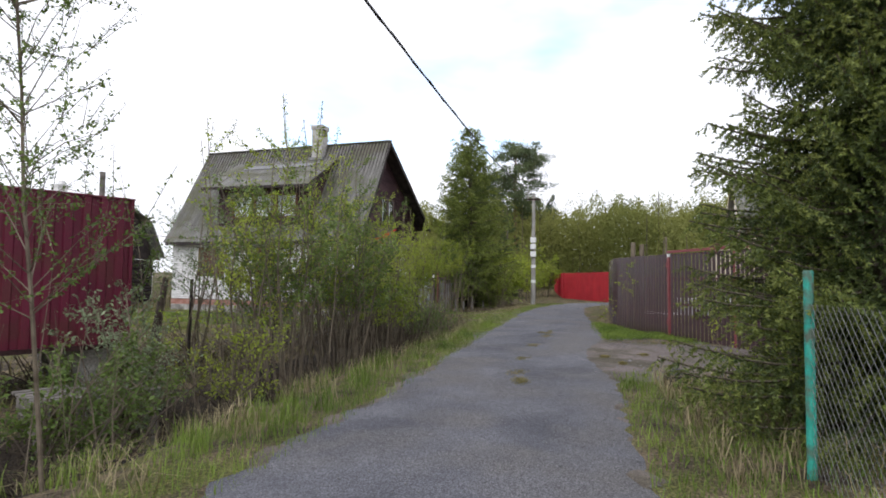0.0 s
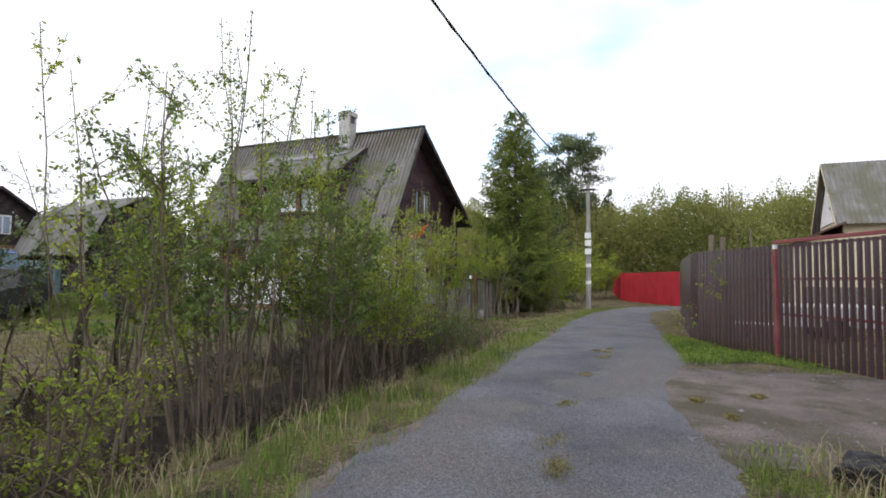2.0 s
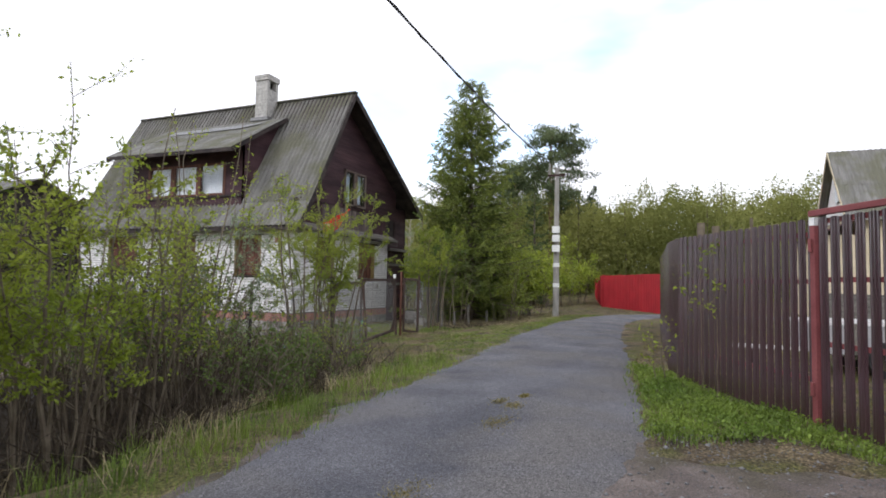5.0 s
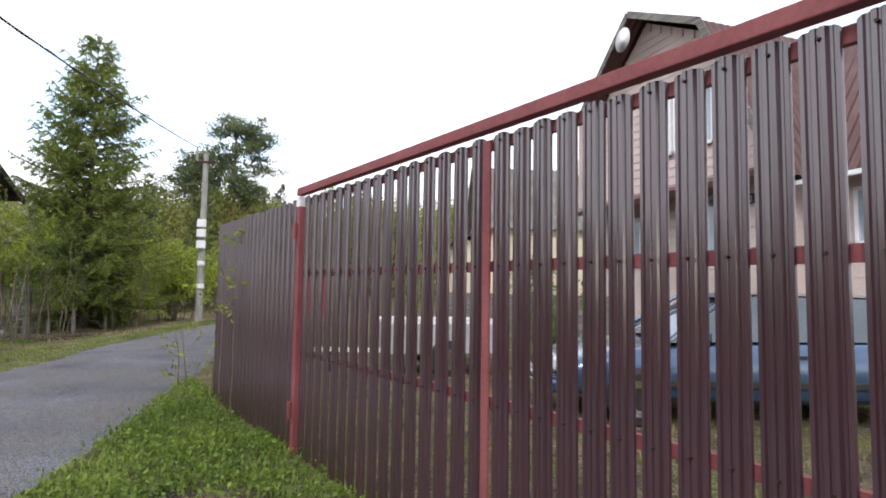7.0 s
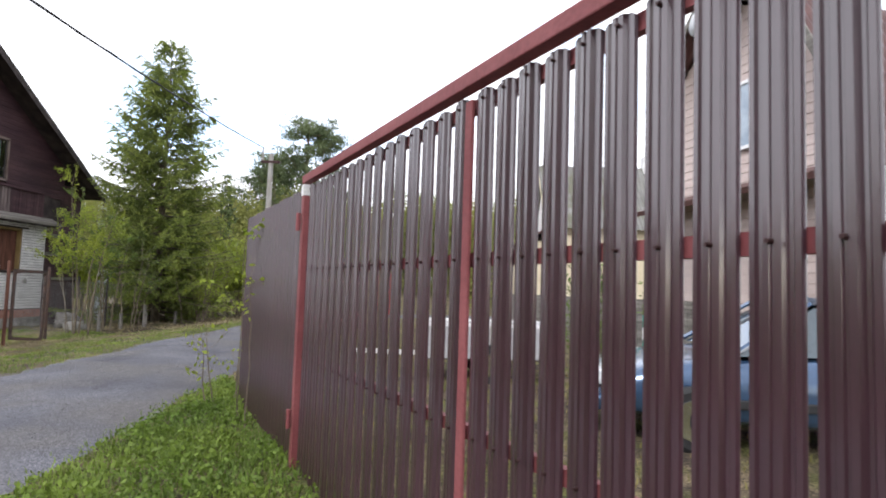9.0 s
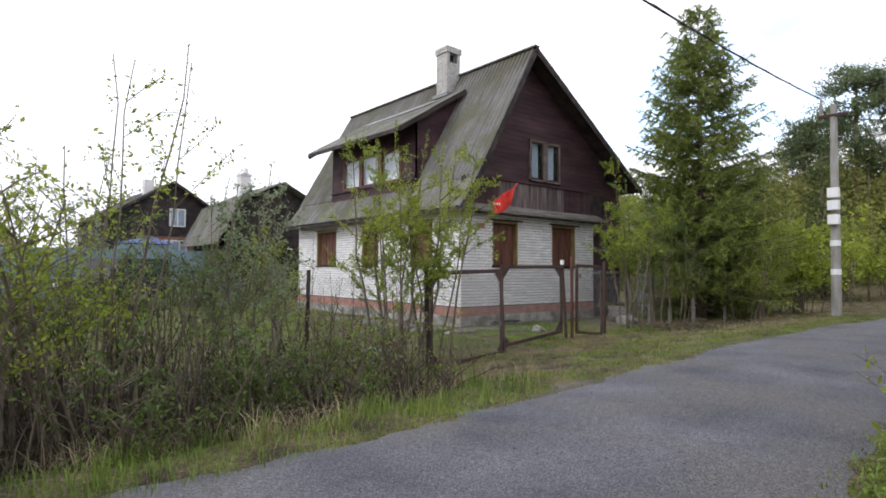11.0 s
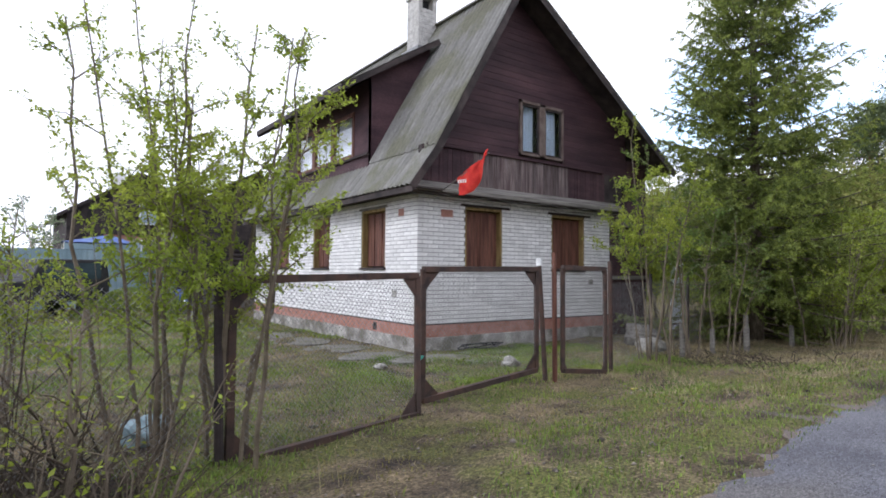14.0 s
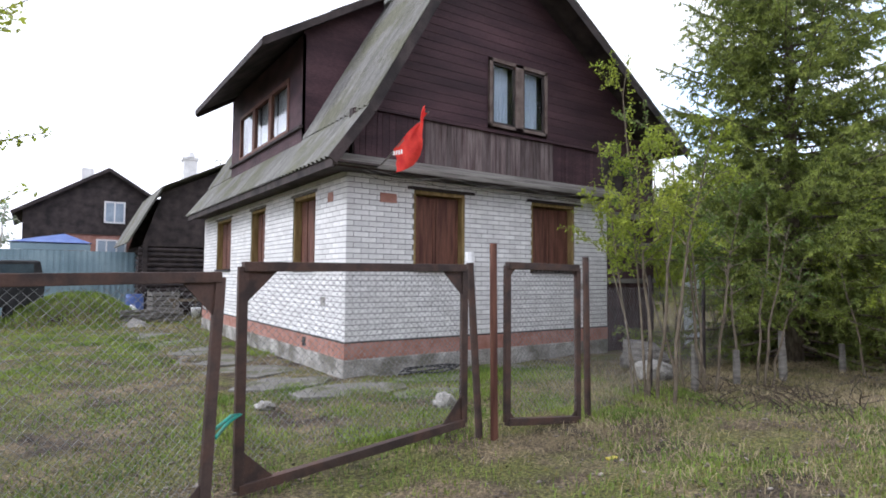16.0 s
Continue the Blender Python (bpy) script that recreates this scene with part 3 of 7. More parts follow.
hpart("eave_soffit", Geo().box(22.2, YF + 0.05, 2.84, HX + 0.3, YB - 0.1, 2.87), M_DARKWOOD)


def slope_left(z):
    return 22.76 + (z - 3.7) * (APX - 22.76) / (APZ - 3.7) if z > 3.7 else 22.2 + (z - 2.87) * 0.675


def slope_right(z):
    return APX + (APZ - z) * (30.75 - APX) / (APZ - 4.05)


# gable of horizontal planks, each a piece
PZ0, PH = 3.78, 0.148
GW = (25.45, 26.9, 3.96, 5.24)
n = 0
z = PZ0
while z < APZ - 0.15:
    z1 = min(z + PH - 0.004, APZ - 0.12)
    a0, a1, b0, b1 = slope_left(z) + 0.03, slope_left(z1) + 0.03, slope_right(z) - 0.03, slope_right(z1) - 0.03
    spans = [(a0, a1, b0, b1)]
    if z1 > GW[2] and z < GW[3]:
        spans = [(a0, a1, GW[0], GW[0]), (GW[1], GW[1], b0, b1)]
    for s0, s1, e0, e1 in spans:
        e0, e1 = min(e0, 29.4), min(e1, 29.4)
        if e0 - s0 < 0.1:
            continue
        y0, y1 = HY + 0.1, HY + 0.125
        gg = Geo().add([(s0, y0 - 0.005, z), (e0, y0 - 0.005, z), (e1, y0, z1), (s1, y0, z1), (s0, y1, z), (e0, y1, z), (e1, y1, z1), (s1, y1, z1)],
                       [(0, 1, 2, 3), (7, 6, 5, 4), (0, 4, 5, 1), (1, 5, 6, 2), (2, 6, 7, 3), (3, 7, 4, 0)])
        hpart("plank", gg, M_PLANK)
    z += PH
# backing stays clear of the window
g = Geo()
for u0, u1, c, d in ((22.9, GW[0], 2.9, 5.24), (GW[1], 29.3, 2.9, 5.24)):
    g.add([(max(u0, 22.9), HY + 0.14, c), (u1, HY + 0.14, c), (u1 if u1 < 29 else slope_right(d) - 0.1, HY + 0.14, d), (u0 if u0 > 23 else slope_left(d) + 0.08, HY + 0.14, d)], [(0, 1, 2, 3)])
g.add([(GW[0], HY + 0.14, 2.9), (GW[1], HY + 0.14, 2.9), (GW[1], HY + 0.14, GW[2]), (GW[0], HY + 0.14, GW[2])], [(0, 1, 2, 3)])
g.add([(slope_left(GW[3]) + 0.08, HY + 0.14, GW[3]), (slope_right(GW[3]) - 0.1, HY + 0.14, GW[3]), (APX, HY + 0.14, APZ - 0.1)], [(0, 1, 2)])
hpart("gable_backing", g, M_DARKWOOD)
# vertical boards, ledge and weathering skirt under the gable
x = 22.72
rng = random.Random(3)
while x < 28.3:
    w = rng.uniform(0.085, 0.125)
    hpart("board", Geo().box(x, HY - 0.05 + rng.uniform(-0.004, 0.004), 3.06, x + w - 0.006, HY - 0.02, 3.8), M_PLANKV if 24.0 < x < 26.95 else M_PLANK)
    x += w
hpart("ledge", Geo().box(22.78, HY - 0.1, 3.8, 28.2, HY + 0.1, 3.835), M_PLANK, bevel=0.004)
hpart("board_backing", Geo().box(22.7, HY - 0.02, 2.9, 28.6, HY + 0.1, 3.8), M_DARKWOOD)
hpart("weather_skirt", Geo().slab([(22.22, HY - 0.38, 2.9), (28.75, HY - 0.36, 2.9), (28.75, HY - 0.04, 3.08), (22.3, HY - 0.04, 3.08)], 0.03), M_GREYWOOD, label="weathered grey wooden skirt boards", bevel=0.006)
hpart("weather_skirt", Geo().box(22.22, HY - 0.39, 2.82, 28.75, HY - 0.365, 2.9), M_GREYWOOD, bevel=0.004)
hpart("skirt_soffit", Geo().box(22.3, HY - 0.36, 2.8, 28.7, HY + 0.05, 2.825), M_DARKWOOD)
# gable window: two casements in a brown frame
a, b, c, d = GW
fy = HY + 0.04
wf = hpart("gable_window_frame", Geo().box(a, fy, c, a + 0.07, HY + 0.16, d).box(b - 0.07, fy, c, b, HY + 0.16, d).box(a, fy, d - 0.07, b, HY + 0.16, d).box(a, fy, c, b, HY + 0.16, c + 0.06).box((a + b) / 2 - 0.1, fy, c, (a + b) / 2 + 0.1, HY + 0.16, d), M_WINFRAME, bevel=0.004)
for u0, u1 in ((a + 0.07, (a + b) / 2 - 0.1), ((a + b) / 2 + 0.1, b - 0.07)):
    s = hpart("casement", Geo().box(u0, fy + 0.03, c + 0.06, u0 + 0.045, fy + 0.07, d - 0.07).box(u1 - 0.045, fy + 0.03, c + 0.06, u1, fy + 0.07, d - 0.07).box(u0, fy + 0.03, d - 0.115, u1, fy + 0.07, d - 0.07).box(u0, fy + 0.03, c + 0.06, u1, fy + 0.07, c + 0.105), M_DARKWOOD)
    p = hpart("pane", Geo().box(u0 + 0.04, fy + 0.045, c + 0.1, u1 - 0.04, fy + 0.05, d - 0.11), M_GLASS)
    p.visible_shadow = False
    gg = Geo()
    m = 40
    v = [(u0 + 0.02 + (u1 - u0 - 0.04) * i / m, HY + 0.24 + 0.018 * math.sin(i * 1.3) + 0.01 * math.sin(i * 0.37), zz) for zz in (c + 0.06, d - 0.06) for i in range(m + 1)]
    gg.add(v, [(i, i + 1, m + 2 + i, m + 1 + i) for i in range(m)])
    hpart("curtain", gg, M_CURTAIN, label="blue grey curtain, paled for sky reflected in the panes")
hpart("attic_room", Geo().box(a - 0.3, HY + 0.3, c - 0.2, b + 0.3, HY + 0.34, d + 0.2), M_ROOM)

# lean-to of dark boards under the long slope
x = RX + 0.02
while x < 30.3:
    hpart("lean_to_board", Geo().box(x, HY + 0.1, HB - 0.1, x + 0.135, HY + 0.13, 4.3 if x > 29.3 else 2.95), M_PLANK)
    x += 0.142
hpart("lean_to_wall", Geo().box(RX + 0.02, HY + 0.135, HB - 0.1, 30.3, HY + 0.2, 4.2).box(30.25, HY + 0.2, HB - 0.1, 30.3, BY, 4.2), M_DARKWOOD)
hpart("lean_to_beam", Geo().box(RX, HY - 0.1, 2.5, 30.3, HY + 0.1, 2.6), M_GREYWOOD)
for z in (1.1, 1.9):
    hpart("lean_to_rail", Geo().box(RX + 0.03, HY + 0.05, z, 30.3, HY + 0.1, z + 0.1), M_GREYWOOD)

# dormer
DY0, DY1, DX = 14.55, 19.7, 22.72
hpart("dormer_roof", corrugated([(21.86, DY0 - 0.3, 5.36), (21.86, DY1 + 0.3, 5.42)], [(24.5, DY0 - 0.3, 7.02), (24.5, DY1 + 0.3, 7.02)], 34, 0.02, rows=2), M_SLATE, label="corrugated slate dormer roof")
hpart("dormer_boarding", Geo().slab([(21.9, DY0 - 0.27, 5.31), (21.9, DY1 + 0.27, 5.37), (24.5, DY1 + 0.27, 6.97), (24.5, DY0 - 0.27, 6.97)], 0.03), M_DARKWOOD)
hpart("dormer_eave_board", Geo().beam((21.87, DY0 - 0.3, 5.3), (21.87, DY1 + 0.3, 5.36), 0.03, 0.12), M_DARKWOOD)
for y in (DY0 - 0.29, DY1 + 0.29):
    hpart("dormer_verge", Geo().beam((21.88, y, 5.3), (24.5, y, 6.96), 0.03, 0.12), M_DARKWOOD)
hpart("ridge_flashing", Geo().slab([(23.6, DY0 + 1.0, 6.51), (23.6, DY1 - 0.6, 6.51), (23.95, DY1 - 0.6, 6.735), (23.95, DY0 + 0.2, 6.735)], 0.012), M_WIRE, label="pale metal flashing strip")
DW = (15.3, 18.9, 4.02, 5.12)
g = Geo()
holed(g, "y", DX, DX + 0.05, DY0, DY1, 3.62, 5.75, [DW])
blocks("dormer_front_board", g, M_PLANK)
for y in (DY0, DY1):
    yy = 0.02 if y == DY0 else -0.02
    g = Geo().add([(DX, y, 3.62), (24.4, y, 6.55), (24.4, y, 6.9), (DX, y, 5.8), (DX, y + yy * 2, 3.62), (24.4, y + yy * 2, 6.55), (24.4, y + yy * 2, 6.9), (DX, y + yy * 2, 5.8)],
                  [(0, 1, 2, 3), (7, 6, 5, 4), (0, 4, 5, 1), (1, 5, 6, 2), (2, 6, 7, 3), (3, 7, 4, 0)])
    hpart("dormer_cheek", g, M_PLANK)
y0, y1, c, d = DW
gap = (y1 - y0) / 3
for i in range(3):
    u0, u1 = y0 + gap * i + 0.1, y0 + gap * (i + 1) - 0.1
    hpart("dormer_casement", Geo().box(DX - 0.02, u0 - 0.1, c, DX + 0.06, u0, d).box(DX - 0.02, u1, c, DX + 0.06, u1 + 0.1, d).box(DX - 0.02, u0, d - 0.08, DX + 0.06, u1, d).box(DX - 0.02, u0, c, DX + 0.06, u1, c + 0.07), M_SHUTTER, label="brown painted casement")
    p = hpart("pane", Geo().box(DX + 0.02, u0, c + 0.07, DX + 0.025, u1, d - 0.08), M_GLASS)
    p.visible_shadow = False
    hpart("curtain", Geo().box(DX + 0.16, u0 - 0.05, c, DX + 0.17, u1 + 0.05, d), M_WHITE, label="white curtain")
hpart("dormer_sill", Geo().box(DX - 0.06, DY0, 3.95, DX + 0.02, DY1, 4.0), M_DARKWOOD)

# chimney of light brick, cap and smoke opening
CX0, CX1, CY0, CY1 = 24.48, 25.05, 15.2, 15.75
rows_c = 16
for r in range(rows_c):
    z = 7.05 + r * 0.105
    out = 0.0 if r < rows_c - 4 else 0.04
    hole = rows_c - 5 <= r <= rows_c - 3
    if not hole:
        hpart("chimney_course", Geo().box(CX0 - out, CY0 - out, z, CX1 + out, CY1 + out, z + 0.097), M_CHIMNEY)
    else:
        hpart("chimney_jamb", Geo().box(CX0, CY0, z, CX0 + 0.12, CY1, z + 0.105), M_CHIMNEY)
        hpart("chimney_jamb", Geo().box(CX1 - 0.12, CY0, z, CX1, CY1, z + 0.105), M_CHIMNEY)
hpart("chimney_mortar", Geo().box(CX0 + 0.01, CY0 + 0.01, 6.8, CX1 - 0.01, CY1 - 0.01, 7.05 + 11 * 0.105), M_MORTAR)
hpart("chimney_flue", Geo().box(CX0 + 0.12, CY0 + 0.2, 8.2, CX1 - 0.12, CY1 - 0.02, 8.7), M_BLACK)
hpart("chimney_flashing", Geo().box(CX0 - 0.1, CY0 - 0.12, 7.0, CX0 + 0.25, CY1 + 0.12, 7.13), M_WIRE, bevel=0.01)

# vents, house number plate and wires on the walls
for x, z in ((27.75, 0.98),):
    hpart("wall_vent", Geo().box(x, HY - 0.012, z, x + 0.16, HY + 0.01, z + 0.12), M_CONCRETE)
hpart("wall_vent", Geo().box(HX - 0.012, 13.1, 0.72, HX + 0.01, 13.28, 0.86), M_CONCRETE)
hpart("plinth_vent", Geo().box(HX - 0.02, 13.9, -0.02, HX, 14.05, 0.14), M_BLACK)
hpart("red_brick_insert", Geo().box(23.2, HY - 0.012, 2.38, 23.5, HY + 0.005, 2.53), M_REDBRICK, label="two red bricks set in the wall")
hpart("red_brick_insert", Geo().box(HX - 0.012, 12.85, 2.4, HX + 0.005, 13.05, 2.55), M_REDBRICK, label="two red bricks set in the wall")

# flag on a slanting staff under the ledge
flag = thing("flag", "small faded red cloth flag on a thin staff", "flag", (22.9, 12.0, 2.86))
part("staff", Geo().tube([(0.1, 0.12, -0.03), (0.1, -0.25, 0.09), (0.07, -0.9, 0.3), (0.08, -1.41, 0.51)], [0.012, 0.012, 0.011, 0.009], 6), M_GREYWOOD, flag)
gg = Geo()
v, m = [], 14
for i in range(m + 1):
    for j in range(m + 1):
        u, w = i / m, j / m
        py, pz = -0.52 - 0.85 * u, 0.18 + 0.315 * u
        fall = 0.42 * math.sin(math.pi * min(1.0, 0.3 + 0.62 * u)) ** 1.2 * (1.0 - 0.55 * max(0.0, u - 0.35) / 0.65) - 0.08 * u
        v.append((0.06 + 0.14 * w * math.sin(3.6 * u + 0.4) + 0.04 * math.sin(9 * u + 3 * w) * (0.3 + w), py + (0.24 * (0.45 - u) - 0.05) * w + 0.02 * math.sin(12 * w + 5 * u), pz - fall * w))
gg.add(v, [(i * (m + 1) + j, (i + 1) * (m + 1) + j, (i + 1) * (m + 1) + j + 1, i * (m + 1) + j + 1) for i in range(m) for j in range(m)])
cloth = part("cloth", gg, M_FLAG, flag, "hanging red cloth with pale marks", smooth=True)
for k in range(4):
    part("pale_mark", Geo().box(0.0, -0.64 - 0.07 * k, 0.06 - 0.005 * k, 0.012, -0.61 - 0.07 * k, 0.12 - 0.005 * k), M_WHITE, cloth)


# ---- picket fence and gate of profiled sheet ----
def picket_mesh(width, h):
    """One rounded-top profiled strip, face towards -y."""
    prof = [(-0.5, 0.002), (-0.47, -0.004), (-0.36, -0.005), (-0.31, 0.0), (-0.24, 0.0), (-0.17, -0.010), (-0.05, -0.011), (-0.02, -0.007), (0.02, -0.007), (0.05, -0.011), (0.17, -0.010), (0.24, 0.0), (0.31, 0.0), (0.36, -0.005), (0.47, -0.004), (0.5, 0.002)]
    g = Geo()
    n = len(prof)

    def top(u):
        return h - (0.013 * (max(0.0, abs(u) - 0.25) / 0.25) ** 2)

    v = []
    for dy in (0.0, 0.0025):
        for zz in (0, 1):
            v += [(u * width, y * 1.15 + dy, top(u) if zz else 0.0) for u, y in prof]
    f = []
    for i in range(n - 1):
        f += [(i, i + 1, n + i + 1, n + i), (2 * n + i, 3 * n + i, 3 * n + i + 1, 2 * n + i + 1), (n + i, n + i + 1, 3 * n + i + 1, 3 * n + i)]
    f += [(0, n, 3 * n, 2 * n), (n - 1, 3 * n - 1, 4 * n - 1, 2 * n - 1)]
    return g.add(v, f)


PICKET = mesh_of("picket", picket_mesh(0.094, 1.87), M_PICKET)
PICKET_WIDE = mesh_of("picket", picket_mesh(0.1, 1.868), M_PICKET)
BOLT = mesh_of("bolt", Geo().tube([(0, -0.004, 0), (0, -0.022, 0)], [0.0065, 0.0045], 8), M_BOLT)


def fence_run(parent, p, q, pitch, mesh, inset=0.06, bolts=False, rails=(1.76, 1.32, 0.42), z0=0.03, first=None):
    """Pickets, rails and bolts from p to q, in the parent's frame; faces towards the left of p-q."""
    p, q = Vector((*p, 0)), Vector((*q, 0))
    d = (q - p).normalized()
    L = (q - p).length
    ang = math.degrees(math.atan2(d.y, d.x))
    nrm = Vector((-d.y, d.x, 0))
    n = int((L - 2 * inset) / pitch)
    for i in range(n + 1):
        s = inset + (L - 2 * inset) * i / n if first is None else first + pitch * i
        if s > L - 0.05:
            break
        at = p + d * s + nrm * 0.012
        ob = new("picket", mesh)
        ob.parent = parent
        ob.matrix_local = pose(at.x, at.y, z0 + RNG.uniform(-0.006, 0.006), 0, RNG.uniform(-0.25, 0.25), ang)
        if bolts:
            for rz in rails:
                b = new("bolt", BOLT)
                b.parent = parent
                b.matrix_local = Matrix.Translation(at + Vector((0, 0, rz))) @ pose(0, 0, 0, 0, 0, ang)
    for rz in rails:
        a, b = p + nrm * 0.037, q + nrm * 0.037
        part("rail", Geo().beam((a.x, a.y, rz), (b.x, b.y, rz), 0.025, 0.045), M_REDPOST, parent)


def post(parent, x, y, h, w=0.065, cap=False, deep=None):
    deep = deep or w
    part("post", Geo().beam((x, y, -0.1), (x, y, h), deep, w, up=(-0.87, -0.493, 0)), M_REDPOST, parent, bevel=0.004)
    if cap:
        part("post_cap", Geo().beam((x, y, h - 0.07), (x, y, h + 0.004), deep + 0.006, w + 0.006, up=(-0.87, -0.493, 0)), M_WHITE, parent, "white painted post top")


P0, P1, P2 = (16.55, 1.22), (14.43, 0.01), (12.541, -1.061)
DD = Vector((P2[0] - P1[0], P2[1] - P1[1])).normalized()


def along(s):
    return (P1[0] + DD.x * s, P1[1] + DD.y * s)


fence = thing("picket_fence", "dark maroon metal picket fence with red posts", "fence", (0, 0, 0))
P00, PF1, PF2 = (17.3, 1.36), (22.5, 1.72), (28.3, 1.92)
for a, b in ((P0, P1), (P00, P0), (PF1, P00), (PF2, PF1)):
    fence_run(fence, a, b, 0.113, PICKET)
for x, y in (P00, PF1):
    post(fence, x, y - 0.1, 1.8, 0.05)
gate = thing("picket_gate", "wide dark maroon picket gate under a red beam", "gate", (0, 0, 0))
fence_run(gate, P1, P2, 0.134, PICKET_WIDE, inset=0.02, first=0.084, bolts=True, rails=(1.868, 1.335, 0.76))
fence_run(gate, P2, along(6.9), 0.1214, PICKET_WIDE, inset=0.02, first=0.084, bolts=True, rails=(1.868, 1.335, 0.76))
post(gate, *P1, 1.9, 0.06, True)
post(gate, *P2, 1.88, 0.046, deep=0.014)
e = along(6.95)
post(gate, *e, 1.96, 0.08)
b0, b1 = along(-0.05), along(7.0)
part("top_beam", Geo().beam((*b0, 1.945), (*b1, 1.945), 0.055, 0.055), M_REDPOST, gate, "red painted steel beam", bevel=0.005)
for z in (1.65, 0.35):
    c = along(0.0)
    part("hinge", Geo().tube([(c[0] - 0.03, c[1] + 0.045, z - 0.06), (c[0] - 0.03, c[1] + 0.045, z + 0.06)], [0.016, 0.016], 8), M_REDPOST, gate)
fence2 = thing("picket_fence", "dark maroon metal picket fence beside the driveway", "fence", (0, 0, 0))
fence_run(fence2, along(7.05), along(11.5), 0.1, PICKET)


# ---- old gate, wicket and wire mesh before the house ----
def wire_mesh(p, q, z0, z1, cell, r=0.0016):
    """Diamond wire netting between two plan points, with single wires as thin three-sided bars."""
    p, q = np.array(p, float), np.array(q, float)
    L = np.hypot(*(q - p))
    d = (q - p) / L
    nrm = np.array((-d[1], d[0]))
    V, F = [], []
    hh = z1 - z0
    for sgn in (1, -1):
        k = -hh if sgn > 0 else 0.0
        while k < (L if sgn > 0 else L + hh):
            if sgn > 0:
                s0, s1 = max(k, 0), min(k + hh, L)
                a, b = (s0, z0 + (s0 - k)), (s1, z0 + (s1 - k))
            else:
                s0, s1 = max(k - hh, 0), min(k, L)
                a, b = (s0, z0 + (k - s0)), (s1, z0 + (k - s1))
            if s1 - s0 > 0.01:
                i = len(V)
                for s, z in (a, b):
                    c = p + d * s
                    for ox, oz in ((0, 1.15), (-1, -0.6), (1, -0.6)):
                        V.append((c[0] + nrm[0] * ox * r, c[1] + nrm[1] * ox * r, z + oz * r))
                F += [(i, i + 1, i + 4, i + 3), (i + 1, i + 2, i + 5, i + 4), (i + 2, i, i + 3, i + 5)]
            k += cell
    return np.array(V), np.array(F)


def mesh_part(parent, p, q, z0, z1, cell=0.07, r=0.0016, mat=None):
    V, F = wire_mesh(p, q, z0, z1, cell, r)
    ob = raw("wire_mesh", V, F, mat or M_WIRE, parent)
    ob["kind"] = "stuff"
    return ob


def gate_leaf(name, label, p, q, zb0, zb1, zt0, zt1, w=0.066, gus=0.27, foot=(0.0, 0.0)):
    """A welded frame with corner gussets and netting; p and q are plan points, with bottom and top heights."""
    e = thing(name, label, "gate", (p[0], p[1], min(zb0, zb1)))
    o = (p[0], p[1], min(zb0, zb1))
    P = [Vector((*p, zb0)), Vector((q[0] + foot[0], q[1] + foot[1], zb1)), Vector((*q, zt1)), Vector((*p, zt0))]
    d = (P[1] - P[0]).normalized()
    side = Vector((-d.y, d.x, 0)).normalized()
    for nm, i, j in (("bottom_bar", 0, 1), ("stile", 1, 2), ("top_bar", 2, 3), ("stile", 3, 0)):
        part(nm, Geo().beam(P[i], P[j], w if nm != "stile" else 0.04, w, up=(0, 0, 1) if nm != "stile" else d), M_GATE, e, shift=o, bevel=0.004)
    for i, j, k in ((0, 1, 3), (1, 2, 0), (2, 3, 1), (3, 0, 2)):
        a, b, c = P[i], P[i] + (P[j] - P[i]).normalized() * gus, P[i] + (P[k] - P[i]).normalized() * gus
        v = [x + side * s for s in (-0.004, 0.004) for x in (a, b, c)]
        part("gusset", Geo().add(v, [(0, 2, 1), (3, 4, 5), (0, 1, 4, 3), (1, 2, 5, 4), (2, 0, 3, 5)]), M_GATE, e, shift=o)
    m = mesh_part(e, (0, 0), (q[0] - p[0], q[1] - p[1]), max(zb0, zb1) - o[2] + 0.03, min(zt0, zt1) - o[2] - 0.02, 0.055, 0.002)
    return e


gate_leaf("mesh_gate", "dark brown steel gate leaf with wire netting, ajar", (20.02, 8.25), (21.98, 8.42), -0.2, -0.06, 1.27, 1.29)
gate_leaf("mesh_gate", "dark brown steel gate leaf with wire netting, swung outwards", (17.7, 7.45), (19.84, 8.1), -0.26, -0.24, 1.16, 1.2, foot=(-0.11, -0.2))
gate_leaf("mesh_wicket", "narrow dark brown wicket with wire netting", (22.42, 8.35), (23.42, 8.42), -0.1, -0.22, 1.32, 1.31, gus=0.13)
for x, y, x2, y2, h, mat, nm in ((22.19, 8.44, 22.08, 8.47, 1.34, M_GATE, 1), (22.3, 8.38, 22.26, 8.36, 1.52, M_SHUTTER, 0), (23.72, 8.55, 23.6, 8.47, 1.43, M_GATE, 0), (17.62, 7.4, 17.58, 7.42, 1.3, M_DARKWOOD, 0)):
    e = thing("gate_post", "old leaning steel gate post", "post", (x, y, H(x, y)))
    part("shaft", Geo().tube([(0, 0, -0.2), (x2 - x, y2 - y, h - H(x, y))], [0.035, 0.033], 10), mat, e)
    if nm:
        part("cap", Geo().tube([(x2 - x, y2 - y, h - H(x, y)), (x2 - x - 0.005, y2 - y, h - H(x, y) + 0.1)], [0.042, 0.04], 10), M_WHITE, e, "white plastic cap")
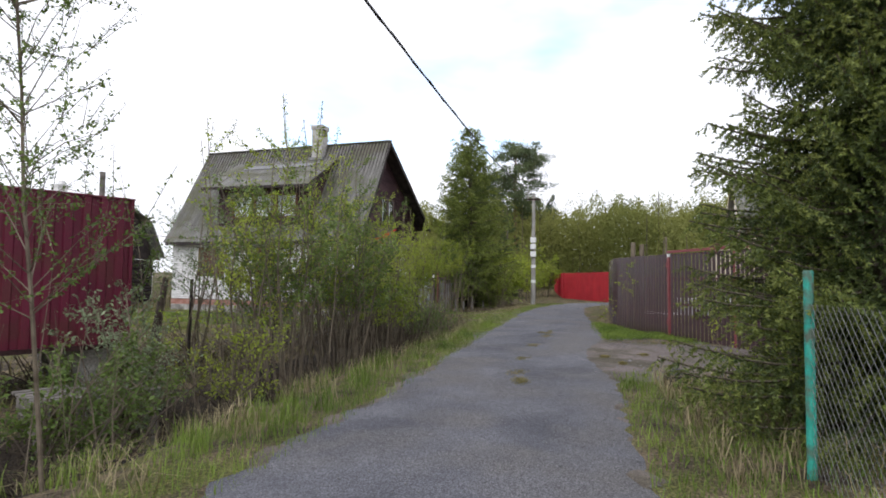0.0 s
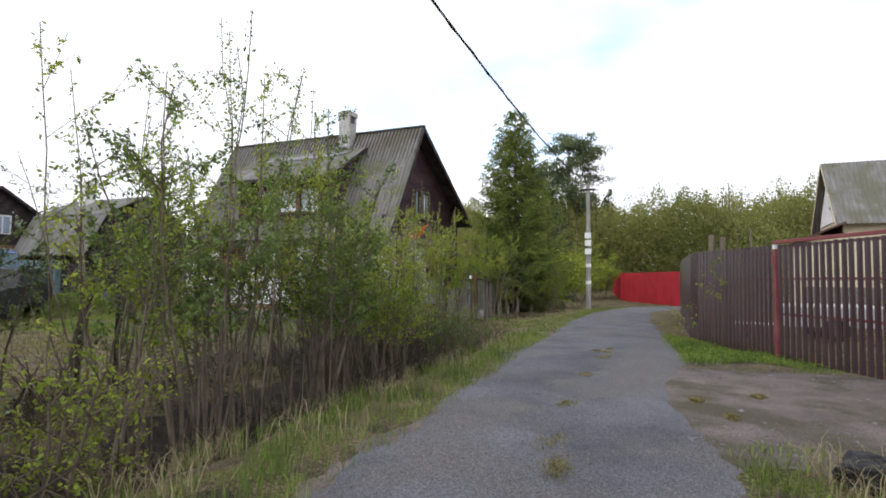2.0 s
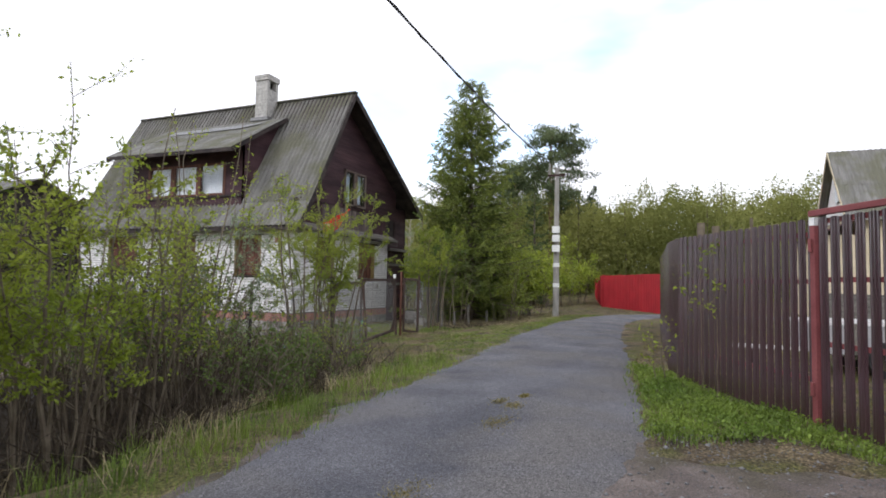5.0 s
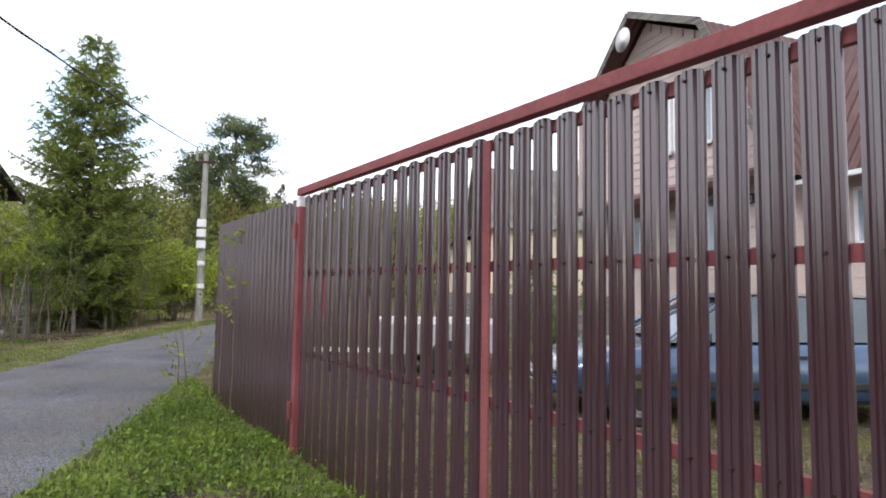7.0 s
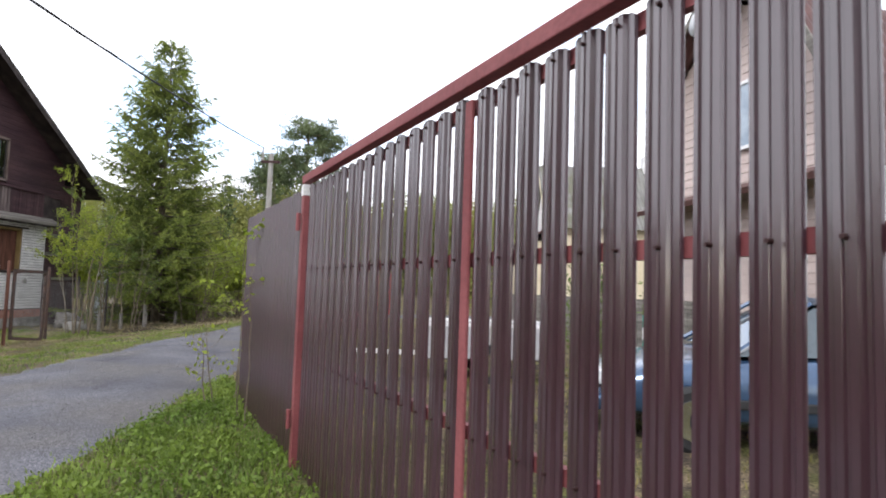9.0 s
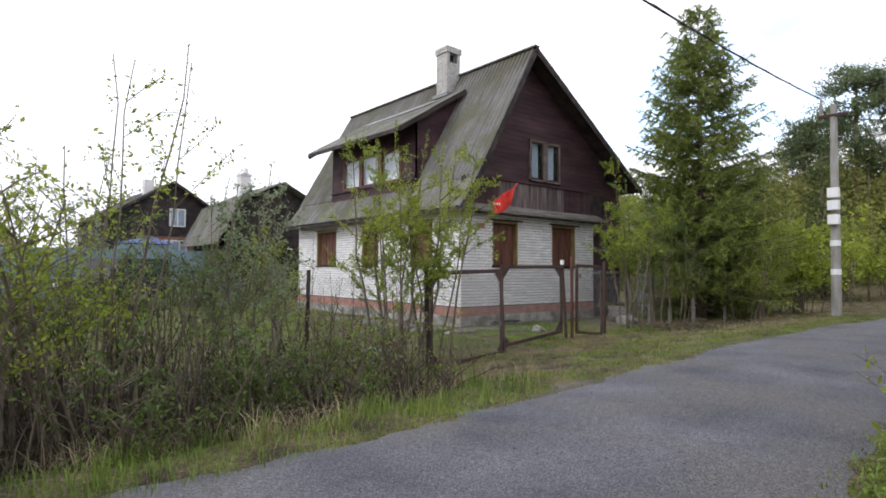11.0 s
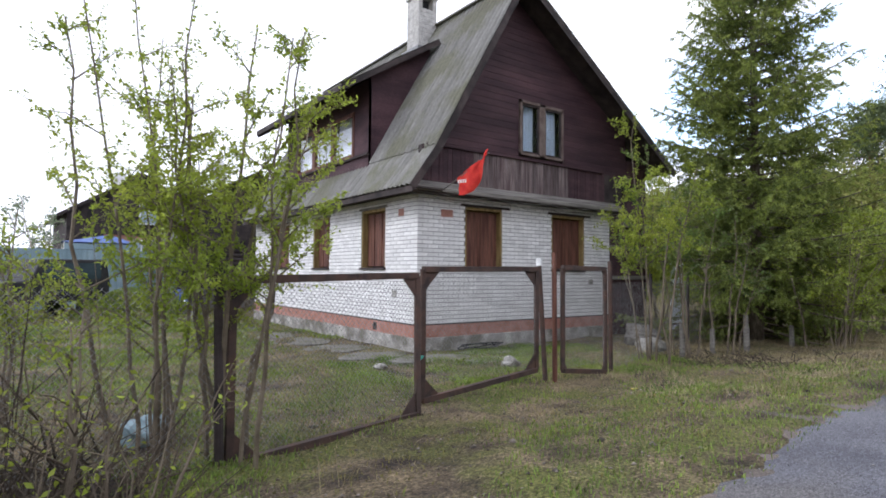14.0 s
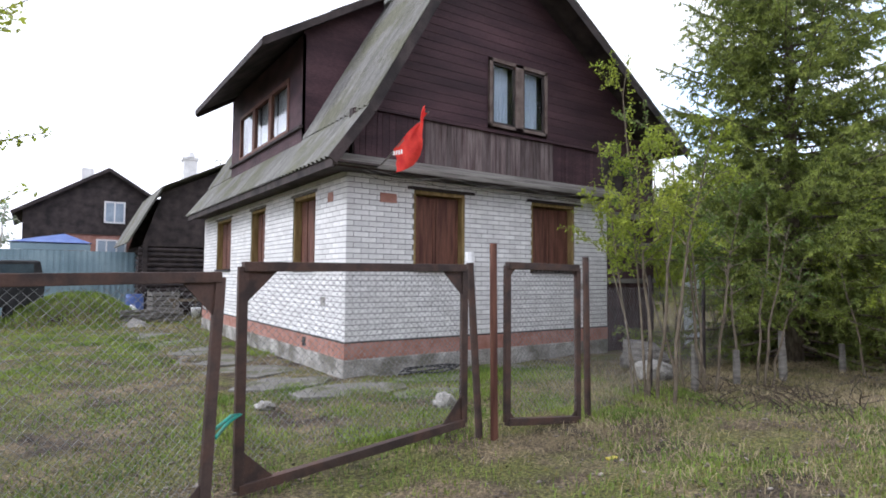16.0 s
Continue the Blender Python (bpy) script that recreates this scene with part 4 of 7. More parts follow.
# netting fence along the ditch
nf = thing("netting_fence", "rusty wire netting on thin dark posts", "fence", (0, 0, 0))
prev = (17.58, 7.42)
for x, y in ((15.9, 7.9), (13.6, 8.2), (11.2, 8.3), (8.8, 8.4)):
    part("post", Geo().tube([(x, y, H(x, y) - 0.1), (x + 0.02, y, 1.2)], [0.03, 0.028], 8), M_DARKWOOD, nf)
    mesh_part(nf, prev, (x, y), -0.3, 1.1, 0.06, 0.002)
    prev = (x, y)
prev = (23.72, 8.55)
for x, y in ((25.4, 9.0), (27.6, 9.6), (30.0, 10.1)):
    part("post", Geo().tube([(x, y, H(x, y) - 0.1), (x + 0.02, y, 1.25)], [0.03, 0.028], 8), M_DARKWOOD, nf)
    mesh_part(nf, prev, (x, y), -0.25, 1.1, 0.07, 0.0015)
    prev = (x, y)

# ---- turquoise posts and netting on the other side ----
gf = thing("green_netting_fence", "wire netting on turquoise steel posts beside the spruce", "fence", (0, 0, 0))
prev = (4.66, -0.36)
for x, y in ((4.66, -0.36), (2.2, -0.55), (-0.3, -0.75), (-3.0, -0.95)):
    part("post", Geo().tube([(x, y, -0.1), (x, y, 1.32)], [0.03, 0.03], 10), M_GREENPAINT, gf)
    part("cap", Geo().tube([(x, y, 1.32), (x, y, 1.335)], [0.032, 0.028], 10), M_GREENPAINT, gf)
    if (x, y) != prev:
        mesh_part(gf, prev, (x, y), 0.05, 1.12, 0.08, 0.0018)
    prev = (x, y)

# ---- utility pole and cable ----
pole = thing("utility_pole", "pale concrete utility pole with meter boxes", "pole", (30.98, 6.0, 0))
part("shaft", Geo().tube([(0, 0, -0.2), (0.03, 0.0, 2.6), (0.06, 0, 5.95)], [0.13, 0.11, 0.085], 12), M_POLE, pole)
for z in (2.55, 2.95, 3.3):
    part("meter_box", Geo().box(-0.24, -0.16, z, -0.08, 0.12, z + 0.27), M_WHITE, pole, "white meter box", bevel=0.01)
for z in (1.15, 1.95):
    part("paint_band", Geo().tube([(0.012, 0, z), (0.014, 0, z + 0.16)], [0.131, 0.129], 12), M_WHITE, pole)
part("bracket", Geo().box(-0.03, -0.35, 5.6, 0.1, 0.35, 5.68), M_BOLT, pole)
part("insulator", Geo().tube([(0.03, 0.3, 5.68), (0.03, 0.3, 5.8), (0.03, 0.3, 6.16)], [0.05, 0.05, 0.03], 10), M_POLE, pole)
pole2 = thing("utility_pole", "tall concrete utility pole", "pole", (-33.0, 0.3, 0))
part("shaft", Geo().tube([(0, 0, -0.2), (0, 0, 6.3)], [0.13, 0.09], 12), M_POLE, pole2)
cable = thing("cable", "black twisted overhead power cable", "cable", (31.0, 6.3, 6.17))
pts = []
for i in range(129):
    s = -0.5 * i
    pts.append((s, 0.11 * s + 0.0018 * min(0.0, s + 40) ** 2, 0.119 * s + 0.00187 * s * s))
part("strand", Geo().tube(pts, [0.016] * 129, 6), M_BLACK, cable)
part("strand", Geo().tube([(x, y + 0.016 * math.sin(i * 1.7), z + 0.016 * math.cos(i * 1.7)) for i, (x, y, z) in enumerate(pts)], [0.011] * 129, 6), M_BLACK, cable)

# ---- crimson storage container ----
cont = thing("storage_container", "crimson corrugated steel container on blocks", "container", (6.33, 7.17, 0.36), 156.7)
CL, CD, CH = 6.0, 2.3, 1.9


def corr_wall(L, h, thick=0.03, step=0.2):
    prof, x = [], 0.0
    while x < L - 0.05:
        prof += [(x, 0), (x + step * 0.4, 0), (x + step * 0.5, -thick), (x + step * 0.9, -thick)]
        x += step
    prof.append((L, 0))
    n = len(prof)
    v = [(u, -w, z) for z in (0, h) for u, w in prof] + [(u, -w - 0.006, z) for z in (0, h) for u, w in prof]
    f = []
    for i in range(n - 1):
        f += [(i, i + 1, n + i + 1, n + i), (2 * n + i, 3 * n + i, 3 * n + i + 1, 2 * n + i + 1), (n + i, n + i + 1, 3 * n + i + 1, 3 * n + i)]
    return Geo().add(v, f)


part("long_wall", corr_wall(CL, CH), M_CRIMSON, cont)
g2 = corr_wall(CL, CH)
g2.v = [(x, y - CD, z) for x, y, z in g2.v]
part("long_wall", g2, M_CRIMSON, cont)
for x in (0.0, CL):
    part("end_wall", Geo().box(x - 0.02, -CD, 0, x + 0.02, 0.03, CH), M_CRIMSON, cont)
part("container_roof", Geo().box(-0.03, -CD - 0.03, CH, CL + 0.03, 0.04, CH + 0.03), M_CRIMSON, cont, bevel=0.01)
part("container_floor", Geo().box(-0.02, -CD - 0.02, -0.06, CL + 0.02, 0.03, 0.0), M_BOLT, cont)
for x in (0.3, 2.8, 5.4):
    for y in (-0.3, -CD + 0.2):
        part("block", Geo().box(x - 0.2, y - 0.15, -1.0, x + 0.2, y + 0.15, -0.06), M_CONCRETE, cont, bevel=0.015)
mast = thing("pipe_post", "thin grey steel pipe behind the container", "post", (6.35, 7.75, H(6.3, 7.7)))
part("shaft", Geo().tube([(0, 0, -0.1), (0, 0, 2.95)], [0.035, 0.035], 10), M_GREYWOOD, mast)

tie = thing("green_tie", "green plastic strip tied round the gate stiles", "strap", (19.93, 8.15, 0.25))
part("strip", Geo().tube([(-0.1, -0.08, -0.04), (0.0, 0.02, 0.02), (0.1, 0.09, 0.05), (0.02, 0.02, 0.06), (-0.1, -0.09, 0.02)], [0.012] * 5, 6), M_GREENPAINT, tie)
hose = thing("hose", "coil of dark hose lying by the plinth", "hose", (23.9, 11.9, H(23.9, 11.9) + 0.03))
part("coil", Geo().tube([(0.45 * math.cos(a * 0.35) * (1 + 0.06 * a / 6), 0.14 * math.sin(a * 0.35), 0.02 + 0.07 * abs(math.sin(a * 0.23))) for a in range(40)], [0.014] * 40, 6), M_BLACK, hose)
wire = thing("loose_wire", "thin wires sagging along the skirt boards", "wire", (22.3, HY - 0.4, 2.8))
for k in range(3):
    part("wire", Geo().tube([(0.4 + 6.0 * i / 24, -0.01 - 0.01 * k, 0.02 - 0.05 * k - 0.09 * abs(math.sin(i * (0.5 + 0.13 * k)))) for i in range(25)], [0.004] * 25, 4), M_GREYWOOD, wire)


# ---- far fence of bright red sheet ----
def sheet_fence(name, label, p, q, z0, z1, mat, step=0.2):
    L = math.hypot(q[0] - p[0], q[1] - p[1])
    ang = math.degrees(math.atan2(q[1] - p[1], q[0] - p[0]))
    e = thing(name, label, "fence", (p[0], p[1], z0), ang)
    n = max(1, int(L / 2.4))
    for i in range(n):
        g = corr_wall(L / n, z1 - z0, 0.02, step)
        g.v = [(x + i * L / n, y, z) for x, y, z in g.v]
        part("sheet", g, mat, e)
    for i in range(n + 1):
        part("post", Geo().box(i * L / n - 0.03, 0.012, 0, i * L / n + 0.03, 0.07, z1 - z0 + 0.04), mat, e)
    return e


sheet_fence("red_sheet_fence", "bright red corrugated sheet fence", (43.5, 5.9), (36.2, 2.15), 0.0, 1.85, M_RED)
sheet_fence("red_sheet_fence", "bright red corrugated sheet fence", (43.5, 5.9), (58.0, 8.5), 0.0, 1.85, M_RED)


# ---- houses beyond ----
def gable_house(name, label, at, turn, w, d, wall_h, apex_h, wall_mat, roof_mat, barge_mat=None, over=0.4, waves=0):
    """Box house with a gable facing local -y, ridge along y."""
    e = thing(name, label, "house", at, turn)
    g = Geo().prism([(-w / 2, -0.3), (w / 2, -0.3), (w / 2, wall_h), (0, apex_h), (-w / 2, wall_h)], 1, 0, d)
    part("house_body", g, wall_mat, e)
    sl = (apex_h - wall_h) / (w / 2)
    for s in (-1, 1):
        lo, hi = (s * (w / 2 + over), wall_h - over * sl + 0.08), (0, apex_h + 0.08)
        if waves:
            part("roof_slope", corrugated([(lo[0], -over, lo[1]), (lo[0], d + over, lo[1])], [(hi[0], -over, hi[1]), (hi[0], d + over, hi[1])], waves, 0.03, rows=2), roof_mat, e)
        else:
            part("roof_slope", Geo().slab([(lo[0], -over, lo[1]), (lo[0], d + over, lo[1]), (hi[0], d + over, hi[1]), (hi[0], -over, hi[1])][::s], 0.06), roof_mat, e)
        part("barge_board", Geo().beam((lo[0], -over, lo[1] - 0.06), (hi[0], -over, hi[1] - 0.06), 0.03, 0.14), barge_mat or M_DARKWOOD, e)
    return e


def small_window(parent, x, z, w, h, y=-0.02, frame_mat=None, bars=1):
    fm = frame_mat or M_PVC
    f = part("window", Geo().box(x - w / 2, y - 0.05, z, x - w / 2 + 0.07, y + 0.03, z + h).box(x + w / 2 - 0.07, y - 0.05, z, x + w / 2, y + 0.03, z + h).box(x - w / 2, y - 0.05, z + h - 0.07, x + w / 2, y + 0.03, z + h).box(x - w / 2, y - 0.05, z, x + w / 2, y + 0.03, z + 0.07), fm, parent, "white framed window")
    for i in range(bars):
        u = x - w / 2 + w * (i + 1) / (bars + 1)
        part("mullion", Geo().box(u - 0.03, y - 0.045, z + 0.07, u + 0.03, y + 0.02, z + h - 0.07), fm, f)
    part("pane", Geo().box(x - w / 2 + 0.07, y - 0.02, z + 0.07, x + w / 2 - 0.07, y - 0.012, z + h - 0.07), M_PANE, f)
    return f


M_PANE = material("reflecting_window_pane", (0.25, 0.32, 0.4), (0.38, 0.45, 0.53), 2, 0.06, 0, 30, spec=0.8)

yh = gable_house("house", "cream rendered house with grey corrugated roof", (40.3, -5.3, 0.0), 180.0, 6.0, 9.0, 4.55, 7.75, M_YELLOW, M_SLATE, M_YELLOW, waves=46)
part("white_gable", Geo().prism([(-2.7, 4.5), (2.7, 4.5), (0, 7.45)], 1, -0.06, -0.02), M_BRICKS, yh, "white brick gable")
small_window(yh, 0.35, 5.3, 0.55, 0.9, -0.08)
part("porch_roof", Geo().slab([(-3.4, -1.7, 3.55), (3.6, -1.7, 3.55), (3.6, 0.0, 4.3), (-3.4, 0.0, 4.3)], 0.08), M_BROWNROOF, yh, "brown metal porch roof")
part("porch_wall", Geo().box(-3.0, -1.4, -0.3, 3.2, -0.0, 3.6), M_YELLOW, yh)
part("chimney", Geo().box(-0.3, 5.0, 7.0, 0.3, 5.5, 8.4), M_BRICKS, yh)

# pink sided house, gambrel gable towards the lane
ph = thing("house", "beige pink vinyl sided house with brown metal roof", "house", (23.7, -6.95, 0.0), 193.0)
GAM = [(-1.9, -0.3), (3.95, -0.3), (3.95, 3.7), (2.7, 6.1), (2.35, 6.8), (0.05, 8.05), (-1.95, 6.4), (-1.9, 3.7)]
part("wall_core", Geo().prism(GAM, 1, 0.03, 7.0), M_SIDING, ph)


def gam_span(z):
    lo = -1.9 if z < 6.4 else -1.95 + (z - 6.4) * 2.0 / 1.65
    if z < 3.7:
        hi = 3.95
    elif z < 6.1:
        hi = 3.95 - (z - 3.7) * 1.25 / 2.4
    elif z < 6.8:
        hi = 2.7 - (z - 6.1) * 0.5
    else:
        hi = 2.35 - (z - 6.8) * 2.3 / 1.25
    return lo, hi


PWIN = [(0.5, 1.0, 4.45, 5.95), (1.08, 1.75, 4.45, 5.95), (1.83, 2.3, 4.45, 5.95), (-0.62, -0.1, 1.9, 3.1), (1.75, 2.35, 2.0, 3.3)]
z = 0.35
while z < 7.9:
    lo, hi = gam_span(z)
    hi = min(hi, gam_span(z + 0.2)[1])
    lo = max(lo, gam_span(z + 0.2)[0])
    cuts = [(a, b) for a, b, c, d in PWIN if z + 0.2 > c and z < d]
    u = lo
    for a, b in sorted(cuts) + [(hi, hi)]:
        if a - u > 0.05:
            g = Geo().add([(u, -0.012, z), (a, -0.012, z), (a, 0.0, z + 0.195), (u, 0.0, z + 0.195), (u, 0.03, z), (a, 0.03, z), (a, 0.03, z + 0.195), (u, 0.03, z + 0.195)],
                          [(0, 1, 2, 3), (7, 6, 5, 4), (0, 4, 5, 1), (1, 5, 6, 2), (2, 6, 7, 3), (3, 7, 4, 0)])
            part("siding_board", g, M_SIDING, ph)
        u = b
    z += 0.2
for a, b, c, d in PWIN:
    small_window(ph, (a + b) / 2, c, b - a, d - c, -0.03, bars=0)
edges = [((-2.3, 6.1), (0.05, 8.2)), ((0.05, 8.2), (2.45, 6.95)), ((2.45, 6.95), (4.3, 3.35))]
for (a, b), (c, d) in edges:
    lo_, hi_ = ((a, b), (c, d)) if b < d else ((c, d), (a, b))
    part("roof_slope", corrugated([(lo_[0], -0.55, lo_[1]), (lo_[0], 7.4, lo_[1])], [(hi_[0], -0.55, hi_[1]), (hi_[0], 7.4, hi_[1])], 40, 0.02, rows=1), M_BROWNROOF, ph, "brown metal roof")
    part("barge_board", Geo().beam((a, -0.56, b - 0.02), (c, -0.56, d - 0.02), 0.03, 0.16), M_GREYWOOD, ph)
part("soffit", Geo().slab([(-2.25, -0.5, 6.08), (-1.9, -0.5, 6.35), (-1.9, 0.0, 6.35), (-2.25, 0.0, 6.08)], 0.02), M_SIDING, ph)
part("left_return", Geo().box(-2.3, -0.5, 3.6, -2.24, 0.0, 6.1), M_SIDING, ph)
part("canopy", Geo().slab([(-2.3, -0.95, 3.38), (3.6, -0.95, 3.38), (3.6, 0.0, 3.72), (-2.3, 0.0, 3.72)], 0.12), M_BROWNROOF, ph, "dark brown canopy strip")
part("corner_trim", Geo().box(3.88, -0.03, 0, 4.0, 0.06, 3.7), M_PVC, ph)
plate = part("number_plate", Geo().box(3.0, -0.03, 3.0, 3.3, -0.018, 3.2), M_BLACK, ph, "dark house number plate reading 52")
txt = bpy.data.curves.new("number", "FONT")
txt.body, txt.size, txt.extrude = "52", 0.19, 0.002
tx = new("number", txt)
tx.data.materials.append(M_WHITE)
tx.parent = plate
tx.matrix_local = Matrix.Translation((3.03, -0.034, 3.035)) @ pose(0, 0, 0, 90, 0, 0)
dish = part("satellite_dish", Geo().tube([(0.05, -0.62, 7.5), (0.05, -0.66, 7.5), (0.05, -0.7, 7.5)], [0.08, 0.24, 0.3], 20), M_PVC, ph, "white satellite dish", smooth=True)
part("dish_arm", Geo().tube([(0.05, -0.62, 7.5), (-0.4, -0.5, 7.3)], [0.015, 0.015], 6), M_BOLT, dish)
# side wing
part("wing_wall", Geo().box(3.95, 0.6, -0.3, 9.5, 6.5, 3.3), M_SIDING, ph)
for i in range(14):
    part("siding_board", Geo().box(3.96, 0.58, 0.35 + 0.2 * i, 9.5, 0.6, 0.54 + 0.2 * i), M_SIDING, ph)
part("wing_roof", corrugated([(3.6, 0.05, 3.28), (9.8, 0.05, 3.28)], [(2.6, 3.4, 7.3), (9.8, 3.4, 7.3)], 30, 0.025, rows=1), M_BROWNROOF, ph, "brown corrugated roof")
part("gutter", Geo().beam((3.7, 0.0, 3.24), (9.8, 0.0, 3.24), 0.1, 0.08), M_PVC, ph)
small_window(ph, 5.2, 2.1, 0.85, 1.0, 0.58, bars=1)
part("wing_chimney", Geo().tube([(5.0, 3.3, 6.9), (5.0, 3.3, 7.9)], [0.13, 0.13], 10), M_CHROME, ph)


def low_wall(name, label, p, q, h, mat):
    return sheet_fence(name, label, p, q, -0.35, h, mat)


# shed and house behind the yard
shed = thing("shed", "old log shed with grey gambrel slate roof", "shed", (24.4, 28.2, -0.36))
SH = [(-2.7, -0.2), (2.7, -0.2), (2.7, 2.7), (2.1, 4.7), (0, 5.75), (-2.1, 4.7), (-2.7, 2.7)]
part("gable_wall", Geo().prism([(-2.75, 2.6), (2.75, 2.6), (2.1, 4.65), (0, 5.7), (-2.1, 4.65)], 1, 0, 0.06), M_DARKWOOD, shed)
part("rear_wall", Geo().prism(SH, 1, 5.0, 5.06), M_DARKWOOD, shed)
for i in range(14):
    part("log", Geo().tube([(-2.85, 0.1, 0.0 + 0.19 * i), (2.85, 0.1, 0.19 * i)], [0.1, 0.1], 8), M_DARKWOOD, shed)
    part("log", Geo().tube([(-2.65, -0.15, 0.1 + 0.19 * i), (-2.65, 5.0, 0.1 + 0.19 * i)], [0.1, 0.1], 8), M_DARKWOOD, shed)
for s in (-1, 1):
    part("roof_slope", corrugated([(s * 3.25, -0.5, 2.7), (s * 3.25, 5.4, 2.7)], [(s * 2.15, -0.5, 4.8), (s * 2.15, 5.4, 4.8)], 30, 0.025, rows=2), M_SLATE, shed)
    part("roof_slope", corrugated([(s * 2.2, -0.5, 4.78), (s * 2.2, 5.4, 4.78)], [(0, -0.5, 5.9), (0, 5.4, 5.9)], 30, 0.025, rows=1), M_SLATE, shed)
part("door", Geo().box(-0.6, -0.03, 0, 0.4, 0.0, 1.8), M_GREYWOOD, shed)
part("chimney", Geo().box(-0.85, 3.2, 4.6, -0.3, 3.75, 6.6).box(-0.9, 3.15, 6.6, -0.25, 3.8, 6.72), M_BRICKS, shed)
part("chimney_cap", Geo().tube([(-0.58, 3.3, 6.72), (-0.58, 3.3, 6.95)], [0.22, 0.14], 12), M_BRICKS, shed)

lh = gable_house("house", "dark plank house with red brick ground floor", (20.9, 34.5, -0.36), 2.0, 6.2, 8.0, 4.3, 6.25, M_DARKWOOD, M_DARKWOOD)
part("brick_storey", Geo().box(-1.6, -0.08, 0, 3.0, 0, 3.3), M_REDBRICK, lh, "red brick storey")
part("string_course", Geo().box(-1.7, -0.14, 3.3, 3.0, 0.0, 3.42), M_DARKWOOD, lh)
small_window(lh, 0.3, 3.85, 0.85, 1.0, -0.03, M_WHITE, 1)
small_window(lh, 0.2, 2.0, 1.2, 1.1, -0.12, M_WHITE, 2)
part("chimney", Geo().box(-0.9, 2.0, 5.4, -0.4, 2.5, 6.6), M_BRICKS, lh)
lh2 = gable_house("house", "distant yellow house with red brown roof", (11.0, 44.0, -0.36), 20.0, 8.0, 8.0, 3.0, 6.4, M_YELLOW, M_BROWNROOF)
lh3 = gable_house("house", "pale rendered house with a bright red roof", (36.0, 42.0, -0.36), -30.0, 7.0, 9.0, 3.4, 7.2, M_WHITE, M_REDROOF, waves=40)
low_wall("blue_sheet_fence", "pale blue corrugated metal fence", (6.0, 29.6), (22.0, 30.2), 2.05, M_BLUEFENCE)
gz = thing("gazebo", "small gazebo with a blue tarpaulin roof", "gazebo", (19.3, 32.0, -0.36))
part("canopy", Geo().add([(-1.8, -1.0, 2.75), (0.9, -1.0, 2.75), (0.9, 1.0, 2.75), (-1.8, 1.0, 2.75), (0, 0, 3.15)], [(0, 1, 4), (1, 2, 4), (2, 3, 4), (3, 0, 4)]), M_TARP, gz, "blue tarpaulin")
for x in (-1.7, 0.8):
    for y in (-0.9, 0.9):
        part("post", Geo().tube([(x, y, 0), (x, y, 2.75)], [0.03, 0.03], 8), M_WHITE, gz)
part("banner", Geo().box(-1.7, -0.95, 2.45, 0.85, -0.93, 2.7), M_BLUEFENCE, gz)
# clutter by the shed
table = thing("sawhorse", "rough wooden sawhorse by the shed", "sawhorse", (22.9, 25.6, H(22.9, 25.6)))
part("beam", Geo().box(-0.7, -0.05, 0.62, 0.7, 0.05, 0.72), M_TWIG, table)
for x in (-0.5, 0.5):
    for y in (-0.25, 0.25):
        part("leg", Geo().beam((x, y, 0), (x, 0, 0.66), 0.06, 0.06), M_TWIG, table)
heap = thing("plank_pile", "pile of grey planks and boards", "planks", (21.6, 24.6, H(21.6, 24.6)))
rr = random.Random(11)
for i in range(9):
    a = rr.uniform(-0.5, 0.5)
    part("plank", Geo().beam((-0.9 * math.cos(a), -0.9 * math.sin(a), 0.05 + 0.045 * i), (0.9 * math.cos(a), 0.9 * math.sin(a), 0.06 + 0.045 * i), 0.14, 0.035), M_GREYWOOD, heap)
bag = thing("plastic_sheet", "crumpled grey white plastic sheet on the grass", "plastic sheet", (20.6, 23.2, H(20.6, 23.2)))
part("sheet", Geo().add([(0.0, 0, 0.0), (0.9, 0.1, 0.02), (0.8, 0.6, 0.0), (0.1, 0.5, 0.02), (0.35, 0.25, 0.28), (0.6, 0.35, 0.18)], [(0, 1, 4), (1, 5, 4), (1, 2, 5), (2, 3, 5), (3, 4, 5), (3, 0, 4)]), M_CONCRETE, bag)
bin_ = thing("water_barrel", "blue plastic water barrel beside the shed", "barrel", (21.3, 26.6, H(21.3, 26.6)))
part("drum", Geo().tube([(0, 0, 0), (0, 0, 0.1), (0, 0, 0.75), (0, 0, 0.85)], [0.25, 0.28, 0.28, 0.25], 16), M_TARP, bin_, smooth=True)
part("rim", Geo().tube([(0, 0, 0.85), (0, 0, 0.88)], [0.27, 0.27], 16), M_TARP, bin_)

crate = thing("wooden_crate", "grey wooden slatted crate before the log shed", "crate", (22.3, 27.3, H(22.3, 27.3)), 12)
for k in range(5):
    for yy in (-0.3, 0.3):
        part("slat", Geo().box(-0.45, yy - 0.012, 0.06 + 0.17 * k, 0.45, yy + 0.012, 0.18 + 0.17 * k), M_GREYWOOD, crate)
    for xx in (-0.45, 0.45):
        part("slat", Geo().box(xx - 0.012, -0.28, 0.06 + 0.17 * k, xx + 0.012, 0.28, 0.18 + 0.17 * k), M_GREYWOOD, crate)
for xx in (-0.42, 0.42):
    for yy in (-0.27, 0.27):
        part("corner_post", Geo().box(xx - 0.025, yy - 0.025, 0, xx + 0.025, yy + 0.025, 0.92), M_GREYWOOD, crate)
bucket = thing("bucket", "white plastic bucket standing by the shed", "bucket", (23.3, 26.7, H(23.3, 26.7)))
part("shell", Geo().tube([(0, 0, 0), (0, 0, 0.3), (0, 0, 0.34)], [0.13, 0.17, 0.18], 18), M_WHITE, bucket, smooth=True)
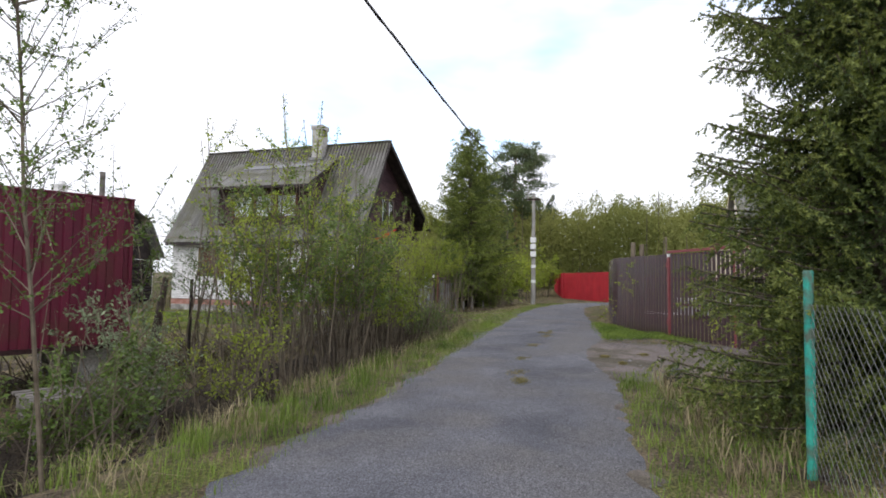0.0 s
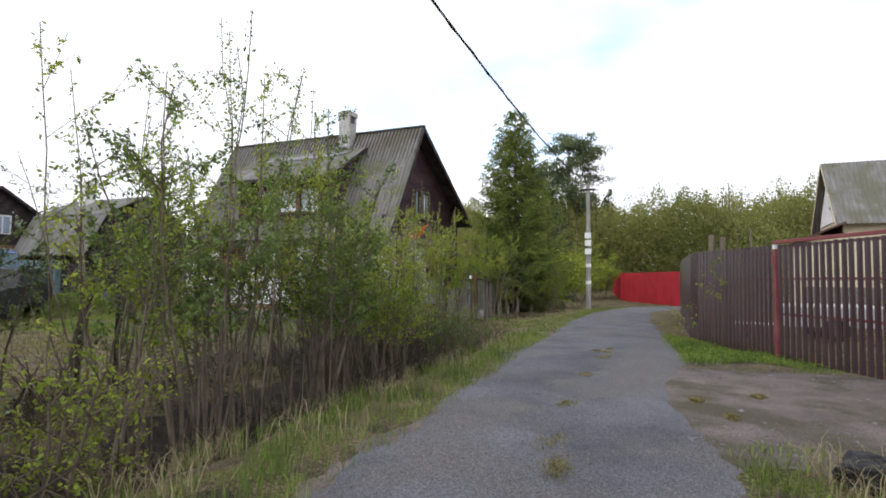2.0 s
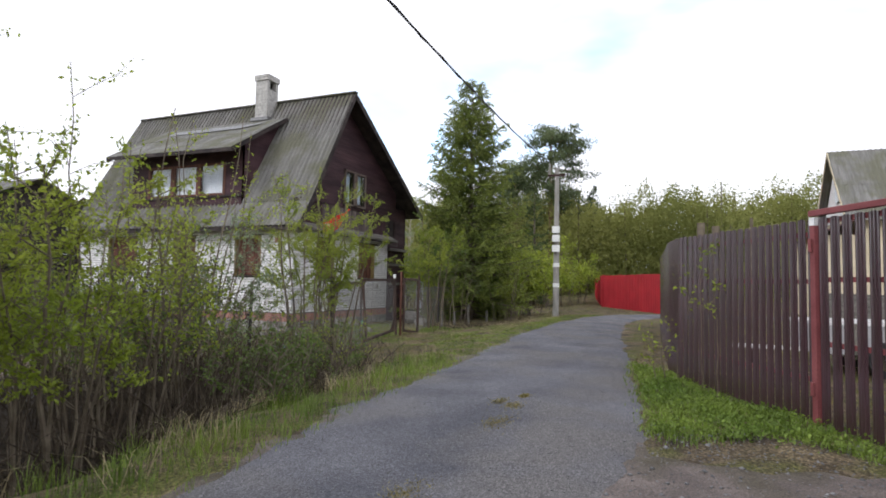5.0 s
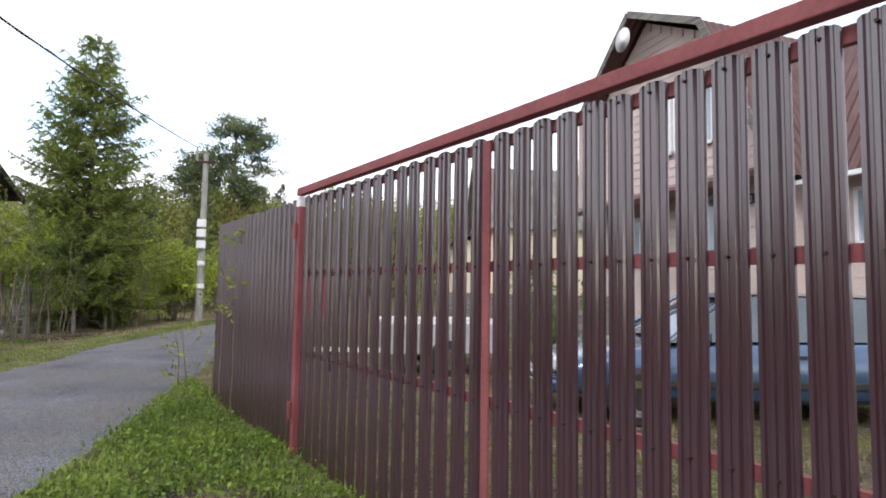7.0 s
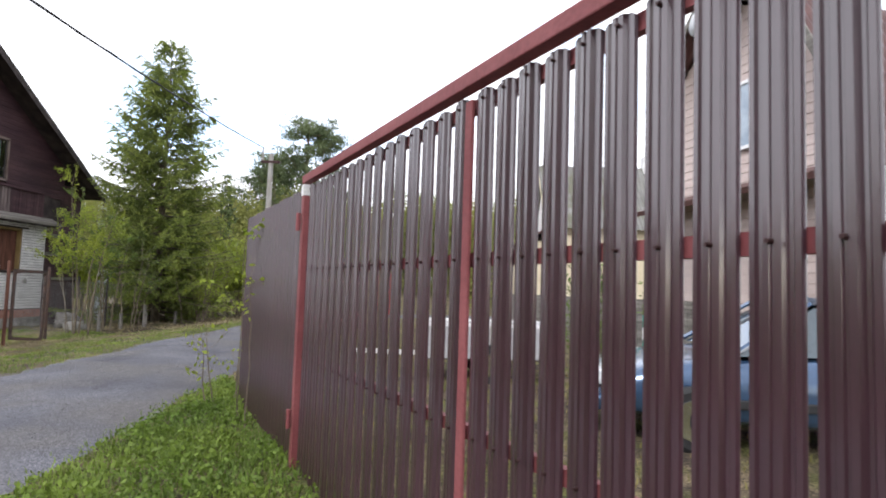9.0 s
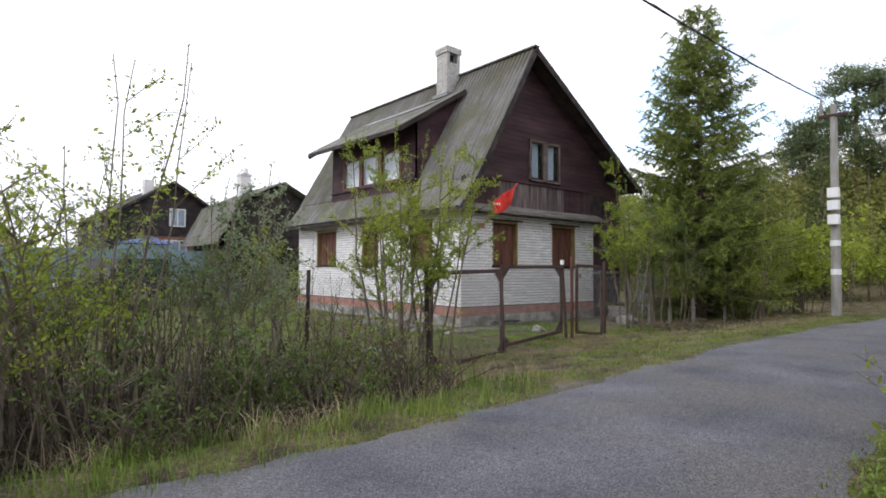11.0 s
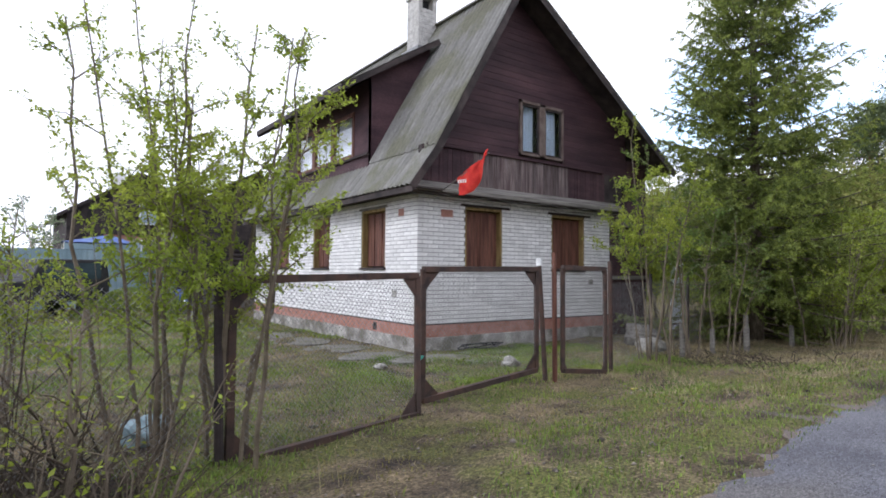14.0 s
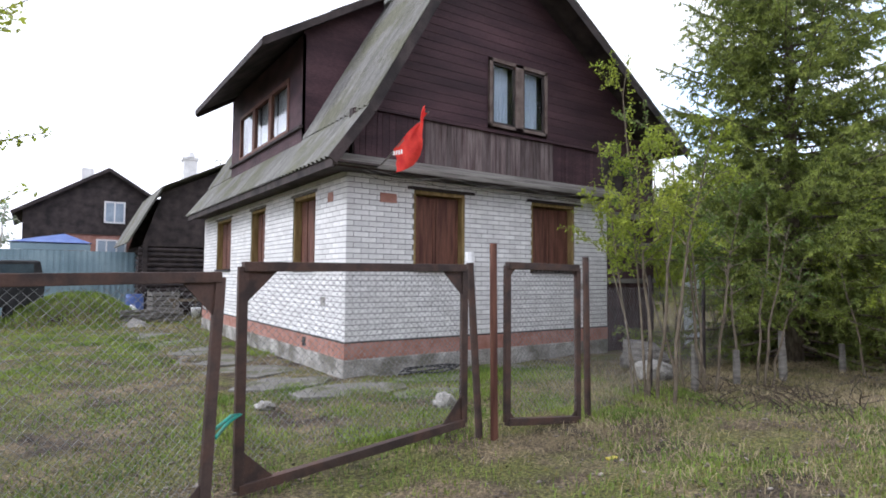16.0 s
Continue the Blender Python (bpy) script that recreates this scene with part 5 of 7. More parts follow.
part("handle", Geo().tube([(0.18 * math.cos(q), 0.05, 0.33 + 0.12 * math.sin(q)) for q in [math.pi * k / 10 for k in range(11)]], [0.005] * 11, 6), M_WIRE, bucket)
for k, (x, y, h, m) in enumerate(((23.5, 27.6, 1.5, M_TWIG), (23.75, 27.62, 1.3, M_REDPOST), (23.95, 27.6, 1.4, M_GREYWOOD), (24.15, 27.62, 1.2, M_TWIG))):
    e = thing("leaning_pole", "thin wooden pole leaning on the log shed wall", "pole", (x, y, H(x, y)), 0, "leaning poles")
    part("shaft", Geo().tube([(0, 0, -0.03), (0.06 * (k - 1), 0.42, h)], [0.035, 0.03], 8), m, e)
rock_sack = thing("sack", "slumped off-white sack on the grass by the fence", "sack", (21.1, 26.2, H(21.1, 26.2)))
part("bag", Geo().tube([(0, 0, 0), (0.02, 0, 0.12), (0.05, 0, 0.3), (0.09, 0.02, 0.42), (0.12, 0.02, 0.5)], [0.22, 0.3, 0.27, 0.14, 0.06], 14), M_WHITE, rock_sack, smooth=True)

# concrete slabs of the path round the house
rr = random.Random(5)
for x, y, w, d in ((21.75, 12.5, 1.5, 1.0), (21.6, 13.8, 1.5, 1.3), (21.5, 15.3, 1.5, 1.35), (21.35, 16.9, 1.45, 1.4), (21.25, 18.6, 1.5, 1.5), (21.1, 20.4, 1.4, 1.6), (22.3, 11.35, 1.6, 0.85), (23.8, 11.6, 1.3, 0.65), (25.1, 11.7, 1.1, 0.6), (22.9, 10.5, 1.0, 0.55)):
    e = thing("concrete_slab", "cracked grey concrete path slab sunk in grass", "slab", (x, y, H(x, y) + 0.005), rr.uniform(-14, 14), group="path slabs")
    rim = [(w / 2 * math.cos(q) * rr.uniform(0.82, 1.15), d / 2 * math.sin(q) * rr.uniform(0.82, 1.15)) for q in [math.pi / 4.5 * k + rr.uniform(-0.2, 0.2) for k in range(9)]]
    part("slab", Geo().prism(rim, 2, -0.05, 0.012), M_SLAB, e, bevel=0.01)


def rock(name, label, x, y, r, mat, squash=0.6, seed=1):
    rg = np.random.default_rng(seed)
    bm = bmesh.new()
    bmesh.ops.create_icosphere(bm, subdivisions=3, radius=r)
    ph = rg.uniform(0, 6, 6)
    for v in bm.verts:
        c = v.co / r
        v.co *= 1 + 0.16 * math.sin(2.3 * c.x + ph[0]) * math.sin(2.9 * c.y + ph[1]) + 0.1 * math.sin(5 * c.z + 4 * c.x + ph[2]) + 0.06 * math.sin(9 * c.y - 7 * c.x + ph[3]) + rg.uniform(-0.035, 0.035)
        v.co.z *= squash
    me = bpy.data.meshes.new(name)
    bm.to_mesh(me)
    bm.free()
    me.materials.append(mat)
    ob = new(name, me)
    ob.location = (x, y, H(x, y) + r * squash * 0.6)
    return tagged(ob, label, name.replace("_", " "))


rock("rock", "pale round boulder by the gate", 22.6, 9.6, 0.14, M_CONCRETE, 0.8, 2)
rock("rock", "grey rubble stone on the grass", 21.0, 10.9, 0.11, M_CONCRETE, 0.5, 3)
rock("stump", "weathered grey tree stump behind the netting", 27.0, 10.3, 0.33, M_GREYWOOD, 0.9, 4)
rock("rubbish_bag", "grey blue plastic rubbish bag in the ditch", 16.4, 6.6, 0.16, M_BLUEFENCE, 0.7, 5)
rock("rubbish_bag", "pale blue plastic rubbish bag by the fence", 17.3, 8.4, 0.2, M_BLUEFENCE, 0.7, 6)
rock("plastic_scrap", "scrap of black plastic in the verge", 7.88, 0.2, 0.17, M_BLACK, 0.8, 8)
yr = thing("yellow_wrapper", "small yellow wrapper on the grass", "litter", (22.7, 7.4, H(22.7, 7.4) + 0.01))
part("wrapper", Geo().box(-0.05, -0.02, 0, 0.05, 0.02, 0.012), material("yellow_wrapper", (0.4, 0.33, 0.05), (0.5, 0.42, 0.08), 5, 0.4, 0.1, 40), yr)
# pallet by the container
pal = thing("pallet", "grey wooden pallet lying under the birch", "pallet", (5.1, 6.35, H(5.1, 6.35) + 0.25), 156)
for i in range(6):
    part("slat", Geo().box(-0.6, -0.4 + 0.15 * i, 0.1, 0.6, -0.3 + 0.15 * i, 0.125), M_GREYWOOD, pal)
for x in (-0.5, 0, 0.5):
    part("bearer", Geo().box(x - 0.05, -0.42, -0.6, x + 0.05, 0.5, 0.1), M_GREYWOOD, pal)
# log posts in the neighbour's yard
for x, y, h in ((22.2, 0.85, 2.68), (22.4, 0.55, 2.62), (25.2, -0.4, 3.1)):
    e = thing("log_post", "pale upright log behind the picket fence", "post", (x, y, 0))
    part("log", Geo().tube([(0, 0, -0.1), (0, 0, h)], [0.09 if h < 3 else 0.05, 0.085 if h < 3 else 0.04], 10), M_TWIG, e)


# ---- blue car behind the gate ----
M_CARGLASS = material("dark_car_glass", (0.03, 0.05, 0.065), (0.05, 0.075, 0.09), 2, 0.05, 0, 30, spec=0.8, coat=0.6)

def car(at, turn):
    e = thing("car", "dark blue estate car parked behind the gate", "car", at, turn)
    # stations along x: (x, bottom, shoulder height, half width at shoulder, hood or deck height at centre)
    st = [(-2.15, 0.34, 0.74, 0.7, 0.86), (-2.0, 0.24, 0.86, 0.8, 0.98), (-1.2, 0.2, 0.9, 0.85, 0.96), (0.0, 0.19, 0.88, 0.86, 0.92), (0.9, 0.2, 0.84, 0.85, 0.92), (1.6, 0.21, 0.76, 0.83, 0.84), (2.0, 0.26, 0.66, 0.77, 0.72), (2.18, 0.36, 0.56, 0.66, 0.58)]
    g = Geo()
    prof = []
    for x, zb, zs, hw, zc in st:
        prof.append([(x, -hw * 0.9, zb), (x, -hw, zb + 0.12), (x, -hw * 1.015, (zb + zs) / 2 + 0.05), (x, -hw * 0.97, zs), (x, -hw * 0.82, zs + (zc - zs) * 0.7), (x, 0, zc), (x, hw * 0.82, zs + (zc - zs) * 0.7), (x, hw * 0.97, zs), (x, hw * 1.015, (zb + zs) / 2 + 0.05), (x, hw, zb + 0.12), (x, hw * 0.9, zb)])
    n = 11
    v = [p for ring in prof for p in ring]
    f = [(i * n + k, i * n + k + 1, (i + 1) * n + k + 1, (i + 1) * n + k) for i in range(len(st) - 1) for k in range(n - 1)]
    f += [(i * n + n - 1, i * n, (i + 1) * n, (i + 1) * n + n - 1) for i in range(len(st) - 1)]
    f += [tuple(range(n)), tuple(range((len(st) - 1) * n, len(st) * n))]
    body = part("body", g.add(v, f), M_CAR, e, smooth=True)
    body.modifiers.new("soft", "SUBSURF").levels = 1
    roof = [(-1.95, 0.74, 0.93, 0.62, 1.3), (-1.7, 0.76, 0.93, 0.6, 1.4), (0.1, 0.78, 0.9, 0.6, 1.43), (0.35, 0.78, 0.9, 0.58, 1.38), (1.05, 0.78, 0.88, 0.74, 0.93)]
    g = Geo()
    v = []
    for x, wb, zb, wt, zt in roof:
        v += [(x, -wb, zb), (x, -wt, zt - 0.04), (x, 0, zt), (x, wt, zt - 0.04), (x, wb, zb)]
    f = [(i * 5 + k, i * 5 + k + 1, i * 5 + k + 6, i * 5 + k + 5) for i in range(4) for k in range(4)] + [(0, 1, 2, 3, 4)]
    part("cabin_glass", g.add(v, f), M_CARGLASS, e, "dark reflecting car windows")
    part("roof_panel", Geo().add([(-1.8, -0.6, 1.375), (-1.8, 0.6, 1.375), (-1.8, 0, 1.41), (0.15, -0.6, 1.41), (0.15, 0.6, 1.41), (0.15, 0, 1.45), (0.42, -0.58, 1.36), (0.42, 0.58, 1.36), (0.42, 0, 1.385)], [(0, 2, 5, 3), (2, 1, 4, 5), (3, 5, 8, 6), (5, 4, 7, 8)]), M_CAR, e)
    for s in (-1, 1):
        for xa, xb in ((1.08, 0.4), (-0.42, -0.45), (-1.3, -1.35), (-1.98, -1.75)):
            part("pillar", Geo().beam((xa, s * 0.785, 0.9), (xb, s * 0.615, 1.38), 0.06, 0.025, up=(1, 0, 0)), M_CAR, e)
        part("sill_trim", Geo().box(-1.3, s * 0.855 - 0.02, 0.42, 1.2, s * 0.855 + 0.025, 0.5), M_BLACK, e, bevel=0.01)
        part("door_handle", Geo().box(-0.25, s * 0.87 - 0.02, 0.74, -0.05, s * 0.87 + 0.02, 0.77), M_BLACK, e)
        part("mirror", Geo().box(0.72, s * 0.9 - 0.1, 0.9, 0.86, s * 0.9 + 0.1, 1.03), M_CAR, e, bevel=0.03)
        part("headlight", Geo().box(2.0, s * 0.56 - 0.17, 0.55, 2.17, s * 0.56 + 0.17, 0.7), M_LAMPGLASS, e, "clear headlight", bevel=0.04)
        for x in (1.38, -1.32):
            w = part("wheel", Geo().tube([(x, s * 0.7, 0.3), (x, s * 0.74, 0.3), (x, s * 0.88, 0.3), (x, s * 0.9, 0.3)], [0.27, 0.305, 0.305, 0.26], 24), M_BLACK, e, "black tyre")
            part("rim", Geo().tube([(x, s * 0.89, 0.3), (x, s * 0.905, 0.3), (x, s * 0.895, 0.3)], [0.2, 0.19, 0.05], 20), M_CHROME, w, "grey wheel rim")
    for i in range(5):
        part("grille_bar", Geo().box(2.16, -0.33, 0.52 + 0.035 * i, 2.2, 0.33, 0.535 + 0.035 * i), M_CHROME, e)
    part("front_bumper", Geo().box(2.1, -0.72, 0.3, 2.26, 0.72, 0.47), M_CAR, e, bevel=0.05)
    part("licence_plate", Geo().box(2.262, -0.26, 0.34, 2.27, 0.26, 0.45), M_WHITE, e, "white licence plate")
    for i in range(6):
        part("plate_mark", Geo().box(2.271, -0.2 + 0.07 * i, 0.365, 2.273, -0.155 + 0.07 * i, 0.425), M_BLACK, e)
    return e


car((15.95, -4.35, 0.0), 84.0).scale = (0.96, 0.96, 0.875)
# white trailer
M_TRAILER = material("pale_grey_trailer_sheet", (0.34, 0.34, 0.35), (0.46, 0.46, 0.47), 3, 0.5, 0.1, 40)
tr = thing("trailer", "low white utility trailer with red tail lights", "trailer", (18.9, -1.4, 0.0), 97.0)
part("side_panel", Geo().box(-0.85, -0.6, 0.32, 0.85, -0.57, 0.74), M_TRAILER, tr, bevel=0.01)
part("side_panel", Geo().box(-0.85, 0.57, 0.32, 0.85, 0.6, 0.74), M_TRAILER, tr, bevel=0.01)
part("end_panel", Geo().box(-0.88, -0.6, 0.32, -0.85, 0.6, 0.74), M_TRAILER, tr)
part("end_panel", Geo().box(0.85, -0.6, 0.32, 0.88, 0.6, 0.74), M_TRAILER, tr)
for y in (-0.585, 0.585):
    part("top_rim", Geo().box(-0.9, y - 0.025, 0.74, 0.9, y + 0.025, 0.79), M_WHITE, tr)
for x in (-0.865, 0.865):
    part("top_rim", Geo().box(x - 0.025, -0.56, 0.742, x + 0.025, 0.56, 0.788), M_WHITE, tr)
part("bed", Geo().box(-0.85, -0.57, 0.3, 0.85, 0.57, 0.34), M_GREYWOOD, tr)
for i in range(5):
    part("side_rib", Geo().box(-0.8 + 0.38 * i, 0.6, 0.34, -0.75 + 0.38 * i, 0.62, 0.77), M_CONCRETE, tr)
for s in (-0.68, 0.68):
    w = part("wheel", Geo().tube([(0, s - 0.07, 0.26), (0, s + 0.07, 0.26)], [0.26, 0.26], 20), M_BLACK, tr)
    part("rim", Geo().tube([(0, s - 0.075, 0.26), (0, s + 0.075, 0.26)], [0.15, 0.15], 16), M_CHROME, w)
for y in (-0.45, 0.45):
    part("tail_light", Geo().box(-0.92, y - 0.1, 0.36, -0.88, y + 0.1, 0.48), M_RED, tr)
part("drawbar", Geo().beam((0.88, 0, 0.32), (1.9, 0, 0.34), 0.06, 0.06), M_WHITE, tr)
part("jockey_wheel", Geo().tube([(1.6, 0, 0.0), (1.6, 0, 0.34)], [0.05, 0.03], 8), M_BOLT, tr)
sg = thing("garden_sign", "small green, white and red board on a stake", "sign", (18.1, -3.35, 0.0), 100)
part("stake", Geo().box(-0.03, 0, -0.1, 0.03, 0.05, 1.0), M_GREYWOOD, sg)
for z, m in ((0.5, M_GREENPAINT), (0.66, M_WHITE), (0.82, M_GREENPAINT)):
    part("panel", Geo().box(-0.2, -0.02, z, 0.2, 0.0, z + 0.16), m, sg)
part("red_mark", Geo().box(-0.08, -0.026, 0.69, 0.08, -0.02, 0.79), M_RED, sg)
low_wall("neighbour_sheet_fence", "weathered grey fence behind the trailer", (30.0, -2.5), (21.5, -5.5), 1.15, M_GREYWOOD)


# dark off-road car far back in the yard
jeep = thing("car", "dark old off-road car parked in the long grass", "car", (16.7, 25.6, H(16.7, 25.6)), 215)
jeep.scale = (1.12, 1.12, 1.2)
part("body", Geo().prism([(-1.7, 0.45), (1.75, 0.45), (1.8, 0.95), (0.75, 1.05), (0.45, 1.6), (-1.6, 1.62), (-1.75, 0.95)], 1, -0.75, 0.75), M_BLACK, jeep, bevel=0.05)
for s_ in (-1, 1):
    part("side_window", Geo().prism([(-1.4, 1.08), (0.5, 1.08), (0.32, 1.5), (-1.4, 1.52)], 1, s_ * 0.752 - 0.004, s_ * 0.752 + 0.004), M_CARGLASS, jeep)
    for x in (1.15, -1.05):
        w = part("wheel", Geo().tube([(x, s_ * 0.62, 0.33), (x, s_ * 0.8, 0.33)], [0.34, 0.34], 20), M_BLACK, jeep)
        part("rim", Geo().tube([(x, s_ * 0.6, 0.33), (x, s_ * 0.815, 0.33)], [0.19, 0.19], 16), M_CHROME, w)
for y in (-0.5, 0.5):
    part("headlight", Geo().tube([(1.77, y, 0.78), (1.83, y, 0.78)], [0.1, 0.1], 12), M_LAMPGLASS, jeep)
bd = thing("pale_board", "pale blue-white board standing beside the lean-to", "board", (31.4, 12.2, H(31.4, 12.2)), -20)
part("board", Geo().box(-0.2, -0.02, -0.05, 0.2, 0.02, 1.9), M_CURTAIN, bd, bevel=0.005)
# rubble and brush heaps before the netting
rock("rubble_stone", "broken grey concrete lump behind the wicket", 26.3, 9.6, 0.28, M_CONCRETE, 0.6, 12)
rock("rubble_stone", "broken grey concrete lump behind the wicket", 26.75, 9.75, 0.2, M_CONCRETE, 0.6, 13)
for x, y, h in ((26.0, 8.75, 0.6), (27.7, 8.45, 0.7), (27.95, 8.55, 0.45), (26.75, 8.6, 0.45), (29.3, 8.3, 0.45)):
    e = thing("wooden_stake", "grey weathered wooden stake in the straw", "stake", (x, y, H(x, y)))
    part("stake", Geo().tube([(0, 0, -0.1), (0.03, 0.02, h)], [0.05, 0.045], 8), M_GREYWOOD, e)


# ---- plants ----
def unit(a):
    return a / np.maximum(np.linalg.norm(a, axis=1, keepdims=True), 1e-9)


def leaf_mesh(name, P, size, mat, parent, rng, long=1.7, hang=0.25):
    """Small folded leaf blades at the points P."""
    n = len(P)
    a = unit(rng.normal(0, 1, (n, 3)) + np.array((0, 0, -hang)))
    b = unit(np.cross(a, rng.normal(0, 1, (n, 3))))
    c = np.cross(a, b)
    s = (size * rng.uniform(0.55, 1.3, n))[:, None]
    v = np.stack([P, P + a * s * 0.5 * long + b * s * 0.42 + c * s * 0.1, P + a * s * long, P + a * s * 0.5 * long - b * s * 0.42 + c * s * 0.1], 1).reshape(-1, 3)
    i = np.arange(n)[:, None] * 4
    f = np.concatenate([i + np.array([[0, 1, 2]]), i + np.array([[0, 2, 3]])], 1).reshape(-1, 3)
    return raw(name, v, f, mat, parent)


def shrub(name, label, x, y, h, spread, stems, leaves, leaf, mat, seed, bark=None, start=0.3, thick=0.02, category="shrub", droop=0.0, side=7, whips=0, reach=1.0):
    rng = np.random.default_rng(seed)
    z0 = H(x, y)
    e = thing(name, label, category, (x, y, z0))
    g = Geo()
    pts, wts = [], []
    for k in range(stems + whips):
        tall = h * (rng.uniform(0.68, 1.0) if k < stems else rng.uniform(1.05, 1.3))
        a = rng.uniform(0, 2 * math.pi)
        r0 = rng.uniform(0, 0.16 + 0.05 * stems)
        tilt = spread * rng.uniform(0.3, 1.0) * (1 if k < stems else 0.8)
        base = np.array((r0 * math.cos(a), r0 * math.sin(a), -0.08))
        m = 8
        line = []
        wob = rng.normal(0, 0.03 * tall / 3, (m + 1, 2)).cumsum(0)
        for i in range(m + 1):
            t = i / m
            rad = tilt * t ** 1.3
            line.append(base + np.array((rad * math.cos(a) + wob[i, 0], rad * math.sin(a) + wob[i, 1], tall * t - droop * t * t)))
        rr = thick * rng.uniform(0.6, 1.2) * (0.7 if k >= stems else 1)
        g.tube(line, [rr * (1 - 0.85 * i / m) + 0.002 for i in range(m + 1)], 5, caps=False)
        L = np.array(line)
        for j in range(side if k < stems else 3):
            t = rng.uniform(start, 0.97)
            i = min(int(t * m), m - 1)
            p = L[i] + (L[i + 1] - L[i]) * (t * m - i)
            b = rng.uniform(0, 2 * math.pi)
            ln = (1.15 - t) * tall * rng.uniform(0.22, 0.45) * reach + 0.12
            up = rng.uniform(0.45, 1.1)
            dirv = np.array((math.cos(b), math.sin(b), up))
            dirv /= np.linalg.norm(dirv)
            q1 = p + dirv * ln * 0.5
            q2 = p + dirv * ln + np.array((0, 0, -0.06 * ln)) + rng.normal(0, 0.03, 3)
            g.tube([p, q1, q2], [rr * 0.35, rr * 0.22, 0.0015], 4, caps=False)
            for s in range(3):
                tt = rng.uniform(0.3, 0.95)
                w = p + (q2 - p) * tt
                d2 = dirv + rng.normal(0, 0.6, 3)
                d2 /= np.linalg.norm(d2)
                q = w + d2 * ln * 0.45
                g.tube([w, q], [rr * 0.14 + 0.001, 0.001], 3, caps=False)
                pts.append((w, q))
                wts.append(ln * 0.45)
            pts.append((p + dirv * ln * 0.2, q2))
            wts.append(ln)
        pts.append((L[m // 2 + 1], L[m]))
        wts.append(tall * 0.35)
    part("woody_frame", g, bark or M_TWIG, e)
    w = np.array(wts) / sum(wts)
    idx = rng.choice(len(pts), leaves, p=w)
    A, B = np.array([p[0] for p in pts])[idx], np.array([p[1] for p in pts])[idx]
    P = A + (B - A) * rng.uniform(0, 1, (leaves, 1)) + rng.normal(0, leaf * 0.7, (leaves, 3))
    leaf_mesh("foliage", P, leaf, mat, e, rng)
    return e


def needles(P, D, length, width, rng):
    """Thin triangles at P along D."""
    n = len(P)
    b = unit(np.cross(D, rng.normal(0, 1, (n, 3)))) * (width * rng.uniform(0.7, 1.3, n))[:, None]
    ln = (length * rng.uniform(0.7, 1.25, n))[:, None]
    v = np.stack([P - b, P + b, P + D * ln], 1).reshape(-1, 3)
    return v, np.arange(3 * n).reshape(-1, 3)


def spruce(label, x, y, h, r, seed, whorl, per, gap, dens, nl, nw, mat_a, mat_b, low=0.15, twig=0.26, power=0.85, sag=0.0):
    rng = np.random.default_rng(seed)
    z0 = H(x, y)
    e = thing("spruce", label, "spruce tree", (x, y, z0))
    part("trunk", Geo().tube([(0, 0, -0.15), (0.02, 0, h * 0.5), (0, 0.02, h)], [0.016 * h, 0.009 * h, 0.004], 9), M_BARK, e, smooth=True)
    g = Geo()
    S0, S1, tipness = [], [], []
    z = low
    while z < h - 0.05:
        f = z / h
        base_l = r * (1 - f) ** power + 0.08
        for k in range(per if f < 0.85 else per - 2):
            a = rng.uniform(0, 2 * math.pi)
            L = base_l * rng.uniform(0.62, 1.12)
            rise = (0.75 * f - 0.28) + rng.uniform(-0.1, 0.1)
            zz = z + rng.uniform(-0.5, 0.5) * whorl
            d = np.array((math.cos(a), math.sin(a), 0))
            sd = np.array((-math.sin(a), math.cos(a), 0))
            bend = rng.normal(0, 0.08)
            m = 6
            line = [np.array((0, 0, zz)) + d * L * t + sd * bend * L * t * t + np.array((0, 0, L * (rise * t + 0.16 * t ** 3))) for t in np.linspace(0, 1, m + 1)]
            g.tube(line, [0.012 * L * (1 - 0.8 * i / m) + 0.003 for i in range(m + 1)], 4, caps=False)
            line = np.array(line)
            n = max(3, int(L * 0.85 / gap))
            for j in range(n):
                t = 0.15 + 0.85 * (j + rng.uniform(0, 1)) / n
                i = min(int(t * m), m - 1)
                p = line[i] + (line[i + 1] - line[i]) * (t * m - i)
                for s in (-1, 1):
                    if rng.uniform() < 0.1:
                        continue
                    tl = twig * (1.05 - 0.75 * t) * min(1.0, 0.4 + L * 0.6) * rng.uniform(0.6, 1.3)
                    q = p + (d * rng.uniform(0.45, 0.8) + sd * s * rng.uniform(0.5, 0.9) + np.array((0, 0, rng.uniform(-0.55, 0.12) - sag * rng.uniform(0, 1)))) * tl
                    S0.append(p), S1.append(q), tipness.append(t)
            for i in range(2, m):
                S0.append(line[i]), S1.append(line[i + 1]), tipness.append(1.0)
        z += whorl * rng.uniform(0.75, 1.25)
    part("branch_frame", g, M_BARK, e)
    S0, S1, T = np.array(S0), np.array(S1), np.array(tipness)
    ln = np.linalg.norm(S1 - S0, axis=1)
    N = int(ln.sum() * dens)
    idx = rng.choice(len(S0), N, p=ln / ln.sum())
    u = rng.uniform(0, 1, N)
    P = S0[idx] + (S1 - S0)[idx] * u[:, None]
    ax = unit((S1 - S0)[idx])
    rad = unit(np.cross(ax, rng.normal(0, 1, (N, 3))))
    D = unit(ax * 0.75 + rad + np.array((0, 0, 0.1)))
    # light put into colour: outer needles take mat_b, inner ones mat_a
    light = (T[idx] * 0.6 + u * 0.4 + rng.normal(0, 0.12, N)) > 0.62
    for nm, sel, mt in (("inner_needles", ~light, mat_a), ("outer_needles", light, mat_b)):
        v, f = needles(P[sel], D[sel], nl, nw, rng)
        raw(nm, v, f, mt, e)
    return e


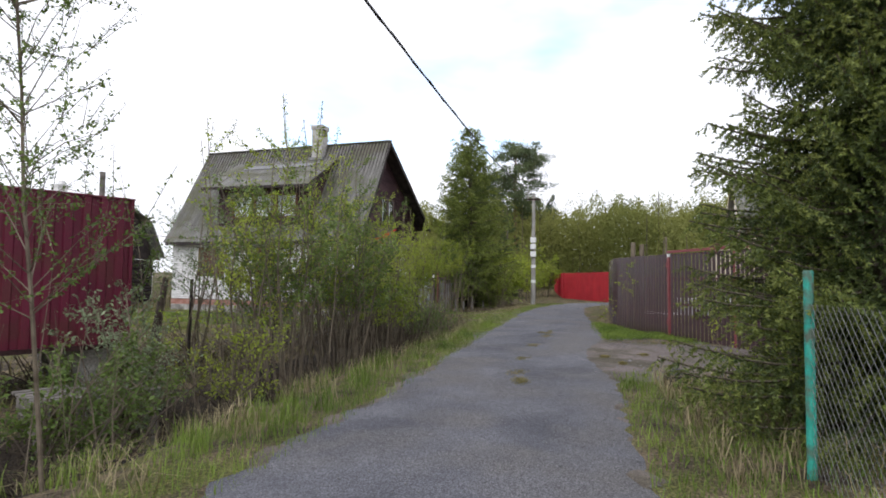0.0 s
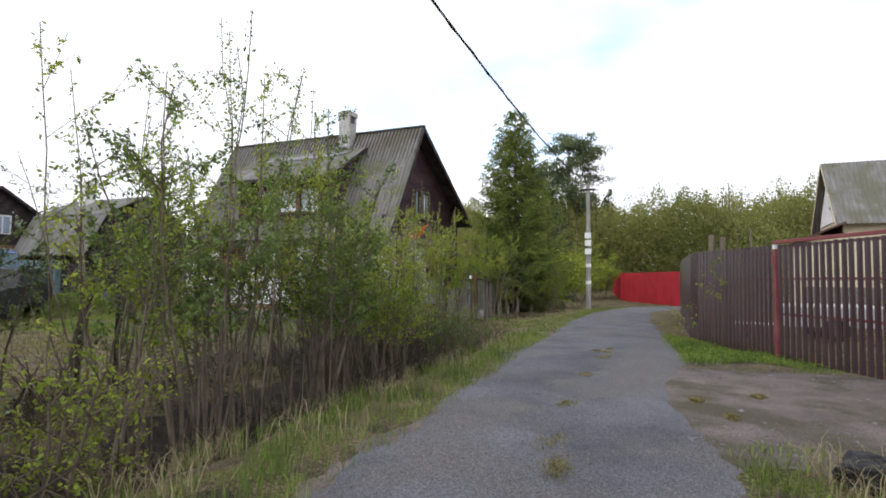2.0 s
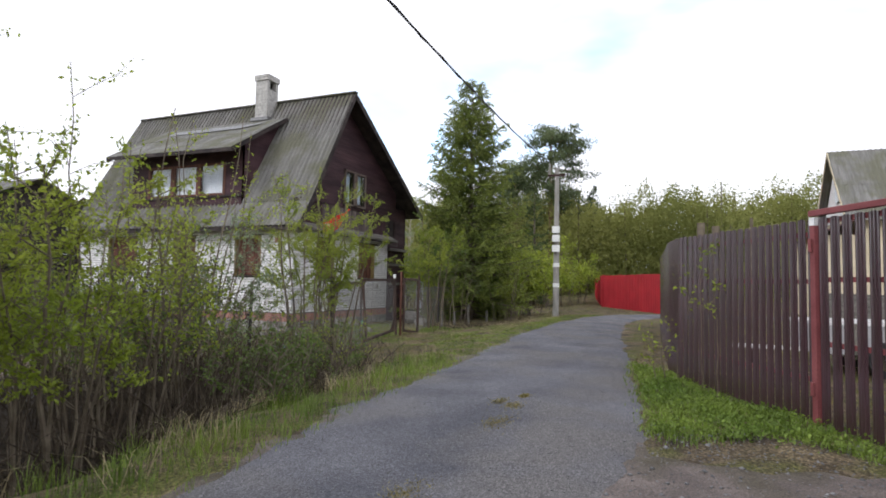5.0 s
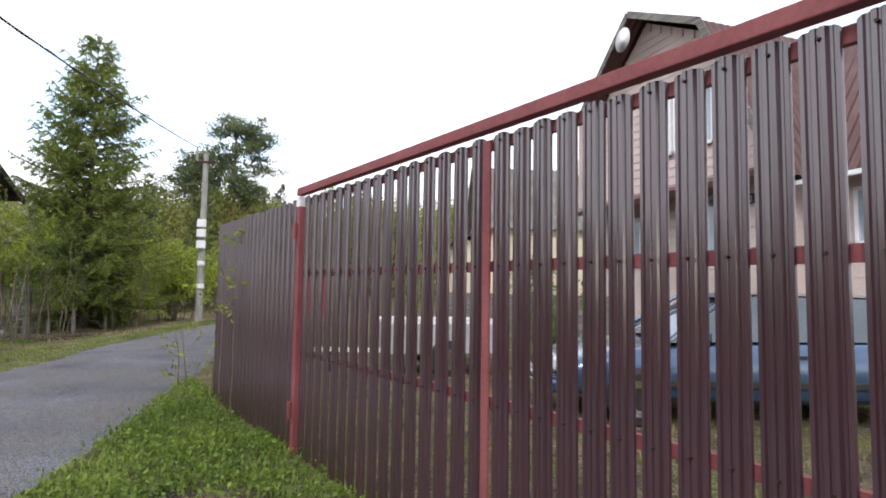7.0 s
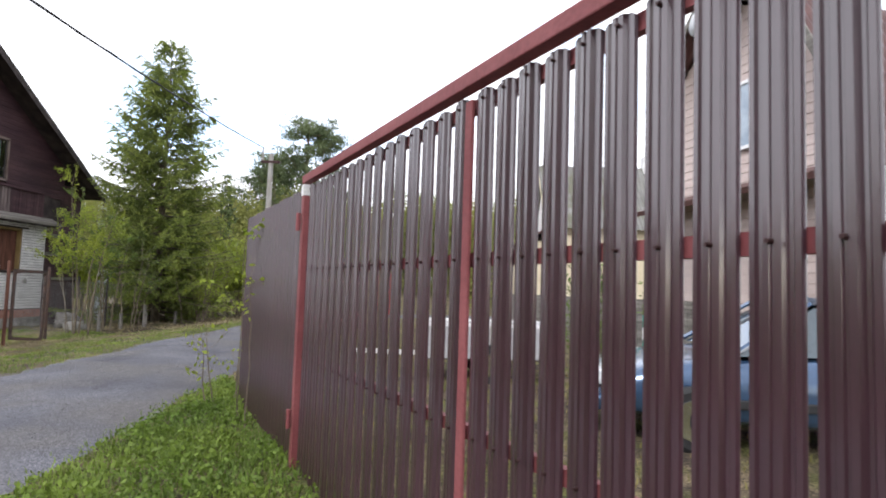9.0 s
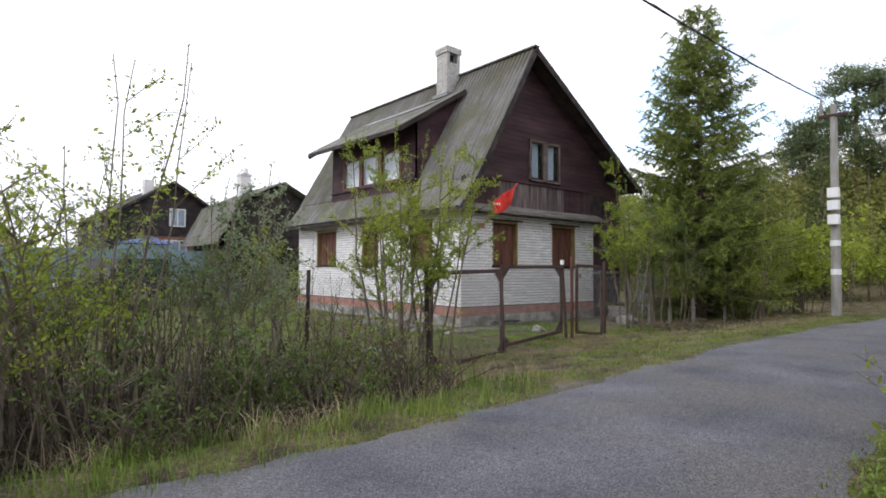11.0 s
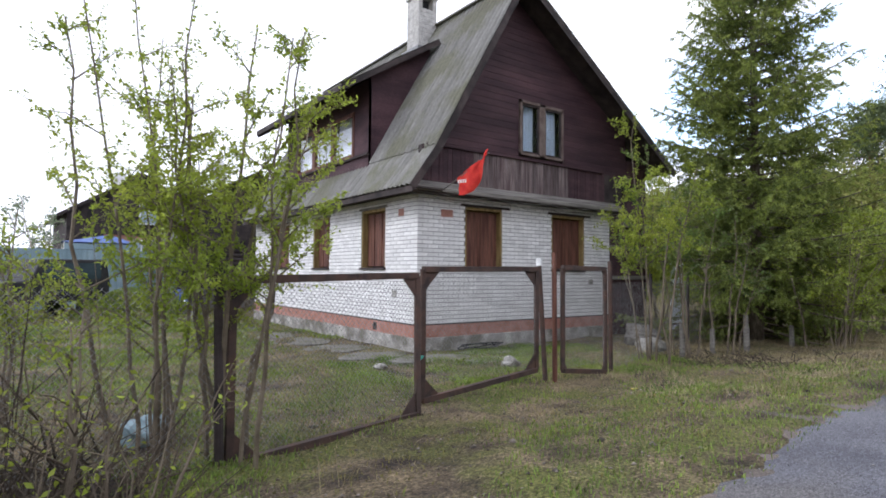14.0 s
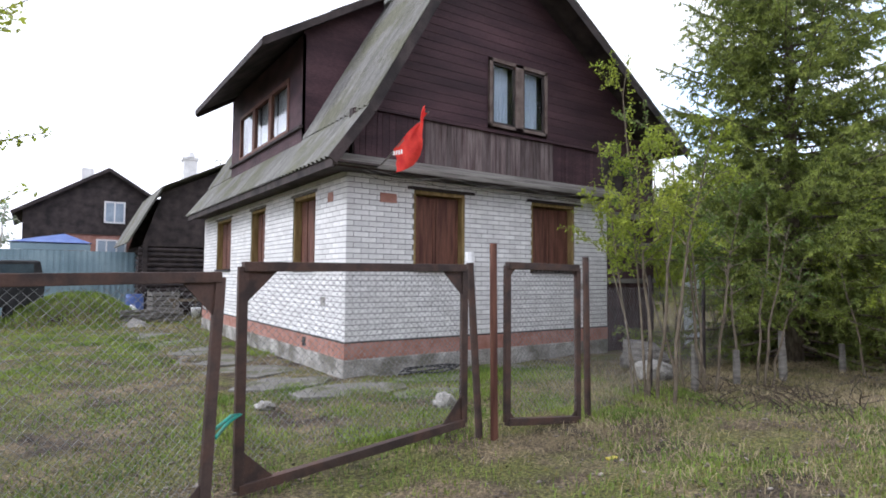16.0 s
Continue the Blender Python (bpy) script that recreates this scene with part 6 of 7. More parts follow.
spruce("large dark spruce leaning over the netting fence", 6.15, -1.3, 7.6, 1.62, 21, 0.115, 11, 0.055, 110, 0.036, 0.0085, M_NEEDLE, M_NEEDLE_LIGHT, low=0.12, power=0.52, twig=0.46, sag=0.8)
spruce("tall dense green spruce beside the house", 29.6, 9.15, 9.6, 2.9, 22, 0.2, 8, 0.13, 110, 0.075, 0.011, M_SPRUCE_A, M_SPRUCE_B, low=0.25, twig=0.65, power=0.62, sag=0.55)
spruce("slender far spruce at the bend", 45.0, 10.5, 8.0, 1.7, 23, 0.32, 6, 0.22, 30, 0.14, 0.03, M_NEEDLE, M_NEEDLE, low=0.5, twig=0.5)
for k, (x, y, h) in enumerate(((70, 14.5, 11.5), (66, 10.0, 10.5), (58, 19, 10), (72, 20, 13))):
    spruce("far spruce in the wood edge", x, y, h, 2.0, 30 + k, 0.5, 6, 0.35, 14, 0.25, 0.06, M_NEEDLE, M_PINE, low=0.8, twig=0.6)


def pine(x, y, h, seed):
    rng = np.random.default_rng(seed)
    e = thing("pine", "tall pine with an open umbrella crown", "pine tree", (x, y, H(x, y)))
    part("trunk", Geo().tube([(0, 0, -0.3), (0.15, 0, h * 0.35), (-0.05, 0.1, h * 0.7), (0.1, 0, h * 0.97)], [0.3, 0.24, 0.16, 0.04], 9), M_PINEBARK, e, smooth=True)
    g = Geo()
    V, F, n0 = [], [], 0
    for k in range(40):
        t = 0.42 + 0.56 * (k / 40) ** 0.9
        a = rng.uniform(0, 2 * math.pi)
        prof = math.sin(min(1.0, (1.03 - t) / 0.42) * math.pi * 0.62) if t > 0.58 else 0.75
        L = (0.7 + 2.9 * prof) * rng.uniform(0.55, 1.1)
        p0 = np.array((0, 0, t * h))
        p2 = p0 + np.array((math.cos(a) * L, math.sin(a) * L, rng.uniform(0.05, 0.4) * L))
        p1 = (p0 + p2) / 2 + np.array((0, 0, -0.12 * L))
        g.tube([p0, p1, p2], [0.05, 0.035, 0.012], 5, caps=False)
        for c in range(6):
            s = rng.uniform(0.4, 1.05)
            q = p0 + (p2 - p0) * s + rng.normal(0, 0.28, 3)
            m = 75
            flat = np.array((0.62, 0.62, 0.24))
            P = q + rng.normal(0, 1, (m, 3)) * flat * rng.uniform(0.45, 0.85)
            D = unit(rng.normal(0, 1, (m, 3)) + np.array((0, 0, 0.7)))
            v, f = needles(P, D, 0.3, 0.045, rng)
            V.append(v), F.append(f + n0)
            n0 += len(v)
    part("branch_frame", g, M_PINEBARK, e)
    raw("needles", np.concatenate(V), np.concatenate(F), M_PINE, e)


pine(62.8, 13.5, 16.2, 41)
pine(66.0, 18.0, 13.0, 42)

# willow thicket along the ditch
for x, off, h, sp, st, lv, mt in ((4.2, 2.3, 1.2, 0.6, 6, 800, M_LEAF_DARK), (5.3, 2.6, 1.9, 0.6, 6, 1000, M_LEAF_SILVER), (6.0, 2.0, 1.6, 0.6, 6, 500, M_LEAF), (6.9, 2.5, 3.3, 0.7, 4, 800, M_LEAF), (7.7, 2.1, 3.5, 0.8, 9, 2800, M_LEAF_DARK), (8.6, 2.5, 4.0, 0.9, 9, 3000, M_LEAF), (9.4, 2.1, 3.4, 0.8, 9, 2800, M_LEAF_DARK), (10.3, 2.4, 3.5, 0.8, 9, 2800, M_LEAF), (11.2, 2.0, 2.7, 0.7, 8, 2500, M_LEAF), (12.1, 2.3, 3.0, 0.7, 7, 1300, M_LEAF), (13.2, 2.6, 3.2, 0.7, 5, 800, M_LEAF)):
    y = float(left_edge(x)) + off
    shrub("willow_shrub", "dense young willow shrub in fresh leaf by the ditch", x, y, h, sp, st, int(lv * 3.0), 0.029, mt, int(x * 100), whips=0 if x < 6.5 else 4, side=10, start=0.2 if x < 6.5 else 0.42)
for x, y, h, sp, st, lv, mt, lab in (
        (14.6, 7.6, 2.7, 0.7, 5, 1300, M_LEAF_SILVER, "tall thin willow with sparse silvery leaves"),
        (15.7, 6.5, 1.6, 0.6, 5, 260, M_LEAF, "yellow-green willow shrub at the ditch end"),
        (16.6, 6.3, 1.7, 0.5, 5, 180, M_LEAF, "low willow shrub with few leaves"),
        (17.65, 7.6, 3.6, 0.8, 10, 6000, M_LEAF, "upright yellow-green willow at the gate"),
        (17.2, 7.75, 3.7, 0.55, 7, 4200, M_LEAF, "tall pale green willow stems at the gate"),
        (14.3, 6.3, 1.5, 0.6, 8, 650, M_LEAF_DARK, "low leafy willow in the ditch"),
        (12.7, 6.9, 1.7, 0.7, 9, 500, M_LEAF_DARK, "low dense leafy bush in the ditch"),
        (13.0, 8.0, 2.0, 0.7, 9, 600, M_LEAF, "low dense leafy bush in the ditch"),
        (13.5, 5.9, 1.4, 0.6, 9, 600, M_LEAF_DARK, "low dense leafy bush in the ditch"),
        (13.9, 7.2, 1.9, 0.7, 9, 900, M_LEAF_DARK, "low dense leafy bush in the ditch"),
        (15.1, 5.9, 1.3, 0.5, 7, 900, M_LEAF_DARK, "low leafy willow in the ditch"),
        (13.2, 8.6, 2.4, 0.8, 6, 800, M_LEAF_DARK, "tangled green shrub behind the ditch"),
        (14.9, 9.0, 2.4, 0.9, 6, 900, M_LEAF_DARK, "tangled green shrub behind the ditch"),
        (16.3, 9.6, 2.2, 0.8, 6, 1100, M_LEAF, "tangled green shrub behind the ditch"),
        (11.3, 8.8, 2.6, 0.9, 6, 600, M_LEAF_DARK, "tangled green shrub behind the ditch"),
        (8.6, 8.4, 3.6, 0.8, 5, 1000, M_LEAF_SILVER, "tall silvery willow behind the ditch"),
        (7.4, 8.6, 3.0, 0.7, 4, 1000, M_LEAF_DARK, "young rowan with open crown"),
        (3.6, 5.4, 1.5, 0.7, 7, 900, M_LEAF_DARK, "low leafy bush before the container"),
        (4.7, 5.9, 1.3, 0.6, 6, 800, M_LEAF_DARK, "low leafy bush before the container"),
        (25.15, 8.75, 3.9, 0.7, 5, 3000, M_LEAF, "young tree with two pale stems by the netting"),
        (26.2, 8.75, 3.6, 0.8, 4, 2400, M_LEAF_DARK, "leafy young tree by the netting"),
        (26.9, 8.5, 2.5, 0.7, 3, 350, M_LEAF_DARK, "green shrub at the foot of the spruce"),
        (29.3, 7.5, 2.5, 0.9, 8, 1700, M_LEAF, "green shrub beyond the spruce"),
        (24.0, 24.0, 2.2, 0.8, 5, 700, M_LEAF_DARK, "small bush by the shed")):
    shrub("willow_shrub" if "willow" in lab else "shrub", lab, x, y, h, sp, st, int(lv * 2.6), 0.022 if 17 < x < 18 else 0.028, mt, int(x * 131 + y * 17), whips=1 if h > 2.2 and not 17 < x < 18 else 0, side=9, thick=0.022, reach=0.75 if 17 < x < 18 else 1.0, start=0.55 if 25 < x < 28 else 0.45 if "dense leafy" in lab else 0.3)
for k, (x, y, h) in enumerate(((31.2, 8.4, 3.2), (32.7, 8.9, 3.5), (34.3, 8.5, 3.3))):
    shrub("willow_shrub", "soft bright green willow beside the spruce", x, y, h, 1.0, 9, 6500, 0.045, M_LEAF, 860 + k, side=9, start=0.35)
rg = random.Random(4)
for i in range(26):
    x, y = rg.uniform(30.5, 50), rg.uniform(7.2, 16)
    shrub("willow_shrub", "soft green willow thicket beyond the pole", x, y, rg.uniform(2.6, 4.6), 1.1, 7, 1300, 0.1, M_LEAF, 900 + i, bark=M_BARK, side=7)
for i, (x, y, h) in enumerate(((16.8, 33.0, 5), (34.0, 33.0, 9), (40, 22, 9.5), (43, 19, 9), (38, 27, 8), (12.0, 33.0, 7), (27, 40, 9), (45, 15, 8), (8.0, 21.0, 4.5), (5.0, 24.0, 6.0))):
    shrub("birch", "slender birch in sparse first leaf", x, y, h, 1.0, 2, 900, 0.09, M_LEAF_SILVER, 1200 + i, bark=M_BIRCH, side=16, thick=0.06, category="birch tree", start=0.25)
shrub("birch", "young birch with a pale trunk beside the container", 3.02, 4.18, 5.4, 0.3, 1, 6500, 0.018, M_LEAF_DARK, 77, bark=M_TWIG, side=90, thick=0.016, category="birch tree", start=0.22, reach=0.5)
shrub("ivy_shoot", "young climbing shoot on the picket fence", 16.35, 1.32, 1.0, 0.15, 3, 90, 0.035, M_LEAF, 78, side=4, thick=0.006, category="climbing plant")
shrub("ivy_shoot", "young climbing shoot on the picket fence", 15.6, 0.82, 1.9, 0.1, 2, 110, 0.035, M_LEAF, 79, side=5, thick=0.006, category="climbing plant", start=0.6)
shrub("shrub", "green clipped bush behind the trailer", 20.3, -3.6, 1.9, 0.6, 9, 2600, 0.05, M_LEAF_DARK, 80, start=0.05, side=10)
shrub("shrub", "sprouting twigs beside the driveway", 7.6, -0.9, 1.1, 0.6, 6, 350, 0.035, M_LEAF, 81)


# far woods: leafy clumps and pale trunks
def woods(n, seed):
    rng = np.random.default_rng(seed)
    P, S, g = [], [], Geo()
    for k in range(n):
        x = rng.uniform(58, 92)
        y = rng.uniform(-45, 48)
        if k % 4 == 0:
            x = rng.uniform(48, 60)
            if -1 < y < 9.5:
                continue
        h = rng.uniform(7.4, 10.6) if x > 60 else rng.uniform(3.5, 6.0)
        z = H(x, y)
        g.tube([(x, y, z), (x + rng.normal(0, 0.2), y + rng.normal(0, 0.2), z + h * 0.95)], [0.11, 0.03], 5, caps=False)
        for c in range(15):
            t = rng.uniform(0.04, 1.0)
            rad = 1.7 * math.sin(min(1, t * 0.9 + 0.12) * math.pi) ** 0.7 + 0.25
            a = rng.uniform(0, 2 * math.pi)
            q = np.array((x + math.cos(a) * rad * rng.uniform(0.2, 1), y + math.sin(a) * rad * rng.uniform(0.2, 1), z + t * h))
            m = 34
            P.append(q + rng.normal(0, 1, (m, 3)) * np.array((0.55, 0.55, 0.65)))
    # undergrowth and crowns that close the wood
    m = 170000
    fx, fy = rng.uniform(60, 67, m), rng.uniform(-38, 44, m)
    top = 8.4 + 0.9 * np.sin(0.55 * fy + 0.3 * fx) + 0.7 * np.sin(1.35 * fy - 0.7 * fx) + 0.5 * np.sin(2.9 * fy)
    P.append(np.stack([fx, fy, height(fx, fy) + top * rng.uniform(0, 1, m) ** 0.75], 1))
    bx, by = rng.uniform(67, 73, 90000), rng.uniform(-48, 54, 90000)
    back = np.stack([bx, by, height(bx, by) + (8.0 + 0.8 * np.sin(0.7 * by)) * rng.uniform(0, 1, 90000)], 1)
    P = np.concatenate(P)
    e = thing("far_woods", "distant spring wood of birches and willows", "woods", (0, 0, 0), kind="stuff")
    part("trunk_rows", g, M_BARK, e)["kind"] = "stuff"
    leaf_mesh("foliage", P, 0.15, M_FAR, e, rng)
    leaf_mesh("inner_foliage", back, 0.26, M_FAR, e, rng)


woods(470, 51)


# dead brush and bare shoots in the ditch
def brush(name, label, n, seed, mat, steep, r_hi, reach, x0=3.0, x1=17.0, mid=2.3):
    rng = np.random.default_rng(seed)
    g = Geo()
    for k in range(n):
        x = rng.uniform(x0, x1)
        y = float(left_edge(x)) + max(1.35, rng.normal(mid, 0.6))
        z = H(x, y)
        a = rng.uniform(0, 2 * math.pi)
        L = reach * rng.uniform(0.3, 1.0) ** 1.5
        up = rng.uniform(*steep)
        out = L / math.hypot(1, up)
        p2 = (x + math.cos(a) * out, y + math.sin(a) * out * 0.7, z + up * out)
        p1 = (x + math.cos(a) * out * 0.45 + rng.normal(0, 0.06), y + math.sin(a) * out * 0.3, z + up * out * 0.55)
        r = rng.uniform(0.003, r_hi)
        g.tube([(x, y, z - 0.05), p1, p2], [r, r * 0.8, r * 0.3], 4, caps=False)
    tagged(part(name, g, mat), label, "dead branches", kind="stuff")


brush("dead_brush", "dark tangle of dead branches in the ditch", 850, 61, M_DEAD, (0.05, 1.0), 0.013, 1.1)
brush("bare_shoots", "thin pale bare shoots standing in the ditch", 260, 62, M_TWIG, (1.5, 9.0), 0.008, 1.7)
brush("dead_brush", "brown heap of dead stalks at the ditch end", 700, 63, M_DEAD, (0.1, 1.6), 0.009, 0.9, 12.0, 17.0, 2.6)
brush("dead_brush", "dark arching dead branches over the ditch end", 520, 66, M_DEAD, (0.3, 2.2), 0.011, 1.3, 12.3, 17.0, 2.9)
brush("bare_shoots", "dark bare twigs standing in the ditch end", 520, 67, M_DEAD, (1.2, 7.0), 0.007, 1.7, 11.0, 16.4, 3.1)
brush("dead_brush", "pale dry stalks leaning over the ditch end", 320, 64, M_TWIG, (0.6, 3.0), 0.005, 0.8, 12.5, 17.2, 2.2)
brush("dead_brush", "dark dead stalks over the rough ground behind the ditch", 700, 68, M_DEAD, (0.05, 1.2), 0.01, 1.1, 4.5, 13.0, 4.6)
brush("dead_brush", "low heap of dark dead twigs in the straw", 220, 65, M_DEAD, (0.05, 0.6), 0.008, 0.6, 25.2, 26.9, 2.75)
tyre = thing("tyre", "old black tyre half sunk in the ditch", "tyre", (15.9, 6.85, H(15.9, 6.85) + 0.16), 30)
bmt = Geo()
R, r, n1, n2 = 0.3, 0.11, 28, 10
bmt.add([((R + r * math.cos(q)) * math.cos(p), (R + r * math.cos(q)) * 0.75 * math.sin(p), 1.1 * r * math.sin(q) + 0.25 * math.sin(p)) for p in [2 * math.pi * i / n1 for i in range(n1)] for q in [2 * math.pi * j / n2 for j in range(n2)]],
        [(i * n2 + j, ((i + 1) % n1) * n2 + j, ((i + 1) % n1) * n2 + (j + 1) % n2, i * n2 + (j + 1) % n2) for i in range(n1) for j in range(n2)])
part("carcass", bmt, M_BLACK, tyre, smooth=True)
stem = thing("dead_stump", "broken dark leaning trunk behind the ditch", "dead tree", (8.6, 9.0, H(8.6, 9.0)))
part("trunk", Geo().tube([(0, 0, -0.1), (0.1, 0.05, 0.6), (0.32, 0.1, 1.5)], [0.09, 0.08, 0.05], 8), M_DEAD, stem)
log = thing("fallen_log", "dark fallen log across the ditch", "log", (12.8, 5.9, -0.55))
part("log", Geo().tube([(-1.0, -0.2, 0.05), (0, 0, 0.12), (1.1, 0.3, 0.22)], [0.1, 0.12, 0.09], 9), M_DEAD, log)


# grass
def blades(name, label, P, hgt, width, lean, mat, seed, category="grass"):
    rng = np.random.default_rng(seed)
    n = len(P)
    a = rng.uniform(0, 2 * math.pi, n)
    d = np.stack([np.cos(a), np.sin(a), 0 * a], 1)
    b = np.stack([-np.sin(a), np.cos(a), 0 * a], 1)
    h = (hgt * rng.uniform(0.45, 1.3, n))[:, None]
    w = (width * rng.uniform(0.7, 1.3, n))[:, None]
    le = (lean * rng.uniform(0.1, 1.2, n))[:, None] * h
    up = np.array((0, 0, 1.0))
    mid = P + d * le * 0.35 + up * h * 0.6
    tip = P + d * le + up * h * (1 - 0.25 * np.minimum(le / h, 1.5))
    v = np.stack([P - b * w, P + b * w, mid + b * w * 0.8, mid - b * w * 0.8, tip], 1).reshape(-1, 3)
    i = np.arange(n)[:, None] * 5
    f = np.concatenate([i + np.array([[0, 1, 2]]), i + np.array([[0, 2, 3]]), i + np.array([[3, 2, 4]])], 1).reshape(-1, 3)
    return tagged(raw(name, v, f, mat), label, category, kind="stuff")


def scatter(n, x0, x1, y0, y1, keep, seed, clump=0.0, k=0):
    rng = np.random.default_rng(seed)
    x, y = rng.uniform(x0, x1, n), rng.uniform(y0, y1, n)
    if clump:
        c = rng.integers(0, k, n)
        cx, cy = rng.uniform(x0, x1, k), rng.uniform(y0, y1, k)
        x, y = cx[c] + rng.normal(0, clump, n), cy[c] + rng.normal(0, clump, n)
    m = keep(x, y, rng)
    x, y = x[m], y[m]
    return np.stack([x, y, height(x, y)], 1)


def road_mid(x):
    return np.interp(x, [c[0] for c in ROAD_C[:9]], [c[1] for c in ROAD_C[:9]])


def road_half(x):
    return np.interp(x, [-40, 0, 8, 14, 22, 28, 34], [1.35, 1.3, 1.35, 1.4, 1.27, 1.05, 1.1])


def left_d(x, y):
    return y - road_mid(x) - road_half(x)


def right_d(x, y):
    return road_mid(x) - road_half(x) - y


def in_drive(x, y):
    return (x > 8.4 + 0.25 * np.sin(3 * y)) & (x < 13.15 + 0.15 * np.sin(5 * y)) & (y < 2)


def gate_side(x, y):
    """Metres towards the lane from the gate line."""
    return (x - P1[0]) * DD.y - (y - P1[1]) * DD.x


def verge_l(x, y, r):
    d = left_d(x, y)
    return (d > -0.12 + r.uniform(-0.1, 0.1, len(x))) & (d < 0.95 + 0.3 * np.sin(1.7 * x)) & (r.uniform(0, 1, len(x)) < np.where(x > 17.5, 0.35, 1.0))


blades("verge_grass", "short green grass along the lane edge", scatter(36000, 15.5, 33, 3, 7.5, lambda x, y, r: (left_d(x, y) > -0.12 + r.uniform(-0.12, 0.1, len(x))) & (left_d(x, y) < 1.3 + 0.5 * np.sin(1.3 * x)), 33), 0.045, 0.0035, 1.0, M_GRASS, 34)
blades("verge_grass", "fresh green grass along the lane edge", scatter(52000, -1, 16.5, 1.5, 7, verge_l, 1), 0.095, 0.0026, 0.9, M_GRASS, 2)
blades("verge_grass", "tall tufts of fresh grass along the ditch", scatter(9000, 1, 17, 3, 6.2, lambda x, y, r: (left_d(x, y) > 0.15) & (left_d(x, y) < 1.3), 3, 0.07, 200), 0.22, 0.0028, 0.7, M_GRASS, 4)
blades("dry_grass", "pale dry straw among the verge grass", scatter(13000, 0, 19, 2, 9, lambda x, y, r: (left_d(x, y) > 0.25) & (left_d(x, y) < 1.7 + (x > 24) * 2.5) & ((x < 17.5) | (x > 22) | (left_d(x, y) > 1.2)), 5, 0.12, 330), 0.26, 0.0028, 1.5, M_STRAW, 6)
blades("verge_grass", "green grass by the netting fence", scatter(26000, -2, 9.2, -3, 1.3, lambda x, y, r: (right_d(x, y) > -0.05 + r.uniform(-0.08, 0.08, len(x))) & ~in_drive(x, y), 7), 0.095, 0.0035, 0.8, M_GRASS, 8)
blades("dry_grass", "pale dry straw under the spruce", scatter(5000, 0, 8.2, -2, 0.7, lambda x, y, r: right_d(x, y) > 0.35, 9, 0.12, 120), 0.26, 0.003, 1.3, M_STRAW, 10)
blades("verge_grass", "low green weeds along the picket fence", scatter(46000, 12.6, 34, -0.8, 4.2, lambda x, y, r: (right_d(x, y) > -0.08 + r.uniform(-0.15, 0.1, len(x))) & (gate_side(x, y) > (-0.15)) & (x > 13.4 + 0.25 * np.sin(4 * y)) & ((x < 18) | (r.uniform(0, 1, len(x)) < 0.35)), 11), 0.06, 0.0045, 1.0, M_GRASS, 12)
blades("verge_grass", "lush low green weeds at the fence corner", scatter(26000, 13.2, 18.5, -0.3, 2.4, lambda x, y, r: (right_d(x, y) > 0.02 + r.uniform(-0.1, 0.1, len(x))) & (gate_side(x, y) > -0.05) & (x > 13.55 + 0.3 * np.sin(4 * y)) & (r.uniform(0, 1, len(x)) < 0.35 + 0.65 * (np.sin(3.1 * x + 2 * y) * np.sin(2.3 * x - 3.7 * y) > -0.15)), 35), 0.07, 0.0042, 1.1, M_GRASS, 36)
PW = scatter(26000, 13.3, 19, -0.6, 3.0, lambda x, y, r: (right_d(x, y) > 0.0) & (gate_side(x, y) > -0.1) & (x > 13.45), 13, 0.12, 260)
PW[:, 2] += np.random.default_rng(3).uniform(0.005, 0.08, len(PW))
wd = thing("weeds", "broad-leaved green weeds along the fence foot", "weeds", (0, 0, 0), kind="stuff")
leaf_mesh("foliage", PW, 0.026, M_GRASS, wd, np.random.default_rng(14), 1.4, -0.4)
blades("yard_grass", "thin olive grass of the house yard", scatter(95000, 15, 34, 4.5, 24, lambda x, y, r: (left_d(x, y) > 0.4) & ~((x > 22.5) & (y > 12.2)) & (r.uniform(0, 1, len(x)) < 0.1 + 0.8 * (np.sin(1.3 * x + 0.8 * y) * np.sin(0.9 * x - 1.7 * y) + 0.35 * np.sin(4.1 * x + 2.7 * y) * np.sin(3.3 * y - 2.1 * x) > -0.05)), 15), 0.032, 0.004, 1.2, M_LAWN, 16)
blades("yard_grass", "green grass tufts in the yard", scatter(52000, 15, 26, 5, 26, lambda x, y, r: (left_d(x, y) > 0.5) & ~((x > 22.5) & (y > 12.2)), 17, 0.32, 120), 0.05, 0.004, 0.9, M_GRASS, 18)
blades("yard_grass", "bright green grass along the path and the back of the yard", scatter(60000, 14, 22.4, 9, 25, lambda x, y, r: (r.uniform(0, 1, len(x)) < 0.25 + 0.75 * smooth01(12.0, 17.0, y)) & (np.abs(x - 21.5) > 0.7), 37, 0.3, 170), 0.06, 0.0045, 0.9, M_GRASS, 38)
blades("yard_grass", "bright green grass between gate and house", scatter(16000, 20.5, 26, 8.3, 12.0, lambda x, y, r: x > 0, 39, 0.2, 36), 0.07, 0.004, 0.9, M_GRASS, 40)
blades("dry_grass", "matted pale straw before the netting", scatter(34000, 22.5, 33, 5.6, 10.8, lambda x, y, r: left_d(x, y) > 0.7, 19, 0.3, 190), 0.065, 0.0028, 2.2, M_STRAW, 20)
blades("dry_grass", "scattered dead stalks in the yard", scatter(5000, 15, 24, 5, 12, lambda x, y, r: left_d(x, y) > 0.6, 21), 0.035, 0.0022, 2.5, M_STRAW, 22)
